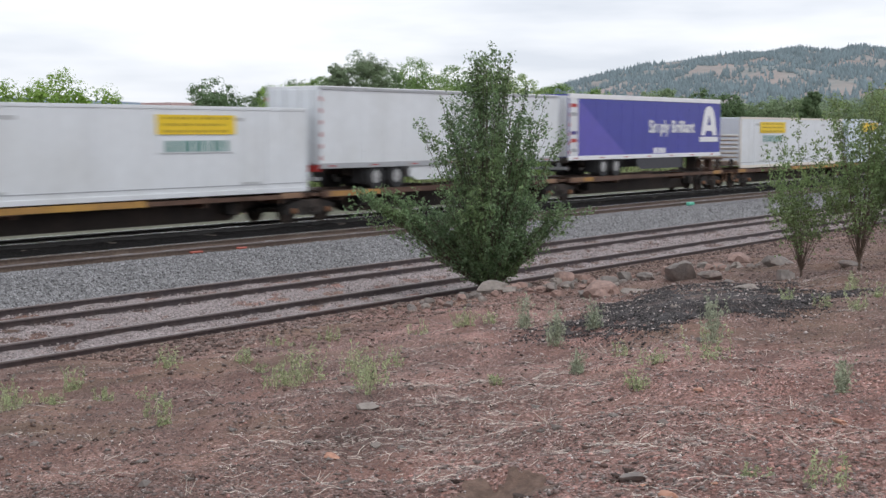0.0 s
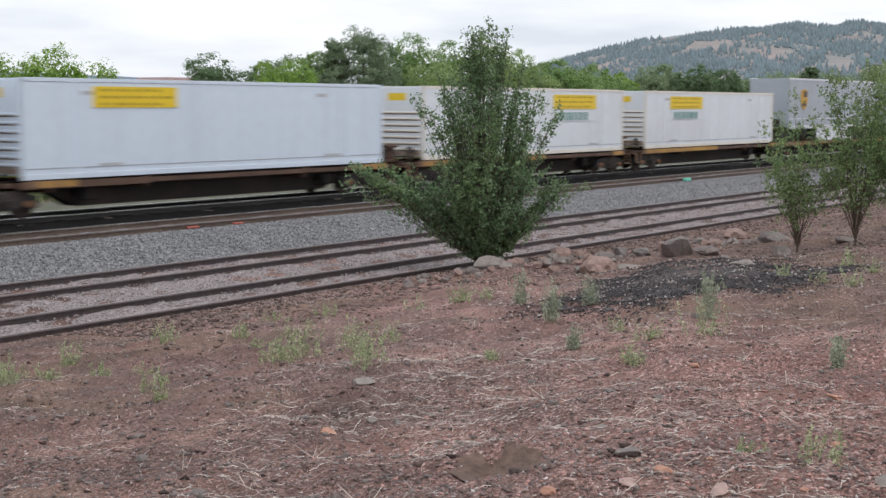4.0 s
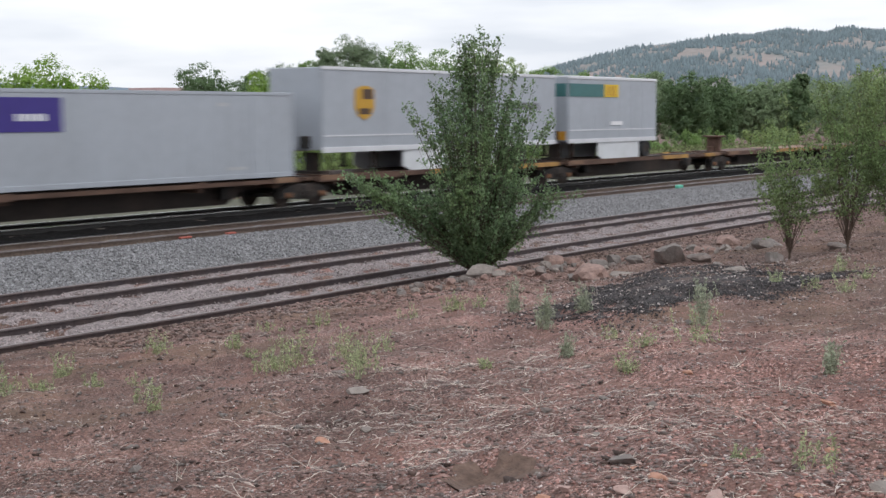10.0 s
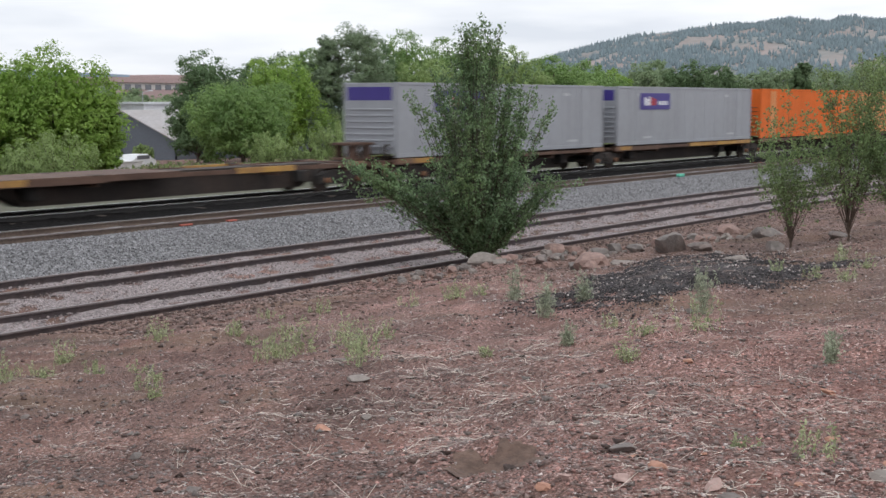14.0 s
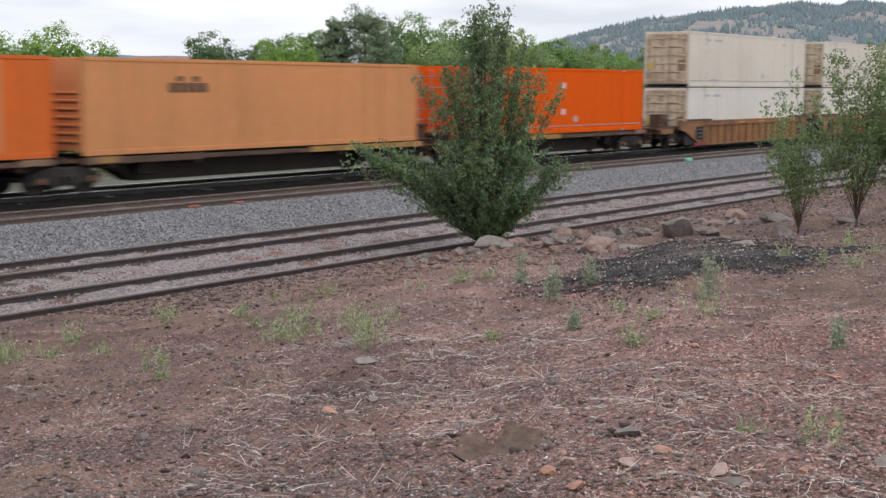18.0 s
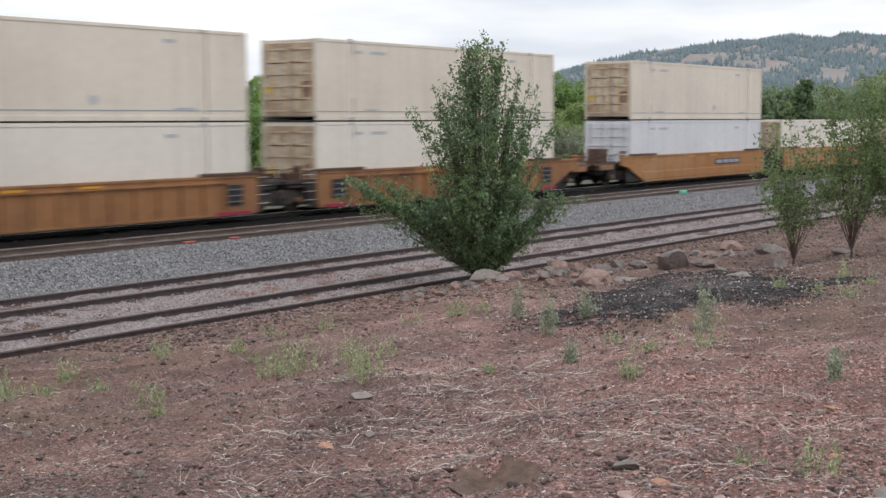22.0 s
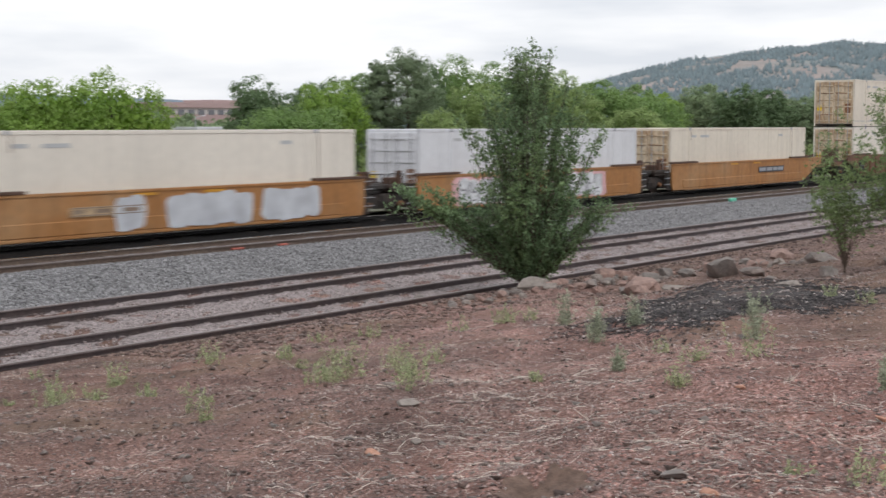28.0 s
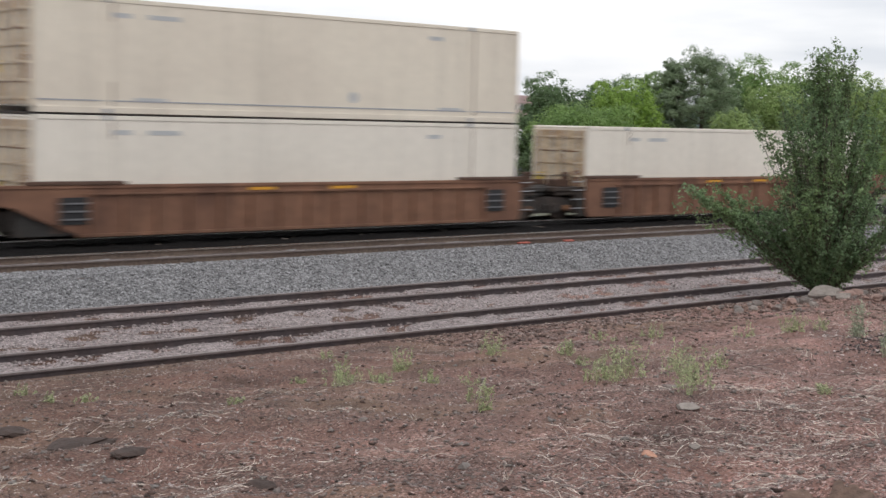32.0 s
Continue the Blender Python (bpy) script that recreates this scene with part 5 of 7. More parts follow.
sign(t2, 8.9, 1.15 + 0.05, 1.5, 0.34, M["violet"], M["whiteink"], "small lettering panel", rows=1)


def shield(bm):
    pts = [(-0.5, 0.62), (-0.28, 0.78), (0.0, 0.84), (0.28, 0.78), (0.5, 0.62), (0.52, -0.25), (0.34, -0.66), (0.0, -0.9), (-0.34, -0.66), (-0.52, -0.25)]
    p = [bm.verts.new((x, 0, z)) for x, z in pts]
    q = [bm.verts.new((x, -0.008, z)) for x, z in pts]
    bm.faces.new(p)
    bm.faces.new(q[::-1])
    for k in range(len(pts)):
        j = (k + 1) % len(pts)
        bm.faces.new((p[k], p[j], q[j], q[k]))


def grey_trailer(u, rear_first, badge_x, word_x, label, length=L53):
    t = trailer(u, M["grey"], label, rear_first=rear_first, length=length, skirt=M["white"], top=4.98, rail_mat=M["pale"], tandem=0.9 if rear_first else 0.0)
    if badge_x:
        e = part("emblem", shield, M["gold"], t, "gold and brown shield emblem", at=pose(badge_x, -WIDE / 2 - 0.004, 2.66) @ Matrix.Diagonal((1.12, 1, 0.74, 1)), key="shield")
        part("emblem_field", boxes((-0.12, 0.44, -0.014, -0.008, 0.16, 0.66)), M["brown"], e, key="shieldfield")
        part("emblem_base", boxes((-0.3, 0.3, -0.014, -0.008, -0.6, -0.3)), M["brown"], e, key="shieldbase")
    for s in (-1, 1):
        part("side_line", boxes((0.1, length - 0.1, -0.006, 0.006, -0.025, 0.025)), M["pale"], t, "pale line along the lower side", at=pose(0, s * (WIDE / 2 - 0.012), 1.45), key="sideline%.1f" % length)
    if word_x:
        part("lettering", boxes(*[(k * 0.3 - 1.35, k * 0.3 - 1.13, -0.004, 0.004, -0.15, 0.15) for k in range(9) if k != 3]), M["greyspray"], t, "grey lettering bars", at=pose(word_x, -WIDE / 2 - 0.005, 2.55), key="greyword")
    return t


t3 = grey_trailer(145.45, False, 2.4, 13.6, "light grey box trailer with a gold shield emblem and white skirt")
t4 = grey_trailer(165.97, True, 14.6, 3.6, "light grey box trailer with a gold shield emblem and white skirt")
part("end_lamp_mark", boxes((-0.03, -0.021, -1.02, -0.68, 2.05, 2.42)), M["amber"], t4, "amber square mark")
t5 = grey_trailer(202.44, False, 2.4, 13.4, "light grey box trailer with a gold shield emblem and white skirt")
t6 = grey_trailer(219.72, False, None, None, "short light grey trailer with a dark teal and yellow band", length=8.84)
sign(t6, 1.68, 3.3, 3.3, 0.6, M["tealdark"], None, "dark teal band")
part("front_band", boxes((-0.03, -0.021, -0.4, WIDE / 2 - 0.1, 3.0, 3.6)), M["yellow"], t6, "yellow band on the front")
part("front_band", boxes((-0.03, -0.021, -WIDE / 2 + 0.1, -0.405, 3.0, 3.6)), M["tealdark"], t6, "dark teal band on the front")
part("amber_mark", boxes((-0.03, -0.021, -1.15, -0.75, 1.0, 1.4)), M["amber"], t6, "amber square mark")
sign(t6, 4.04, 3.3, 1.4, 0.6, M["yellow"], M["gold"], "yellow band end", rows=1)
sign(t6, 4.6, 1.75, 1.2, 0.18, M["whiteink"], None, "small white number bar")


def grey_box(u, label, sx):
    c = container(u, DECK + 0.02, M["boxgrey"] if u > 200 else M["grey"], label, ends="ribs")
    s = sign(c, sx, 2.16, *((3.8, 0.98) if u < 200 else (3.3, 0.82)), M["purple"], None, "violet sign with pale lettering")
    part("lettering", boxes((-1.2, -1.0, -0.014, -0.008, -0.2, 0.2), (-0.95, -0.78, -0.014, -0.008, -0.2, 0.12), (-0.73, -0.56, -0.014, -0.008, -0.2, 0.25), *[(0.3 + k * 0.22, 0.45 + k * 0.22, -0.014, -0.008, -0.18, 0.02) for k in range(5)]), M["whiteink"], s, "pale lettering", key="palewords%d" % (u > 200))
    if u > 200:
        part("red_letters", boxes((-0.5, -0.28, -0.014, -0.008, -0.2, 0.2), (-0.22, 0.05, -0.014, -0.008, -0.2, 0.14)), M["red"], s, "red lettering block", key="redletters")
    part("end_sign", boxes((-0.014, -0.006, -1.1, 1.1, 2.2, 2.72)), M["purple"], c, "violet end sign", key="vendsign")
    return c


grey_box(184.76, "light grey container with a violet sign", 4.3)
grey_box(273.8, "light grey container with a violet and red sign", 4.2)
grey_box(291.38, "light grey container with a violet sign", 4.0)

o1 = container(308.92, DECK + 0.02, M["orange1"], "faded orange container with a pale vertical stripe", ends="ribs", trim=M["orange1"], marks=False)
for x, w in ((1.98, 0.42), (L53 - 2.1, 0.34)):
    part("pale_stripe", boxes((x - w, x + w, -0.005, 0.005, 0.18, TALL - 0.12)), M["orange2"], o1, "pale vertical stripe", at=pose(0, -WIDE / 2 + 0.005, 0))
o2 = container(326.1, DECK + 0.02, M["orange2"], "sun-bleached peach container with dark lettering", ends="ribs", trim=M["orange2"], door_mat=M["orange1"], marks=False)
o3 = container(344.6, DECK + 0.02, M["orange3"], "bright orange container with two white round marks", ends="door", trim=M["orange3"], door_mat=M["orange3"], marks=False)
for c, x, w in ((o1, 11.6, 1.7), (o2, 3.9, 1.7), (o3, 3.8, 1.5)):
    part("lettering", boxes(*[(x + k * 0.34 - w / 2, x + k * 0.34 + 0.27 - w / 2, -0.004, 0.004, -0.16 + q * 0.34, 0.14 + q * 0.2) for k in range(int(w / 0.3)) for q in (0, 1) if q == 0 or k % 2]), M["brown"], c,
         "row of dark lettering", at=pose(0.35, -WIDE / 2 - 0.005 + 0.02, 2.02))
for zz in (2.12, 0.95):
    part("round_mark", lambda bm: rod(bm, (0, 0, 0), (0, -0.012, 0), 0.15, n=16), M["pale"], o3, "white round mark", at=pose(8.6, -WIDE / 2 + 0.012, zz), key="roundmark")

WELL = 0.25
for k, (u, upper, lower) in enumerate(((365.8, "cream", "cream2"), (385.13, "cream", "cream2"), (404.71, "cream", "cream2"), (428.18, "cream", "pale"), (553.69, "cream", "cream2"))):
    container(u, WELL, M[lower], "off-white container in the well of a car with stained doors", door_mat=M["pale"] if lower == "pale" else None, group="double-stacked containers")
    container(u, WELL + TALL + 0.06, M[upper], "cream container stacked on another with rust-stained doors", group="double-stacked containers")
for u, m, label in ((447.57, "cream2", "off-white container low in a well car"), (467.52, "cream2", "off-white container low in a well car"), (490.9, "cream2", "off-white container low in a well car"),
                    (510.67, "pale", "pale grey-white container low in a well car"), (530.15, "cream", "weathered cream container low in a well car"), (573.07, "cream2", "off-white container low in a well car")):
    container(u, WELL, M[m], label, door_mat=M["pale"] if m == "pale" else None, group="single containers in wells")

# spine car platforms: (from, to, trucks at the leading end, trucks at the trailing end)
SPINE = [(18.40, 36.09, [0.0], [], "container"), (36.09, 53.00, [0.0], [], "trailer"), (53.00, 70.55, [0.0], [-1.75], "trailer"), (71.31, 89.01, [1.75], [], "container"), (89.01, 106.68, [0.0], [-1.75], "container"), (107.40, 125.32, [1.75], [-1.75], "container"), (125.98, 144.56, [1.75], [], "container"), (144.56, 164.40, [0.3], [], "trailer"), (164.40, 183.07, [0.0], [-1.75], "trailer"), (183.81, 201.68, [1.75], [], "container"), (201.68, 219.16, [0.0], [], "trailer"), (219.16, 236.96, [0.0], [], "trailer"), (236.96, 254.10, [0.0], [], "trailer"), (254.10, 272.58, [0.0], [-1.75], "trailer"), (273.12, 290.66, [1.75], [], "container"), (290.66, 308.23, [0.0], [], "container"), (308.23, 325.59, [0.0], [], "container"), (325.59, 343.10, [0.0], [-1.75], "container"), (343.75, 361.75, [1.75], [-1.75], "container")]
for k, (a, b, lb, rb, kind) in enumerate(SPINE):
    car = spine_car(a, b, lb, rb, kind, k)
    if 236 < a < 250:
        part("hitch_stand", boxes((-0.45, 0.45, -0.55, 0.55, 0.82, 0.92), (-0.16, 0.16, -0.4, 0.4, 0.0, 0.84), (-0.8, -0.1, -0.12, 0.12, 0.0, 0.3), bevel=0.02), M["spine"], car, "upright brown trailer hitch", at=pose(1.45, 0, 1.03))

WELLS = [(364.2, 383.5, "ribbed", [1.0], [], ()), (383.5, 403.05, "ribbed", [0.0], [], ()), (403.05, 422.6, "ribbed", [0.0], [-1.0], ()), (426.5, 445.95, "smooth", [1.0], [], ()), (445.95, 465.6, "smooth", [0.0], [], ()),
         (465.6, 485.4, "smooth", [0.0], [-1.0], ()), (489.2, 508.85, "smooth", [1.0], [], ((10.85, 3.4), (14.45, 2.5), (7.65, 0.85))), (508.85, 528.5, "smooth", [0.0], [], ((6.3, 4.6), (12.6, 3.8))), (528.5, 548.0, "smooth", [0.0], [-1.0], ()),
         (552.0, 571.45, "brown", [1.0], [], ()), (571.45, 590.9, "brown", [0.0], [-1.0], ())]
for k, (a, b, style, lb, rb, gr) in enumerate(WELLS):
    well_car(a, b, style, lb, rb, k, gr)

# ---- plants ----
def lobe_cloud(rng, lobes, per, spread=0.3):
    """Points in the shells of overlapping lobes (x, y, z, rx, ry, rz)."""
    out = []
    for x, y, z, rx, ry, rz in lobes:
        d = rng.normal(size=(per, 3))
        d /= np.linalg.norm(d, axis=1)[:, None]
        r = np.clip(1.0 - np.abs(rng.normal(0, spread, per)), 0.15, 1.0)
        # ragged surface in small bunches
        r *= 1 + 0.09 * np.sin(d[:, 0] * 9 + x) * np.sin(d[:, 1] * 8 + y) + 0.07 * np.sin(d[:, 2] * 11 + z)
        out.append(np.stack([x + d[:, 0] * r * rx, y + d[:, 1] * r * ry, z + d[:, 2] * r * rz], 1))
    return np.concatenate(out)


def limb_form(segments):
    def make(bm):
        for a, b, r0, r1 in segments:
            rod(bm, a, b, r0, r1, 6)
    return make


def oriented_leaves(name, places, normals, sizes, mat, rng, aspect=0.55):
    """Leaves of four corners that face along the given normals, joined into one mesh."""
    n = len(places)
    nrm = normals / (np.linalg.norm(normals, axis=1)[:, None] + 1e-9)
    a = np.cross(nrm, rng.normal(size=(n, 3)))
    a /= np.linalg.norm(a, axis=1)[:, None] + 1e-9
    b = np.cross(nrm, a)
    s = sizes[:, None]
    v = np.stack([places - a * s, places + b * s * aspect - nrm * s * 0.2, places + a * s, places - b * s * aspect - nrm * s * 0.2], 1)
    return fast_mesh(name, v.reshape(-1, 3), np.arange(n)[:, None] * 4 + np.array([[0, 1, 2, 3]]), mat)


def sphere_points(rng, n):
    d = rng.normal(size=(n, 3))
    return d / (np.linalg.norm(d, axis=1)[:, None] + 1e-9)


def crown_clumps(rng, kind, h, w):
    """Foliage clumps (centre, radii, way out of the crown) and limbs (from, to) of a tree of one habit."""
    clumps, limbs = [], []
    if kind == "pine":
        z = 0.2 * h
        while z < h * 0.97:
            f = z / h
            reach = w * (0.62 + 0.38 * math.sin(min(1.0, f * 1.9) * math.pi * 0.5)) * (1.0 if f < 0.55 else max(0.28, 1 - (f - 0.55) * 1.75))
            turn = rng.uniform(0, 6.28)
            for k in range(6):
                a = turn + k * 1.047 + rng.normal(0, 0.25)
                r = reach * rng.uniform(0.6, 1.08)
                tip = np.array([math.cos(a) * r, math.sin(a) * r, z + r * rng.uniform(0.0, 0.3)])
                limbs.append(((0, 0, z - 0.1), tuple(tip)))
                for q in (0.3, 0.5, 0.65, 0.8, 0.92, 1.0):
                    c = np.array([0, 0, z]) * (1 - q) + tip * q + rng.normal(0, 0.09 * w, 3)
                    s = w * rng.uniform(0.08, 0.15)
                    clumps.append((c, (s * 1.25, s * 1.25, s * 0.75), np.array([math.cos(a) * 0.5, math.sin(a) * 0.5, 0.8])))
            z += h * rng.uniform(0.06, 0.09)
        for k in range(5):
            s = w * 0.15
            clumps.append((np.array([rng.normal(0, 0.1 * w), rng.normal(0, 0.1 * w), h - s * (0.7 + 0.5 * k)]), (s, s, s * 1.1), np.array([0, 0, 1.0])))
        return clumps, limbs
    if kind == "spray":
        for k in range(34):
            a, lean = rng.uniform(0, 6.28), rng.uniform(0.05, 1.0) ** 0.7
            ln = h * rng.uniform(0.55, 1.02) * (1.0 - 0.25 * lean)
            tip = np.array([math.cos(a) * w * lean, math.sin(a) * w * lean, ln])
            root = np.array([math.cos(a) * w * 0.15, math.sin(a) * w * 0.15, 0.0])
            limbs.append((tuple(root), tuple(tip)))
            for q in (0.35, 0.6, 0.82, 1.0):
                s = (0.10 + 0.07 * (1 - q)) * (w + h) * 0.55
                clumps.append((root * (1 - q) + tip * q + rng.normal(0, 0.05 * w, 3), (s * 0.8, s * 0.8, s * 1.1), np.array([math.cos(a) * 0.6, math.sin(a) * 0.6, 0.7])))
        return clumps, limbs
    # broad crown: a few large boughs of uneven size, each covered with clumps
    mid, half = h * 0.52, h * 0.50
    boughs = [(np.array([rng.normal(0, 0.12) * w, rng.normal(0, 0.12) * w, h - 0.46 * w]), 0.44 * w), (np.array([0, 0, mid * 0.9]), 0.48 * w)]
    n = 15
    for k in range(n):
        v = -0.85 + 1.6 * (k + rng.random()) / n
        a = k * 2.4 + rng.uniform(-0.5, 0.5)
        out = math.sqrt(max(0.05, 1 - v * v)) * rng.uniform(0.48, 0.76)
        r = w * rng.uniform(0.24, 0.40) * (1.0 - 0.15 * max(v, 0))
        c = np.array([math.cos(a) * out * w, math.sin(a) * out * w, mid + v * (half - r * 0.55)])
        c[2] = max(c[2], r * 0.8)
        boughs.append((c, r))
        limbs.append(((0, 0, max(0.12 * h, c[2] * 0.55)), tuple(c)))
    for i, (c, r) in enumerate(boughs):
        m = int(44 * (r / (0.35 * w)) ** 2) + 14
        d = sphere_points(rng, m)
        d[:, 2] = d[:, 2] * 0.95 + 0.12
        for q in d:
            p = c + q * r * rng.uniform(0.78, 1.1)
            if any(j != i and np.linalg.norm(p - c2) < 0.72 * r2 for j, (c2, r2) in enumerate(boughs)) or p[2] < 0.15:
                continue
            s = max(0.3, w * rng.uniform(0.085, 0.15))
            clumps.append((p, (s, s, s * 0.72), q * 0.7 + np.array([0, 0, 0.5])))
    return clumps, limbs


def broad_tree(x, y, top, width, mat, label, seed, kind="broad", leaf=0.15, count=14000, name="tree", thin=False):
    """A tree or shrub: a trunk, limbs to the boughs, and a crown of leaf clumps."""
    rng_ = np.random.default_rng(seed)
    g = float(gz(x, y))
    h, w = top - g, width / 2
    t = thing(name, label, name, "trees beyond the tracks" if name == "tree" else "shrubs beyond the tracks", at=pose(x, y, g - 0.05))
    clumps, limbs = crown_clumps(rng_, kind, h, w)
    if thin:
        clumps = [c for c in clumps if rng_.random() < (1.0 if c[0][2] < 0.62 * h else 0.35)]
    per = max(20, count // len(clumps))
    pts, nrm = [], []
    for c, r, out in clumps:
        d = sphere_points(rng_, per)
        f = rng_.uniform(0.35, 1.0, per)[:, None] ** 0.5
        pts.append(c + d * f * np.array(r) * rng_.uniform(0.8, 1.25))
        nrm.append(d * 0.9 + out * 0.5 + rng_.normal(0, 0.26, (per, 3)) + np.array([0, 0, 0.25]))
    pts, nrm = np.concatenate(pts), np.concatenate(nrm)
    ok = pts[:, 2] > 0.05
    pts, nrm = pts[ok], nrm[ok]
    narrow = 0.26 if kind == "pine" else 0.36 if kind == "spray" else 0.6
    sizes = rng_.uniform(0.6, 1.3, len(pts)) * leaf
    if kind == "broad" and not thin:
        # the inner leaves, larger clusters that close the crown
        m = max(200, count // 14)
        d = sphere_points(rng_, m) * (rng_.random(m)[:, None] ** 0.4) * np.array([0.66 * w, 0.66 * w, 0.36 * h]) + np.array([0, 0, 0.52 * h])
        pts, nrm, sizes = np.concatenate([pts, d]), np.concatenate([nrm, sphere_points(rng_, m)]), np.concatenate([sizes, np.full(m, leaf * 2.6)])
    crown = new("crown", oriented_leaves("crown", pts, nrm, sizes, mat, rng_, narrow))
    crown.parent = t
    base = 0.018 * h + 0.012 * w + 0.03
    if kind == "spray":
        part("stem", limb_form([((p[0], p[1], 0), q, 0.03, 0.008) for p, q in limbs]), M["bark"], t, "thin fanning stems")
    else:
        segs = [((0, 0, 0), (0.04 * w, 0, h * 0.4), base, base * 0.7), ((0.04 * w, 0, h * 0.4), (0, 0.03 * w, h * 0.9), base * 0.7, 0.03)]
        part("trunk", limb_form(segs + [(p, q, (0.25 if kind != "pine" else 0.1) * base + 0.015, 0.012) for p, q in limbs]), M["bark"], t)
    if thin:
        twigs, tw = [], []
        for k in range(70):
            a, rr = rng_.uniform(0, 6.28), w * math.sqrt(rng_.uniform(0.02, 0.9))
            b0 = np.array([math.cos(a) * rr * 0.6, math.sin(a) * rr * 0.6, h * 0.6])
            tip = np.array([math.cos(a) * rr, math.sin(a) * rr, h * rng_.uniform(0.8, 1.12) * (1.04 - 0.3 * (rr / w) ** 2)])
            twigs.append((tuple(b0), tuple(tip), 0.02, 0.006))
            for q in range(5):
                c = b0 + (tip - b0) * rng_.uniform(0.55, 1.0)
                e = c + rng_.normal(0, 0.55, 3) + np.array([0, 0, 0.3])
                twigs.append((tuple(c), tuple(e), 0.012, 0.005))
                tw.append(e + rng_.normal(0, 0.17, (16, 3)))
        part("twig", limb_form(twigs), M["bark"], t, "bare twigs at the top")
        tw = np.concatenate(tw)
        sprig = new("twig_leaves", leaves("twig_leaves", tw, rng_.uniform(0.5, 1.0, len(tw)) * 0.11, M["leaf_dark"], rng_, 0.3))
        sprig.parent = t
    return t


# (x, y, height of the top, width, look) of each tree beyond the tracks
TREES = [(66.8, 84, 7.3, 9.4, "bright"), (63.0, 88, 6.9, 8.8, "bright"), (60.8, 86, 5.4, 6.0, "bright"), (69.0, 82, 3.9, 4.0, "bright"), (101.8, 104, 8.6, 8.2, "dark"), (98.7, 102, 4.2, 5.9, "dark"), (90.8, 88, 5.0, 10.5, "mid"),
         (106.6, 98, 7.9, 9.6, "bright"), (117.0, 112, 8.3, 6.7, "dark"), (123.4, 112, 9.2, 7.6, "dark"), (129.8, 114, 10.0, 5.7, "mid"), (119.5, 98, 11.9, 9.6, "pine"), (118.1, 101, 10.7, 5.8, "pine"), (133.3, 106, 10.7, 7.8, "dark"),
         (144.7, 110, 12.7, 9.1, "mid"), (124.4, 92, 8.0, 7.7, "olive"), (113.0, 88, 5.0, 6.5, "olive"), (153.9, 110, 12.0, 8.6, "mid"), (159.3, 108, 11.1, 8.8, "mid"), (150.1, 96, 10.2, 9.6, "olive"), (175.5, 106, 10.1, 10.2, "mid"),
         (192.1, 110, 9.6, 10.1, "mid"), (169.3, 96, 5.6, 9.7, "olive"), (207.8, 114, 8.6, 8.9, "bright"), (274.6, 140, 12.2, 14.7, "far"), (208.4, 100, 9.8, 9.1, "dark"), (225.5, 102, 9.8, 9.2, "dark"), (282.3, 120, 9.9, 12.7, "far"),
         (337.5, 135, 11.9, 18.1, "far"), (284.4, 110, 11.6, 6.1, "dark"), (362.9, 130, 12.1, 24.0, "far"), (369.5, 120, 14.2, 21.0, "far"), (410.6, 120, 14.0, 26.6, "mid"), (186.0, 104, 7.6, 12.0, "mid"),
         (44.6, 82, 7.2, 9.0, "thin"), (48.1, 100, 6.0, 9.1, "grey"), (46.3, 105, 5.4, 9.5, "grey"), (38.9, 90, 5.9, 6.4, "mid"), (206, 243, 6.3, 11, "mid"), (218, 246, 5.9, 11, "far"), (231, 246, 4.8, 9, "grey"), (196, 240, 6.0, 11, "mid")]
WORDS = {"bright": "bright green broad-leaved tree beyond the tracks", "mid": "mid green broad-leaved tree beyond the tracks", "dark": "dark green leafy tree beyond the tracks", "grey": "grey-green tree with loose foliage",
         "olive": "yellowish green loose-leaved tree beyond the tracks", "far": "round tree far beyond the tracks, leaves paled for haze", "thin": "grey-green tree with bare twigs above its crown", "pine": "tall dark green pine with tiered branches"}
LEAF_OF = {"thin": "grey"}
for k, (x, y, top, w, m) in enumerate(TREES):
    far = math.hypot(x, y)
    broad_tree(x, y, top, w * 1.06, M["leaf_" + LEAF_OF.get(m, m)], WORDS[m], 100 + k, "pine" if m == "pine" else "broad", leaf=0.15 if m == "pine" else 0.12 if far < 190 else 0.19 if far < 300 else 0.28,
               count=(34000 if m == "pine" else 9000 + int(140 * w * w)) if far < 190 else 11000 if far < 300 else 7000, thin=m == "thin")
SHRUBS = [(58.7, 74, 1.3, 6.3, "olive"), (53.8, 72, 0.3, 3.4, "olive"), (84.1, 78, 1.0, 5.2, "olive"), (86.4, 76, -0.3, 2.9, "olive"), (95.2, 80, 2.0, 5.7, "olive"), (102.7, 80, 0.8, 5.4, "olive"), (142.1, 84, 2.6, 4.8, "pale"),
          (98.5, 110, -1.2, 2.5, "olive"), (130.0, 82, 0.4, 7.7, "mid"), (150.4, 84, 0.0, 7.1, "olive"), (164.3, 84, -0.6, 7.7, "mid"), (118.0, 80, 0.6, 5.9, "olive"), (110.0, 80, 0.5, 5.6, "mid"), (180.7, 84, 0.8, 9.7, "mid"),
          (205.8, 84, 1.0, 10.8, "olive"), (248.4, 84, 1.7, 14.9, "mid"), (33.7, 70, 1.5, 2.2, "mid"), (42.7, 76, 3.0, 8.3, "grey"), (47.2, 80, 3.0, 4.4, "grey"), (126.0, 88, 2.4, 6.0, "mid"), (140.0, 92, 3.4, 6.5, "mid"), (158.0, 92, 3.0, 7.0, "olive"), (112.0, 92, 2.6, 6.0, "mid")]
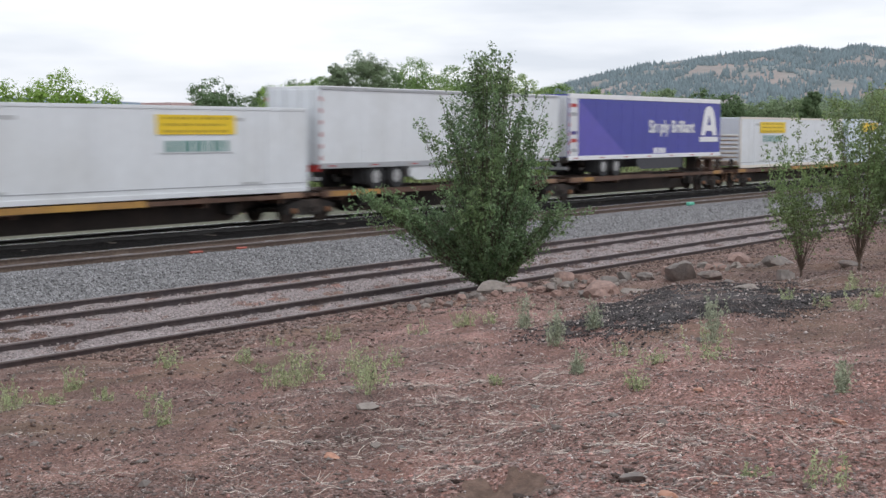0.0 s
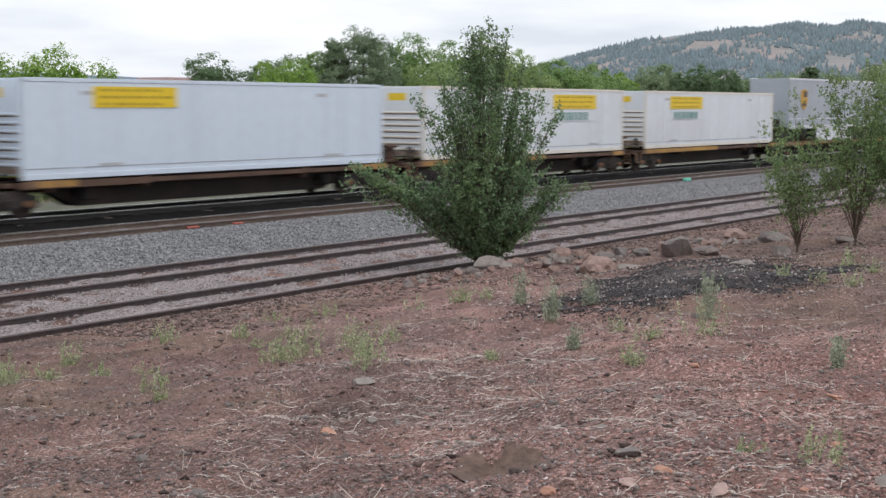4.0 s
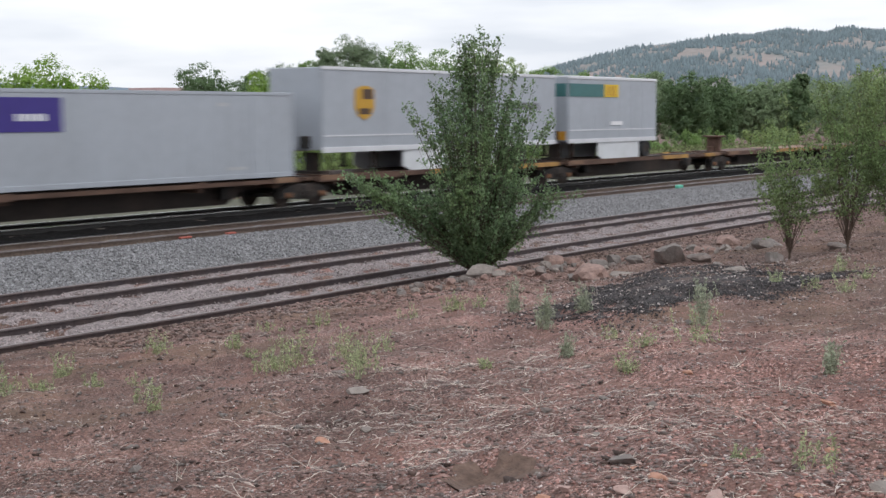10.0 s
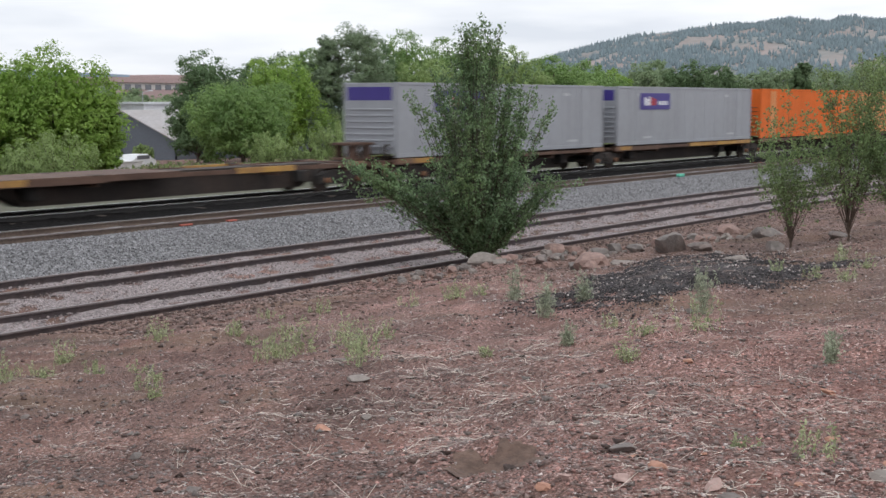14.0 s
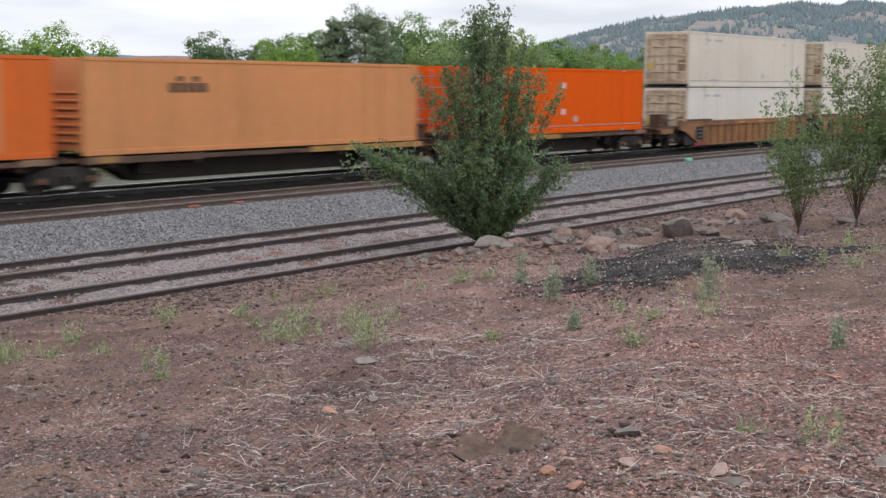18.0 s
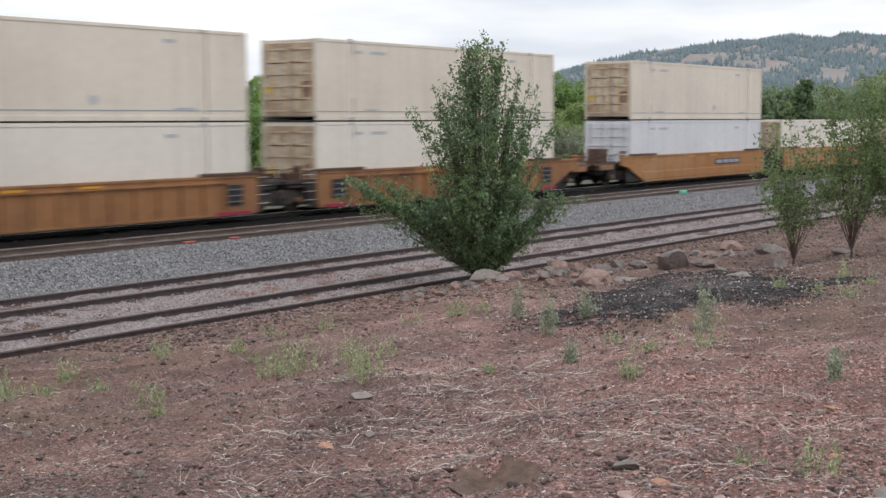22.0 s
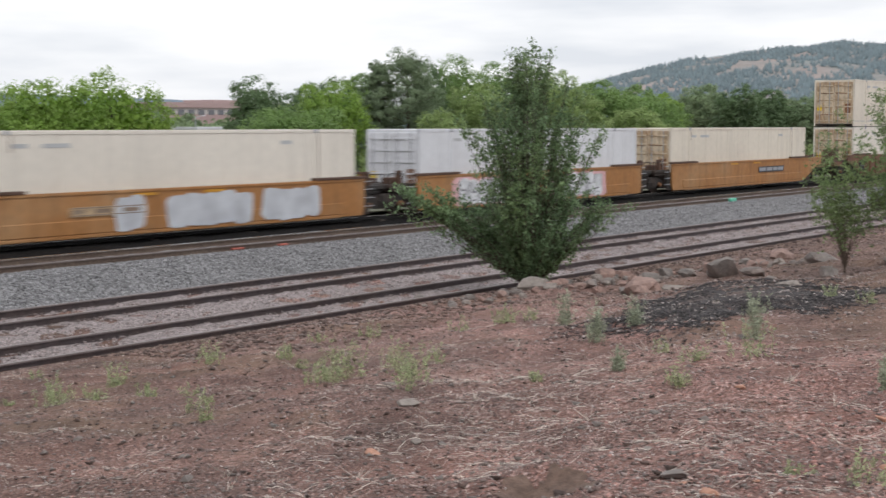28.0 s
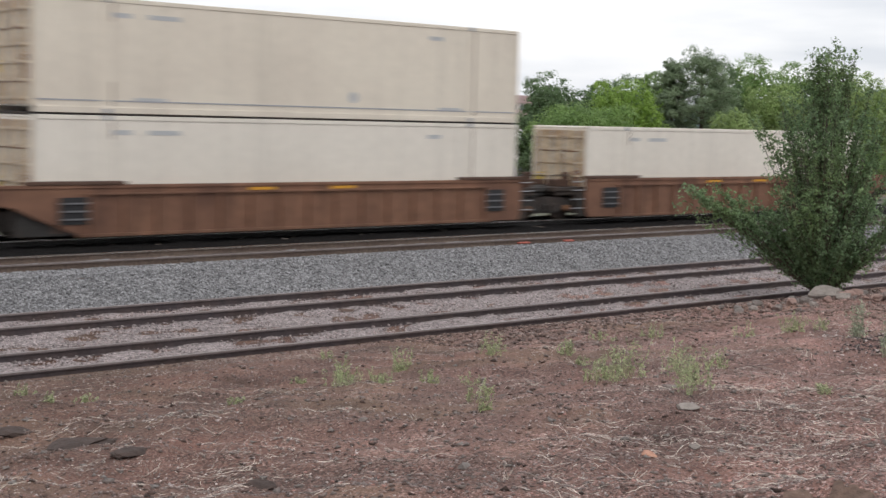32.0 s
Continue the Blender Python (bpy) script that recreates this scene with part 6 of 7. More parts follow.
for k, (x, y, top, w, m) in enumerate(SHRUBS):
    broad_tree(x, y, top, w * 1.05, M["leaf_" + m], "pale grey-leaved shrub beside the railway" if m == "pale" else "feathery green shrub beside the railway", 200 + k, "spray", leaf=0.10 if x < 150 else 0.14, count=9000, name="shrub")


# the belt of woods farther off
rw = np.random.default_rng(78)
n_w = 260
wa = np.radians(rw.uniform(20, 46, n_w))
wy = rw.uniform(150, 215, n_w)
wx = wy * np.tan(wa)
ws = rw.uniform(3.0, 5.5, n_w)
wt = 5.0 + 1.8 * np.sin(wx * 0.12) * np.sin(wx * 0.047 + 1) + rw.normal(0, 0.6, n_w) + (wy - 150) * 0.012 - 3.4 * np.exp(-((np.degrees(wa) - 42.2) / 1.6) ** 2)
wp = lobe_cloud(rw, [(a, b, c - d * 0.7, d, d, d * 0.75) for a, b, c, d in zip(wx, wy, wt, ws)] + [(a, b, c - d * 1.6, d, d, d) for a, b, c, d in zip(wx, wy, wt, ws)], 260)
tagged(new("far_woods", leaves("far_woods", wp, rw.uniform(0.25, 0.5, len(wp)), M["leaf_far"], rw, 0.35)), "belt of mixed woods farther off, leaf colour paled for haze", "woods", kind="stuff")

rs = np.random.default_rng(77)
n_s = 40000
sy = 56 + 30 * rs.random(n_s) ** 0.8
sx = sy * np.tan(np.radians(rs.uniform(20, 75, n_s)))
tuft = np.clip(0.5 + 0.5 * np.sin(sx * 0.55 + 1.3 * np.sin(sy * 0.31)) * np.sin(sy * 0.7 + sx * 0.13), 0, 1)
clear = np.abs(sx - sy * 0.652) > 2.2
sx, sy, tuft = sx[clear], sy[clear], tuft[clear]
n_s = len(sx)
sz = gz(sx, sy) + rs.random(n_s) * (0.25 + 1.0 * tuft)
tagged(new("scrub", leaves("scrub", np.stack([sx, sy, sz], 1), rs.uniform(0.10, 0.24, n_s), M["scrub"], rs, 0.3)), "low green scrub and grass beside the railway", "scrub", kind="stuff")


# the shrubs before the sidings: stems that fan out from the root, with leaves along them
def stem_shrub(name, x, y, height, outline, mat, bark, label, seed, stems, per, leaf, spread, bare=0.25, radius=0.022, lobes=(), trunk=0.0):
    rng_ = np.random.default_rng(seed)
    g = float(gz(x, y))
    t = thing(name, label, "shrub", "shrubs before the tracks", at=pose(x, y, g - 0.03))
    fs, ws = [a for a, b in outline], [b for a, b in outline]
    paths = []
    for k in range(stems):
        f = 1 - (1 - bare) * rng_.random() ** 0.95
        a = rng_.uniform(0, 2 * math.pi)
        w = np.interp(f, fs, ws) * math.sqrt(rng_.uniform(0.2, 1.0)) * rng_.uniform(0.9, 1.08)
        paths.append((math.cos(a) * w, math.sin(a) * w, f * height))
    for lx, ly, lz, n, s in lobes:
        for k in range(n):
            paths.append((lx + rng_.normal(0, s), ly + rng_.normal(0, s), lz + rng_.normal(0, s * 0.7)))
    segs, pts = [], []
    for tip in paths:
        tip = np.array(tip)
        b0 = rng_.normal(0, 0.05, 3) * np.array([1, 1, 0])
        mid = tip * np.array([0.5, 0.5, 0.52]) + rng_.normal(0, 0.05, 3)
        if trunk:
            b0 = b0 * 0.3 + np.array([0, 0, trunk * height * rng_.uniform(0.7, 1.15)])
            mid = b0 + (tip - b0) * np.array([0.38, 0.38, 0.5]) + rng_.normal(0, 0.04, 3)
        curve = [(1 - s) ** 2 * b0 + 2 * s * (1 - s) * mid + s * s * tip for s in np.linspace(0, 1, 5)]
        for q in range(4):
            r0, r1 = radius * (1 - q / 4.6), radius * (1 - (q + 1) / 4.6)
            segs.append((tuple(curve[q]), tuple(curve[q + 1]), r0, r1))
        # leaves sit in small bunches on side twigs
        m = max(2, per // 7)
        s = np.sqrt(rng_.uniform(bare ** 2, 1.03, m))[:, None]
        c = (1 - s) ** 2 * b0 + 2 * s * (1 - s) * mid + s * s * tip + rng_.normal(0, spread, (m, 3)) * (1.3 - 0.8 * s)
        pts.append(np.repeat(c, 7, 0) + rng_.normal(0, leaf * 1.15, (m * 7, 3)))
    p = np.concatenate(pts)
    p = p[p[:, 2] > 0.15]
    crown = new("crown", leaves("crown", p, rng_.uniform(0.6, 1.25, len(p)) * leaf, mat, rng_, 0.15))
    crown.parent = t

    def stem_mesh(bm):
        for a, b, r0, r1 in segs:
            rod(bm, a, b, r0, r1, 4)
    tagged(part("stem", stem_mesh, bark, t), "many thin dark stems", kind="stuff")
    if trunk:
        part("trunk", limb_form([((0, 0, -0.05), (0.01, 0, trunk * height * 0.6), radius * 3.6, radius * 2.6), ((0.01, 0, trunk * height * 0.6), (0, 0, trunk * height * 1.2), radius * 2.6, radius * 1.6)]), bark, t)
    return t


BUSH_OUT = [(0, 0.1), (0.08, 0.42), (0.17, 0.98), (0.28, 1.6), (0.37, 1.9), (0.45, 1.72), (0.55, 1.52), (0.7, 1.3), (0.8, 1.0), (0.88, 0.7), (0.95, 0.45), (1.0, 0.3)]
stem_shrub("bush", 26.05, 17.7, 5.45, BUSH_OUT, M["leaf_bush"], M["bark"], "dense dark green bush growing among rocks before the sidings", 7, 250, 140, 0.039, 0.075, 0.12, 0.014,
           lobes=((-1.35, 1.9, 2.05, 26, 0.25), (-1.65, 2.35, 2.25, 12, 0.2), (-0.85, 1.2, 1.8, 18, 0.3), (0.95, -1.35, 2.0, 14, 0.25), (-0.16, 0.26, 5.35, 5, 0.07), (0.22, -0.32, 5.4, 5, 0.07), (-0.5, 0.8, 4.1, 5, 0.12), (0.75, -1.1, 3.9, 6, 0.15), (-0.75, 1.15, 3.6, 4, 0.12), (-0.9, 1.3, 3.9, 3, 0.08), (0.95, -1.35, 3.5, 4, 0.1), (-0.35, 0.5, 4.9, 4, 0.07), (0.5, -0.7, 4.7, 4, 0.08), (-0.6, 0.9, 4.5, 3, 0.07), (0.7, -1.0, 4.4, 3, 0.07), (0.05, -0.1, 5.6, 4, 0.06), (-0.3, 0.4, 5.5, 3, 0.05)))
YOUNG = [(0, 0.02), (0.2, 0.2), (0.35, 0.42), (0.5, 0.68), (0.7, 0.8), (0.85, 0.68), (1.0, 0.34)]
for x, y, h, k, n, label in ((25.66, 10.04, 3.3, 1.35, 27, "thin young tree with sparse yellowish green leaves"), (25.53, 8.84, 3.55, 1.55, 46, "slender young tree with airy green leaves and dark stems"),
                            (25.74, 8.0, 3.8, 1.55, 46, "slender young tree with airy green leaves and dark stems")):
    stem_shrub("young_tree", x, y, h, [(a, b * k) for a, b in YOUNG], M["leaf_young"], M["barkred"], label, int(y * 10), n, 217, 0.030, 0.15, 0.40, 0.0085, trunk=0.07)

# ---- hills and buildings far off ----
def ridge(name, label, az0, az1, crest, near, far, mat, steps=160, rows=26, seed=3, rough=0.05):
    """A range of hills round the camera's place; crest: (azimuth, elevation) in degrees."""
    rng_ = np.random.default_rng(seed)
    az = np.radians(np.linspace(az0, az1, steps))
    el = np.radians(np.interp(np.degrees(az), [a for a, b in crest], [b for a, b in crest]))
    f = np.linspace(0, 1.25, rows)
    rr = near + (far - near) * f
    A, R = np.meshgrid(az, rr, indexing="ij")
    top = far * np.tan(el)[:, None] + 3.4
    shape = np.where(f < 1, np.sin(np.clip(f, 0, 1) * math.pi / 2) ** 1.1, 1 - (f - 1) * 2.0)[None]
    wob = np.sin(A * 90 + R * 0.006) * np.sin(A * 37 - R * 0.009) + 0.5 * np.sin(A * 210 + R * 0.02)
    Z = -12 + (top + 12) * shape * (1 + rough * wob * np.sin(np.clip(f, 0, 1) * math.pi)[None])
    v = np.stack([R * np.sin(A), R * np.cos(A), Z], -1).reshape(-1, 3)
    i, j = np.meshgrid(np.arange(steps - 1), np.arange(rows - 1), indexing="ij")
    a = (i * rows + j).ravel()
    me = fast_mesh(name, v, np.stack([a, a + rows, a + rows + 1, a + 1], 1), mat)
    me.polygons.foreach_set("use_smooth", np.ones(len(me.polygons), dtype=bool))
    tagged(new(name, me), label, "hill", kind="structure")
    return A, R, Z


# the haze of distance is mixed into these hill colours as blue-grey
M["hill"] = material("hazed_hill_soil", (0.33, 0.275, 0.255), 0.95, 0, 0.15, 0.03, 0.006, tint=(0.22, 0.25, 0.245), tint_amount=1.0)
M["hilltree"] = material("hazed_hill_pines", (0.17, 0.22, 0.24), 0.95, 0, 0.1, 0.2, 0.01, island=0.2)
M["farhill"] = material("hazed_far_forest", (0.16, 0.21, 0.27), 0.95, 0, 0.15, 0.02, 0.004)
CREST = [(48, 0.3), (54, 0.8), (58.2, 1.45), (59.4, 1.79), (60.7, 2.16), (61.6, 2.34), (63.3, 2.57), (64.0, 2.65), (66.4, 2.88), (67.7, 2.94), (69.3, 2.98), (72.1, 2.99), (76, 2.8), (85, 1.5), (95, 0.4)]
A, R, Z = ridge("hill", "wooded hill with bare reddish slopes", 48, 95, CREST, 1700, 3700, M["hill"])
rng_h = np.random.default_rng(21)
n_h = 95000
ia, ir = rng_h.random(n_h) * (A.shape[0] - 2), np.clip(rng_h.random(n_h) ** 0.8 * 21.2, 0, 21.1)
i0, r0 = ia.astype(int), ir.astype(int)
fa, fr = ia - i0, ir - r0


def blend(G):
    return (G[i0, r0] * (1 - fa) + G[i0 + 1, r0] * fa) * (1 - fr) + (G[i0, r0 + 1] * (1 - fa) + G[i0 + 1, r0 + 1] * fa) * fr


ha, hr, hz = blend(A), blend(R), blend(Z)
# stands of pine, clearings between them, and a bare slope below the wooded crest
u_, v_ = ha * 2700, hr
stand = 0.9 * np.sin(u_ * 0.021 + 1.3 * np.sin(v_ * 0.006)) * np.sin(v_ * 0.011 + 0.9 * np.sin(u_ * 0.013)) + 0.5 * np.sin(u_ * 0.047 - v_ * 0.019) + 0.35 * np.sin(u_ * 0.11 + 2 * np.sin(v_ * 0.03))
bare = 1.5 * np.exp(-((ir - 16.6) / 2.2) ** 2) * (0.75 + 0.5 * np.sin(u_ * 0.011 + 0.5)) + 0.55 * np.exp(-((ir - 10) / 3) ** 2) - 2.5 * (ir > 19.6)
keep = stand - bare > rng_h.uniform(-1.15, 0.9, n_h)
high = rng_h.uniform(6.5, 13, n_h)[keep]
wide = high * rng_h.uniform(0.2, 0.36, len(high))
hp = np.stack([hr * np.sin(ha), hr * np.cos(ha), hz - 0.5], 1)[keep]
ring = np.array([(math.cos(q * math.pi * 0.4), math.sin(q * math.pi * 0.4), 0.0) for q in range(5)])
cone = np.concatenate([ring + (0, 0, 0.1), [(0, 0, 1.0)]])
tier_f = np.array([(q, (q + 1) % 5, 5) for q in range(5)])
hv = cone[None] * rng_h.uniform(0.75, 1.25, (len(hp), 6, 1)) * np.stack([wide, wide, high], 1)[:, None] + hp[:, None]
hf = tier_f[None] + 6 * np.arange(len(hp))[:, None, None]
tagged(new("hazed_hill_pines", fast_mesh("hazed_hill_pines", hv.reshape(-1, 3), hf.reshape(-1, 3), M["hilltree"])), "pines scattered over the hill, colour blued for haze", "woods", kind="stuff")
ridge("far_hill", "low wooded hills on the horizon, blue painted in for haze", 5, 50, [(5, 1.2), (15, 1.4), (25.7, 1.39), (27.8, 1.31), (30.1, 1.39), (34.6, 1.28), (40.4, 1.10), (46, 0.8), (50, 0.3)], 2600, 4200, M["farhill"], 120, 16, 9, 0.02)


def gable_barn():
    b = thing("barn", "low blue-grey metal barn with a weathered pale roof", "building")
    x0, x1, y0, y1, ridge_y = 113.3, 146.0, 120.6, 139.4, 130.0
    base, eave, top = float(gz(115, 121)) - 0.3, -1.45, 2.1
    for ya in (y0 + 0.2, y1 - 0.4):
        part("wall", boxes((x0, x1, ya, ya + 0.2, base, eave)), M["wallmetal"], b, "blue-grey metal wall")

    def gable(bm):
        pts = [(y0 + 0.2, base), (y1 - 0.2, base), (y1 - 0.2, eave), (ridge_y, top - 0.1), (y0 + 0.2, eave)]
        p = [bm.verts.new((0, y, z)) for y, z in pts]
        q = [bm.verts.new((0.2, y, z)) for y, z in pts]
        bm.faces.new(p)
        bm.faces.new(q[::-1])
        for k in range(5):
            j = (k + 1) % 5
            bm.faces.new((p[k], p[j], q[j], q[k]))
    for x in (x0, x1 - 0.2):
        part("gable_wall", gable, M["wallmetal"], b, "blue-grey metal gable", at=pose(x, 0, 0), key="gable")

    def slope(ya, za, yb, zb):
        def make(bm):
            p = [bm.verts.new(v) for v in ((x0 - 0.4, ya, za), (x1 + 0.4, ya, za), (x1 + 0.4, yb, zb), (x0 - 0.4, yb, zb))]
            q = [bm.verts.new((v.co.x, v.co.y, v.co.z + 0.12)) for v in p]
            bm.faces.new(p[::-1])
            bm.faces.new(q)
            for k in range(4):
                j = (k + 1) % 4
                bm.faces.new((p[k], p[j], q[j], q[k]))
        return make
    part("roof", slope(y0 - 0.3, eave - 0.1, ridge_y, top), M["roofmetal"], b, "weathered pale metal roof")
    part("roof", slope(y1 + 0.3, eave - 0.1, ridge_y, top), M["roofmetal"], b, "weathered pale metal roof")
    part("side_shed", boxes((x0 + 5, x0 + 13, y0 - 5, y0 + 0.1, base, -2.3), (x0 + 4.8, x0 + 13.2, y0 - 5.3, y0 + 0.1, -2.3, -2.15)), M["wallmetal"], b, "lean-to shed")


gable_barn()
shed = thing("warehouse", "low warehouse with a flat white roof", "building")
part("wall", boxes((131.1, 150, 146, 160, -5.2, 2.9)), M["pale"], shed, "pale metal wall")
part("roof", boxes((130.8, 150.3, 145.7, 160.3, 2.9, 3.2)), M["white"], shed, "flat white roof edge")
low_wall = thing("low_wall", "low grey concrete wall beside a parked car", "wall", at=pose(77.5, 92, float(gz(77.5, 92))))
part("wall_block", boxes((-4, 4.6, -0.2, 0.2, -0.3, 0.95), bevel=0.02), M["concrete"], low_wall)
part("coping", boxes((-4.05, 4.65, -0.26, 0.26, 0.95, 1.05), bevel=0.02), M["concrete"], low_wall)
block = thing("brick_block", "long red brick building of several storeys", "building")
part("wall", boxes((274, 334, 320, 338, -9, 7.0)), M["brick"], block)
part("roof", boxes((273, 335, 319.4, 339, 9.0, 10.6), (296, 312, 322, 336, 10.6, 11.6)), M["brick"], block, "red upper band")
part("upper_band", boxes((274, 334, 320.02, 337.98, 7.0, 9.0)), M["concrete"], block, "pale storey band")
for i in range(14):
    for j in range(3):
        part("window", boxes((-1.2, 1.2, -0.06, 0.06, -0.8, 0.8)), M["glassdark"], block, at=pose(277 + i * 4.1, 319.97, -2.5 + j * 4.1 if j < 2 else 7.6), key="bwin")

# the lamp pole, the low shed and the parked cars beyond the trees
pole = thing("lamp_pole", "thin grey lamp pole beyond the trees", "lamp pole", at=pose(82.6, 125, float(gz(82.6, 125))))
part("pole", lambda bm: rod(bm, (0, 0, 0), (0, 0, 10.2), 0.10, 0.06, 8), M["steel"], pole)
part("arm", lambda bm: rod(bm, (0, 0, 10.1), (1.5, 0, 10.4), 0.04, n=6), M["steel"], pole)
part("lamp_head", boxes((1.2, 1.9, -0.15, 0.15, 10.32, 10.46), bevel=0.03), M["pale"], pole, "pale lamp head")
tagged(pole, group="lamp poles beyond the trees")
copy_thing(pole, pose(134.5, 150, 4.83 - 10.4))


def parked_car(x, y, turn, paint, label):
    c = thing("parked_car", label, "car", "parked cars beyond the tracks", at=pose(x, y, float(gz(x, y)), 0, 0, turn))

    def hull(bm):
        prof = [(-2.2, 0.35), (-2.25, 0.75), (-1.9, 0.9), (-1.2, 0.98), (-0.6, 1.45), (0.9, 1.48), (1.6, 1.0), (2.15, 0.92), (2.25, 0.6), (2.2, 0.35)]
        a = [bm.verts.new((p, -0.88, q)) for p, q in prof]
        b = [bm.verts.new((p, 0.88, q)) for p, q in prof]
        bm.faces.new(a)
        bm.faces.new(b[::-1])
        for k in range(len(prof)):
            j = (k + 1) % len(prof)
            bm.faces.new((a[k], a[j], b[j], b[k]))
        bevelled(bm, 0.06)
    body = part("body", hull, M[paint], c)
    for s in (-1, 1):
        part("window", boxes((-0.75, 1.1, -0.01, 0.01, 1.02, 1.36)), M["glassdark"], body, at=pose(0, s * 0.885, 0), key="carwindow")
        for xx in (-1.4, 1.4):
            part("wheel", lambda bm: wheel_form(bm, 0.33, 0.2, 16, 0.0), M["tyre"], c, at=pose(xx, s * 0.8, 0.33), key="carwheel")


# a dirt track that leads away between the trees, and two fence posts beside it
ty = np.linspace(55, 122, 40)
tx = ty * 0.652 + 0.5 * np.sin(ty * 0.11)
track_v = np.concatenate([np.stack([tx + q, ty, gz(tx + q, ty) + 0.06], 1) for q in (-1.7, -0.6, 0.6, 1.7)])
track_f = np.array([(c * 40 + k, (c + 1) * 40 + k, (c + 1) * 40 + k + 1, c * 40 + k + 1) for c in range(3) for k in range(39)])
tagged(new("dirt_track", fast_mesh("dirt_track", track_v, track_f, M["track"])), "pale pinkish dirt track leading away between trees", "track", kind="structure")
post = thing("fence_post", "dark weathered wooden fence post beside a dirt track", "fence post", "fence posts beside the dirt track", at=pose(62.4, 98, float(gz(62.4, 98))))
part("post", lambda bm: rod(bm, (0, 0, -0.2), (0.03, 0, 1.5), 0.08, 0.07, 8), M["bark"], post)
part("post_cap", lambda bm: rod(bm, (0.03, 0, 1.5), (0.03, 0, 1.56), 0.085, 0.05, 8), M["bark"], post)
copy_thing(post, pose(63.2, 98.6, float(gz(63.2, 98.6))))

parked_car(85.8, 97, 12, "carwhite", "white car parked beyond the tracks")
parked_car(69.3, 114, 30, "red", "red car parked beside a low shed")
low = thing("low_shed", "low blue-grey shed with a pinkish roof", "building", at=pose(82, 131, -3.8))
part("wall", boxes((-5.5, 5.5, -4, 4, -0.3, 4.2)), M["wallmetal"], low, "blue-grey metal wall")


def shed_roof(bm):
    for y0, y1 in ((-4.4, 0.0), (0.0, 4.4)):
        for v in box(bm, -6, 6, y0, y1, 4.2, 4.3):
            if abs(v.co.y) < 0.1:
                v.co.z += 1.3


part("roof", shed_roof, M["pinkroof"], low, "pinkish roof")

# ---- weeds, rocks and litter on the near slope ----
def weed(x, y, h, mat, label, seed, tall=False):
    rng_ = np.random.default_rng(seed)
    t = thing("weed", label, "weed", "weeds on the dirt slope", at=pose(x, y, float(gz(x, y)) - 0.01))
    n = 24 if tall else int(rng_.integers(5, 10) + 26 * h)
    wide = 0.05 + (0.1 if tall else 0.42) * h
    stems, pts, tops = [], [], []
    for k in range(n):
        a, lean = rng_.uniform(0, 2 * math.pi), rng_.uniform(0.0, 0.35 if tall else 0.5)
        hh = h * rng_.uniform(0.35, 1.1)
        b0 = np.array([rng_.normal(0, wide * 0.5), rng_.normal(0, wide * 0.5), 0])
        tip = b0 + np.array([math.cos(a) * lean * hh, math.sin(a) * lean * hh, hh])
        stems.append((tuple(b0), tuple(tip), 0.0028, 0.001))
        m = 17
        f = rng_.uniform(0.1, 1.03, m)[:, None]
        pts.append(b0 + (tip - b0) * f + rng_.normal(0, 0.012 + 0.03 * h, (m, 3)) * (1.2 - 0.6 * f))
        if not tall and h > 0.22 and rng_.random() < 0.25:
            tops.append(tip + rng_.normal(0, 0.012, (4, 3)))
    st = part("stalk", lambda bm: [rod(bm, a, b, r, q, 3) for a, b, r, q in stems], mat, t)
    tagged(st, kind="stuff")
    p = np.concatenate(pts)
    p[:, 2] = np.abs(p[:, 2])
    fol = new("foliage", leaves("foliage", p, rng_.uniform(0.6, 1.3, len(p)) * (0.014 + 0.024 * h), mat, rng_, 0.1, 0.34))
    fol.parent = t
    if tops:
        p = np.concatenate(tops)
        fl = new("flower", leaves("flower", p, rng_.uniform(0.006, 0.011, len(p)), M["sage"], rng_, 0.6, 0.8))
        fl.parent = t
        tagged(fl, "tiny pale flowers", kind="stuff")


GREEN = [(12.87, 12.70, 0.23), (12.27, 11.81, 0.14), (11.03, 10.36, 0.22), (11.26, 10.41, 0.32), (11.69, 10.54, 0.40), (10.23, 8.40, 0.34), (11.65, 9.69, 0.32), (12.58, 9.90, 0.24), (16.17, 14.09, 0.23), (16.58, 12.59, 0.22), (16.30, 11.54, 0.25), (12.41, 13.61, 0.23), (9.64, 13.20, 0.31), (10.06, 13.08, 0.17), (10.70, 13.53, 0.25), (10.07, 12.18, 0.13), (9.01, 10.06, 0.17), (10.45, 11.80, 0.13), (10.92, 7.36, 0.11), (10.37, 5.48, 0.17), (11.78, 6.05, 0.17), (12.12, 5.61, 0.28), (13.17, 7.18, 0.16), (20.21, 7.06, 0.27), (6.90, 2.53, 0.16), (7.17, 3.06, 0.08), (10.78, 8.77, 0.23)]
GREEN2 = [(9.44, 12.97, 0.34), (10.61, 13.41, 0.22), (9.90, 11.93, 0.16), (11.21, 15.82, 0.25), (7.52, 12.25, 0.15), (6.92, 16.34, 0.26), (6.27, 14.12, 0.20), (6.73, 14.24, 0.23), (9.85, 12.73, 0.20), (12.13, 13.33, 0.23), (15.41, 14.47, 0.27), (8.67, 9.63, 0.16), (9.59, 14.14, 0.14)]
for k, (x, y, h) in enumerate(GREEN + [(x, y, h * 0.5) for x, y, h in GREEN2]):
    weed(x, y, h * 1.15, M["weed"], "fresh green weed on the dirt", 400 + k)
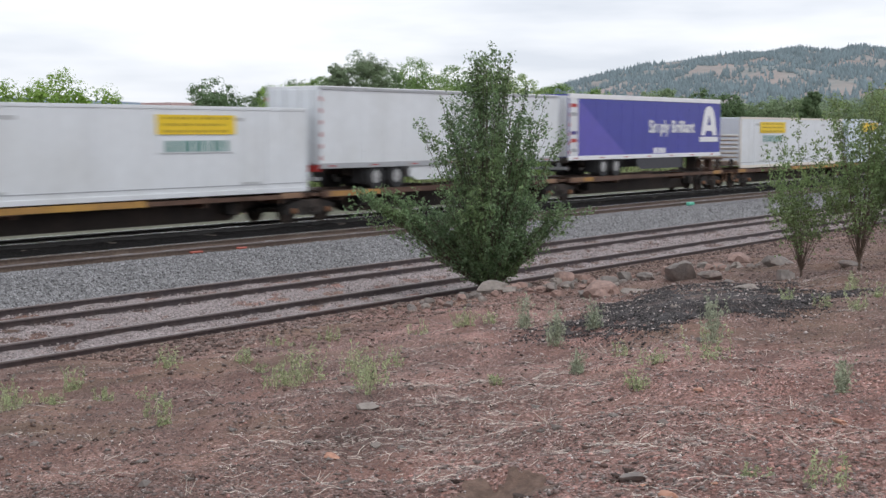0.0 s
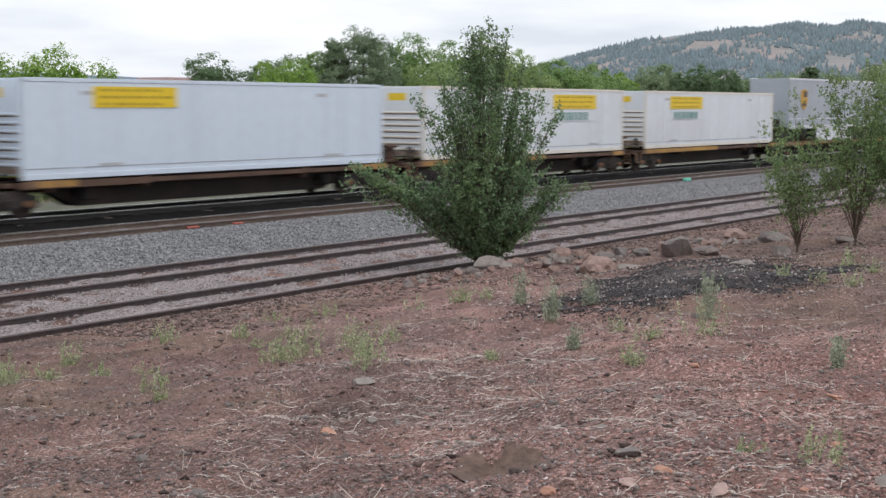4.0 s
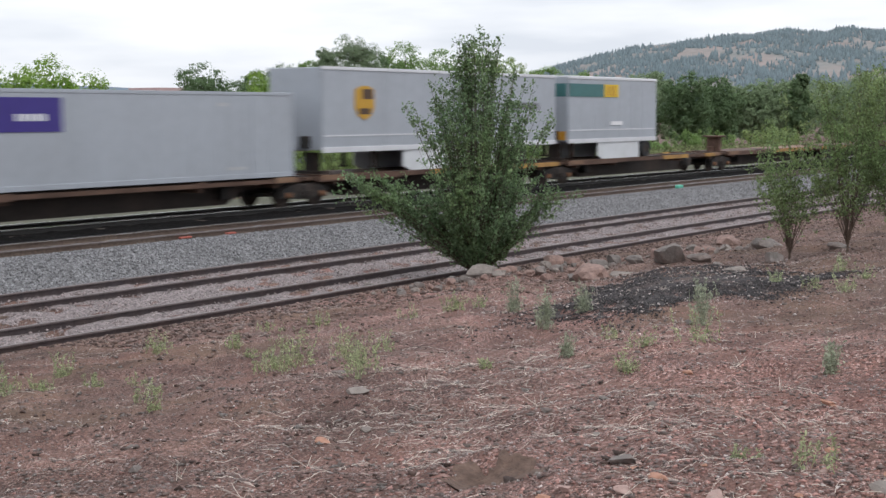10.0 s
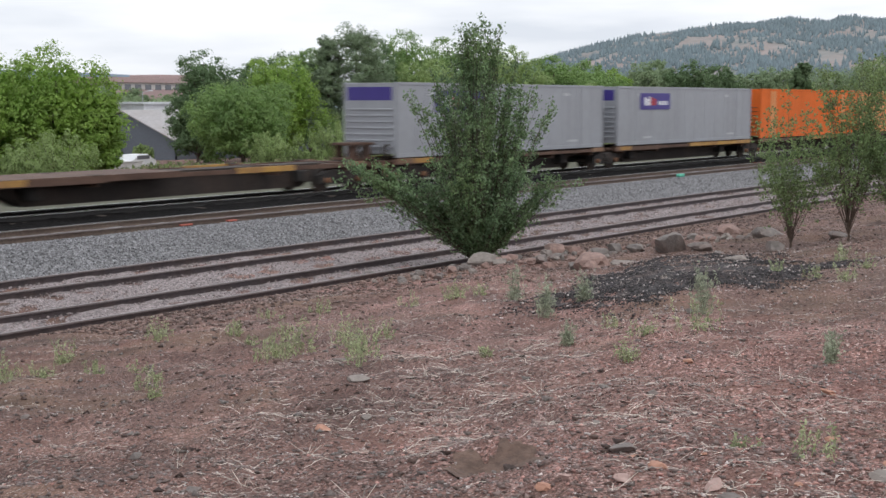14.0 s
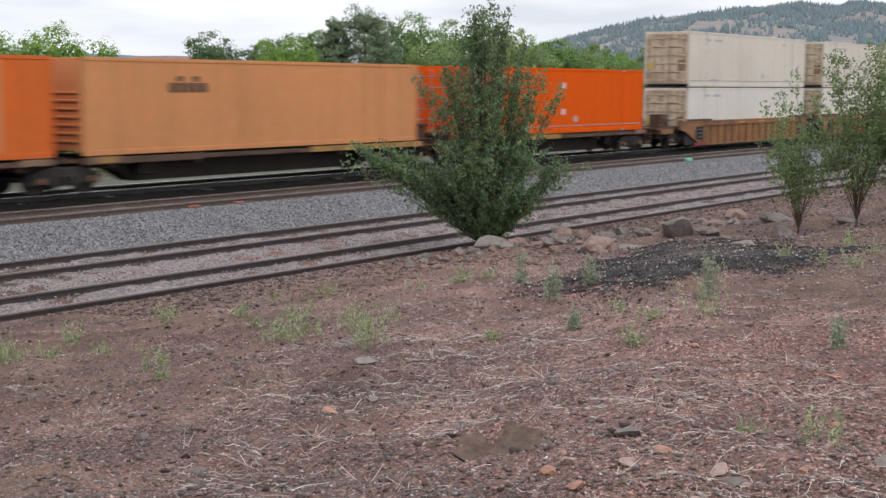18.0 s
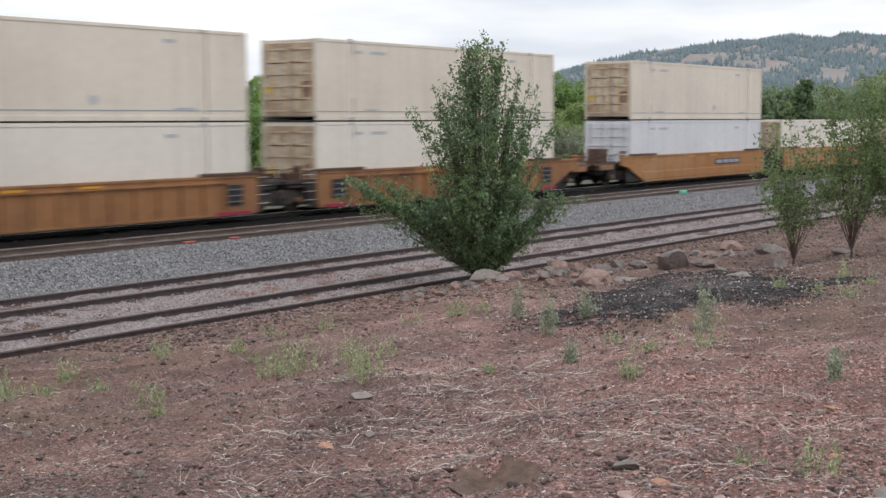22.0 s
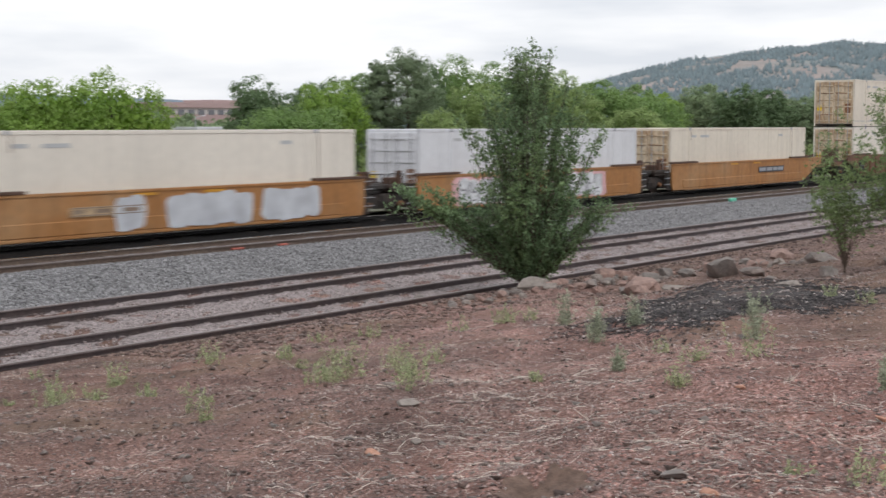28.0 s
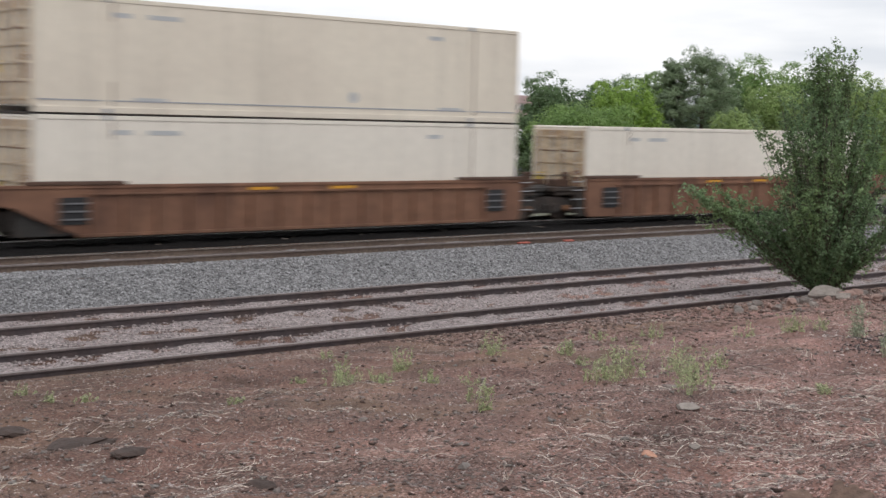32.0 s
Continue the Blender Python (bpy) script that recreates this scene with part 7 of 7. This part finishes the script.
GREEN3 = [(17.9, 7.2, 0.22), (17.4, 6.5, 0.18), (17.2, 5.95, 0.26), (18.1, 6.0, 0.2), (16.2, 11.5, 0.2), (17.4, 11.8, 0.22), (22.9, 6.5, 0.2), (20.6, 5.9, 0.14)]
for k, (x, y, h) in enumerate(GREEN3):
    weed(x, y, h, M["weed"], "fresh green weed on the dirt", 470 + k)
SAGE = [(15.63, 10.06, 0.43), (14.15, 8.66, 0.49), (15.32, 8.77, 0.37), (14.03, 6.50, 0.52), (11.44, 6.74, 0.22), (10.94, 3.89, 0.27)]
for k, (x, y, h) in enumerate(SAGE):
    weed(x, y, h * 1.1, M["sage"], "tall pale grey-green weed", 440 + k, True)


def rock_form(w, h, seed):
    def make(bm):
        bmesh.ops.create_icosphere(bm, subdivisions=3, radius=1.0)
        o = Vector((seed * 3.7, seed * 1.3, 0))
        for v in bm.verts:
            d = v.co.normalized()
            k = 0.9 + 0.55 * noise.noise(d * 1.2 + o) + 0.3 * abs(noise.noise(d * 2.3 + o)) + 0.2 * noise.noise(d * 4.6 + o) + 0.1 * noise.noise(d * 9.0 + o)
            c = d * k
            c.z = min(c.z, 0.62 + 0.12 * c.x)
            for q in range(9):
                nq = Vector((math.sin(seed * 2.1 + q * 1.9), math.sin(seed * 1.3 + q * 2.7 + 1), math.cos(seed * 0.7 + q * 1.4))).normalized()
                over = c.dot(nq) - (0.62 + 0.16 * math.sin(seed + q * 3.0))
                if over > 0:
                    c = c - nq * over * 0.92
            v.co = Vector((c.x * w * 0.5, c.y * w * 0.42, max(c.z, -0.45) * h * 0.68))
    return make


ROCKS = [(25.45, 12.45, 0.77, 0.53), (22.72, 12.77, 0.87, 0.49), (22.99, 13.30, 0.44, 0.22), (23.38, 12.52, 0.66, 0.13), (24.86, 16.76, 0.75, 0.38), (25.77, 13.46, 0.49, 0.29), (29.08, 11.86, 0.79, 0.37), (24.72, 9.96, 0.44, 0.38), (27.12, 9.60, 0.48, 0.18), (21.26, 9.25, 0.39, 0.15), (22.54, 10.19, 0.31, 0.15), (26.59, 14.45, 0.38, 0.30), (27.51, 16.54, 0.60, 0.38), (25.47, 11.83, 0.47, 0.21), (31.56, 14.05, 0.72, 0.36), (23.92, 19.30, 0.39, 0.18), (27.76, 16.22, 0.47, 0.27), (27.34, 13.79, 0.51, 0.32)]
LOOKS = {"rock": "rough grey boulder lying on the dirt", "redrock": "reddish weathered rock beside the sidings", "palerock": "flat pale stone lying on the dirt"}
for k, (x, y, w, h) in enumerate(ROCKS):
    m = "redrock" if k in (1, 12, 16, 14) else "palerock" if k in (3, 4, 9) else "rock"
    r = new("boulder", mesh_of("boulder%d" % k, rock_form(w * 1.18, h * 1.15, k), M[m]))
    tagged(r, LOOKS[m], "rock", "rocks beside the sidings").matrix_basis = pose(x, y, float(gz(x, y)) + h * 0.2, 0, 0, k * 77)
FRONT = [(6.96, 3.69, 0.22, 0.07), (6.72, 3.50, 0.14, 0.05), (7.57, 6.55, 0.14, 0.06), (6.45, 7.36, 0.12, 0.06), (6.53, 4.37, 0.17, 0.05), (6.23, 3.12, 0.13, 0.05), (10.29, 4.88, 0.13, 0.04), (7.31, 9.75, 0.11, 0.05), (9.00, 10.72, 0.12, 0.05), (8.02, 6.50, 0.11, 0.06), (14.06, 6.67, 0.13, 0.08), (9.14, 7.51, 0.30, 0.06), (10.59, 8.92, 0.23, 0.06), (7.60, 2.69, 0.10, 0.04), (6.92, 3.12, 0.09, 0.04), (5.60, 5.88, 0.14, 0.05)]
for k, (x, y, w, h) in enumerate(FRONT):
    m = "orangestone" if k in (1, 2, 5, 6, 13, 14) else "palerock" if k in (4, 9, 11) else "rock"
    r = new("stone", mesh_of("stone%d" % k, rock_form(w, h, 40 + k), M[m]))
    tagged(r, "small orange-red stone on the dirt" if m == "orangestone" else "small pale flat stone on the dirt" if m == "palerock" else "small dark stone on the dirt", "stone", "loose stones on the dirt").matrix_basis = pose(x, y, float(gz(x, y)) + h * 0.2, 0, 0, k * 51)


rp = random.Random(64)
for k in range(44):
    ang, d = radians(rp.uniform(56, 73)), 6.2 + 5.5 * rp.random() ** 1.6
    x, y, w = d * math.sin(ang), d * math.cos(ang), 0.035 + 0.11 * rp.random() ** 2
    m = ("pinkstone", "orangestone", "pinkstone", "palerock", "rock")[k % 5]
    ob = new("stone", mesh_of("flat_stone%d" % (k % 7), rock_form(0.12, 0.05, 60 + k % 7), M[m]))
    tagged(ob, {"pinkstone": "pale pinkish flat stone on the red dirt", "orangestone": "small orange-red stone on the dirt", "palerock": "small pale flat stone on the dirt", "rock": "small dark stone on the dirt"}[m], "stone", "loose stones on the dirt").matrix_basis = pose(x, y, float(gz(x, y)) + 0.006, rp.uniform(-12, 12), rp.uniform(-12, 12), 53 * k) @ Matrix.Scale(w / 0.12, 4)


def fan(rng_, n, y0=2.0, y1=18.6):
    """Places on the near slope, denser where it is near."""
    az, d = np.radians(rng_.uniform(18, 76, n)), 5.0 + 28 * rng_.random(n) ** 1.7
    x, y = d * np.sin(az), d * np.cos(az)
    ok = (y < y1) & (x < 45)
    return x[ok], y[ok]


def from_burrow(x, y):
    """How far out of the burrow's bare soil: 1 at its rim."""
    return np.hypot(((x - PIT[0]) * 0.55 - (y - PIT[1]) * 0.83) / 0.4, ((x - PIT[0]) * 0.83 + (y - PIT[1]) * 0.55 + 0.05) / 0.62)


def litter(name, n, s0, s1, mat, label, seed, red=False, dark=False):
    r = np.random.default_rng(seed)
    x, y = fan(r, n)
    if red:
        ok = r.random(len(x)) < np.clip((x / np.maximum(y, 0.5) - 1.1) * 0.8, 0.08, 1) * np.clip(1.75 - np.hypot(x, y) / 12, 0.15, 1)
        x, y = x[ok], y[ok]
    if dark:
        ok = r.random(len(x)) < np.clip(1.75 - 0.75 * x / np.maximum(y, 0.5), 0.15, 1)
        x, y = x[ok], y[ok]
    ok = from_burrow(x, y) > r.uniform(0.4, 1.15, len(x))
    x, y = x[ok], y[ok]
    s = (s0 + (s1 - s0) * r.random(len(x)) ** 5)
    p = np.stack([x, y, gz(x, y) + s * 0.2], 1)
    tagged(new(name, pebbles(name, p, s, mat, r, 0.5, True)), label, "gravel", kind="stuff")


litter("cinder_gravel", 90000, 0.0035, 0.028, M["pebble"], "brown and grey cinder gravel strewn over the dirt", 31)
litter("pale_gravel", 42000, 0.004, 0.018, M["palepebble"], "pale stone chips strewn over the dirt", 34)
litter("loose_stones", 9000, 0.008, 0.045, M["rock"], "small grey and brown stones strewn over the dirt", 38, dark=True)
litter("soil_clods", 6500, 0.008, 0.045, M["clod"], "dark clods of soil on the dirt", 37, dark=True)
litter("red_cinder_gravel", 120000, 0.0032, 0.026, M["redpebble"], "red cinder gravel strewn over the dirt", 32, True)

def heap_place(ang, rad):
    b_ = np.sin(ang) * rad * 2.7 + 0.1
    a_ = np.cos(ang) * rad * 4.9 - 0.4 * b_
    x, y = HEAP[0] + a_ * 0.91 - b_ * 0.41, HEAP[1] + a_ * 0.41 + b_ * 0.91
    return x, y


# the heap: a low ragged crust of cinder that thins out into the dirt
ka, kr = 140, 18
A_, R_ = np.meshgrid(np.linspace(0, 2 * math.pi, ka, endpoint=False), np.linspace(0.02, 1, kr), indexing="ij")
R_ = R_ * (0.66 + 0.12 * np.sin(A_ * 3 + 1) + 0.07 * np.sin(A_ * 7 + 0.4) + 0.05 * np.sin(A_ * 13) + 0.04 * np.sin(A_ * 29 + 2))
px, py = heap_place(A_, R_)
pz = gz(px, py) + 0.012 * (1 - np.linspace(0, 1, kr)[None] ** 2) + 0.003
ii, jj = np.meshgrid(np.arange(ka), np.arange(kr - 1), indexing="ij")
hf = np.stack([ii * kr + jj, ((ii + 1) % ka) * kr + jj, ((ii + 1) % ka) * kr + jj + 1, ii * kr + jj + 1], -1).reshape(-1, 4)
tagged(new("cinder_crust", fast_mesh("cinder_crust", np.stack([px, py, pz], -1).reshape(-1, 3), hf, M["crust"])), "low spread heap of black cinder", "cinder heap", kind="structure")
r = np.random.default_rng(33)
n = 46000
ang, rad = r.uniform(0, 2 * math.pi, n), np.sqrt(r.random(n)) * 0.73 + np.abs(r.normal(0, 0.13, n))
rad = rad * (0.9 + 0.15 * np.sin(ang * 3 + 1) + 0.1 * np.sin(ang * 7 + 0.4))
hx, hy = heap_place(ang, rad)
tagged(new("black_cinder", pebbles("black_cinder", np.stack([hx, hy, gz(hx, hy) + 0.012], 1), 0.005 + 0.02 * r.random(n) ** 3, M["blackpebble"], r, 0.6, True)), "loose black cinder on the heap", "gravel", kind="stuff")
n = 2600
ang, rad = r.uniform(0, 2 * math.pi, n), np.sqrt(r.random(n)) * 1.1
hx, hy = heap_place(ang, rad)
tagged(new("pale_chips", pebbles("pale_chips", np.stack([hx, hy, gz(hx, hy) + 0.03], 1), 0.006 + 0.022 * r.random(n) ** 5, M["palepebble"], r, 0.6)), "pale stone chips on the black cinder", "gravel", kind="stuff")


def straws(name, n, seed, mat, label, l0, l1, power, wide):
    """Bent twigs of three joints, thick on the ground in some patches."""
    r = np.random.default_rng(seed)
    x, y = fan(r, n)
    patch = np.sin(x * 1.1 + 1.7 * np.sin(y * 0.6)) * np.sin(y * 1.3 + 1.2 * np.sin(x * 0.7)) + 0.5 * np.sin(2.9 * x - 3.7 * y)
    drift = np.exp(-((np.degrees(np.arctan2(x, y)) - 57) / 7) ** 2 - ((np.hypot(x, y) - 12.5) / 4.5) ** 2)
    ok = (patch + 1.9 * drift > r.uniform(-0.4, 2.6, len(x))) & (from_burrow(x, y) > 1.15)
    x, y = x[ok], y[ok]
    n = len(x)
    a = r.uniform(0, 2 * math.pi, n)
    ln = l0 + (l1 - l0) * r.random(n) ** power
    joints = [np.stack([x, y, np.zeros(n)], 1)]
    sides = []
    for k in range(3):
        d = np.stack([np.cos(a), np.sin(a), r.normal(0, 0.18, n)], 1)
        sides.append(np.stack([-np.sin(a), np.cos(a), np.zeros(n)], 1))
        joints.append(joints[-1] + d * ln[:, None] / 3)
        a = a + r.normal(0, 0.55, n)
    sides.append(sides[-1])
    half = (wide * (0.6 + 0.8 * r.random(n)))[:, None]
    rows_ = []
    for k, j in enumerate(joints):
        j[:, 2] = gz(j[:, 0], j[:, 1]) + 0.008 + np.abs(j[:, 2])
        h_ = half * (1.0 - 0.2 * k)
        rows_.append(np.stack([j - sides[k] * h_, j + np.array([0, 0, 1.0]) * h_ * 1.5, j + sides[k] * h_], 1))
    v = np.concatenate(rows_, 1)
    q = np.array([[3 * k + i, 3 * k + i + 1, 3 * k + i + 4, 3 * k + i + 3] for k in range(3) for i in range(2)])
    f = (q[None] + 12 * np.arange(n)[:, None, None]).reshape(-1, 4)
    tagged(new(name, fast_mesh(name, v.reshape(-1, 3), f, mat)), label, "litter", kind="stuff")


straws("dry_straw", 60000, 35, M["straw"], "dry straw and twigs lying on the dirt", 0.03, 0.2, 2.6, 0.0019)
straws("dry_stick", 420, 36, M["straw"], "longer dry sticks lying on the dirt", 0.12, 0.42, 1.8, 0.0021)

# paint marks on the ballast edge of the main line
for x, y, w, mat, label in ((26.05, 27.44, 0.42, "marker", "faded orange paint mark on the rail edge"), (27.75, 27.38, 0.34, "marker", "small orange marker beside the rail")):
    ob = new("paint_marker", mesh_of("marker%.1f" % x, boxes((-w / 2, w / 2, -0.07, 0.07, 0, 0.05), bevel=0.015), M[mat]))
    tagged(ob, label, "marker").matrix_basis = pose(x, y, float(gz(x, y)) + 0.08)
ob = new("mint_marker", mesh_of("mintmarker", boxes((-0.25, 0.25, -0.1, 0.1, 0, 0.14), bevel=0.03), M["mint"]))
tagged(ob, "mint green scrap beside the rail", "marker").matrix_basis = pose(56.1, 27.2, float(gz(56, 27.2)) + 0.08)

# flat dark mounds in the soil, set where burrow holes lie
for k, (x, y, w) in enumerate(((5.23, 11.19, 0.75), (5.15, 10.06, 0.5), (5.18, 8.15, 0.3), (5.11, 12.39, 0.5))):
    ob = new("burrow", mesh_of("burrow%d" % k, rock_form(w, 0.09, 70 + k), M["hole"]))
    tagged(ob, "flat dark mound marking a burrow hole", "soil mound", "burrows in the dirt").matrix_basis = pose(x, y, float(gz(x, y)) + 0.002, 0, 0, 40 * k)

# the bare soil of the open burrow
A_, R_ = np.meshgrid(np.linspace(0, 2 * math.pi, 72, endpoint=False), np.linspace(0.02, 1, 16), indexing="ij")
R_ = R_ * (1 + 0.16 * np.sin(A_ * 3) + 0.12 * np.sin(A_ * 5 + 2) + 0.1 * np.sin(A_ * 9 + 1) + 0.08 * np.sin(A_ * 19))
pa, qa = np.cos(A_) * R_ * 0.29, np.sin(A_) * R_ * 0.6 - 0.14
px, py = PIT[0] + 0.55 * pa + 0.83 * qa, PIT[1] - 0.83 * pa + 0.55 * qa
pz = gz(px, py) + 0.026 * np.exp(-((pa / 0.3) ** 4 + (qa / 0.42) ** 4)) + 0.008 * (1 - np.clip(R_, 0, 1.2) ** 2) - 0.006 + 0.009 * np.sin(px * 31 + 2 * np.sin(py * 13)) * np.sin(py * 27) + 0.005 * np.sin(px * 73) * np.sin(py * 67)
ii, jj = np.meshgrid(np.arange(72), np.arange(15), indexing="ij")
hf = np.stack([ii * 16 + jj, ((ii + 1) % 72) * 16 + jj, ((ii + 1) % 72) * 16 + jj + 1, ii * 16 + jj + 1], -1).reshape(-1, 4)
tagged(new("burrow", fast_mesh("open_burrow", np.stack([px, py, pz], -1).reshape(-1, 3), hf, M["pitsoil"], True)), "dug-out burrow of bare brown soil in the slope", "soil mound", "burrows in the dirt")
# added dark lump in place of the shaded slit under the overhang
x, y = PIT[0] + 0.55 * 0.1 - 0.83 * 0.06, PIT[1] - 0.83 * 0.1 - 0.55 * 0.06
ob = new("slit_shade_lump", mesh_of("burrow_clod", rock_form(0.14, 0.06, 84), M["hole"]))
tagged(ob, "added dark lump standing in for the burrow's shaded slit", "soil clod").matrix_basis = pose(x, y, float(gz(x, y)) + 0.036, 0, 0, 20)

# dry tufts of grass
r = np.random.default_rng(91)
for k in range(46):
    az, d = math.radians(r.uniform(20, 72)), 6.0 + 15 * r.random() ** 1.3
    x, y = d * math.sin(az), d * math.cos(az)
    if y > 17.0:
        continue
    t = thing("dry_tuft", "dry pale grass tuft on the dirt", "grass tuft", "dry tufts on the dirt", at=pose(x, y, float(gz(x, y)) - 0.005))
    blades = []
    for q in range(int(r.integers(4, 11))):
        a, ln, lean = r.uniform(0, 6.28), r.uniform(0.03, 0.15), r.uniform(0.1, 1.5)
        blades.append(((r.normal(0, 0.03), r.normal(0, 0.03), 0), (math.cos(a) * ln * lean, math.sin(a) * ln * lean, ln * 0.8), 0.003, 0.0015))
    part("blade", limb_form(blades), M["straw"], t)

# smaller rocks strewn between the boulders
for k in range(230):
    f = r.random()
    x, y = 21.5 + 9.5 * f + r.normal(0, 0.5), 17.2 - 4.2 * f + r.normal(0, 0.9)
    if y > 17.3:
        continue
    w = 0.09 + 0.36 * r.random() ** 2.5
    ob = new("rubble_stone", mesh_of("rubble%d" % (k % 9), rock_form(0.3, 0.2, 90 + k % 9), M[("rock", "redrock", "rock", "palerock", "redrock")[k % 5]]))
    tagged(ob, "small rough rock in the rubble", "rock", "rubble between the boulders").matrix_basis = pose(x, y, float(gz(x, y)) + w * 0.12, 0, 0, 37 * k) @ Matrix.Scale(w / 0.3, 4)


def travel(t):
    """How far the train has gone at t seconds: 16.3 m/s, gaining a little."""
    return 16.328 * t + 0.021476 * t * t - 0.00013922 * t ** 3


def motions():
    times = [0, 4, 8, 12, 16, 20, 24, 28, 32]
    for ob, u, z, dy in MOVERS:
        walk(ob, [(t, pose(u - travel(t), 33.3 + dy, z)) for t in times])


motions()
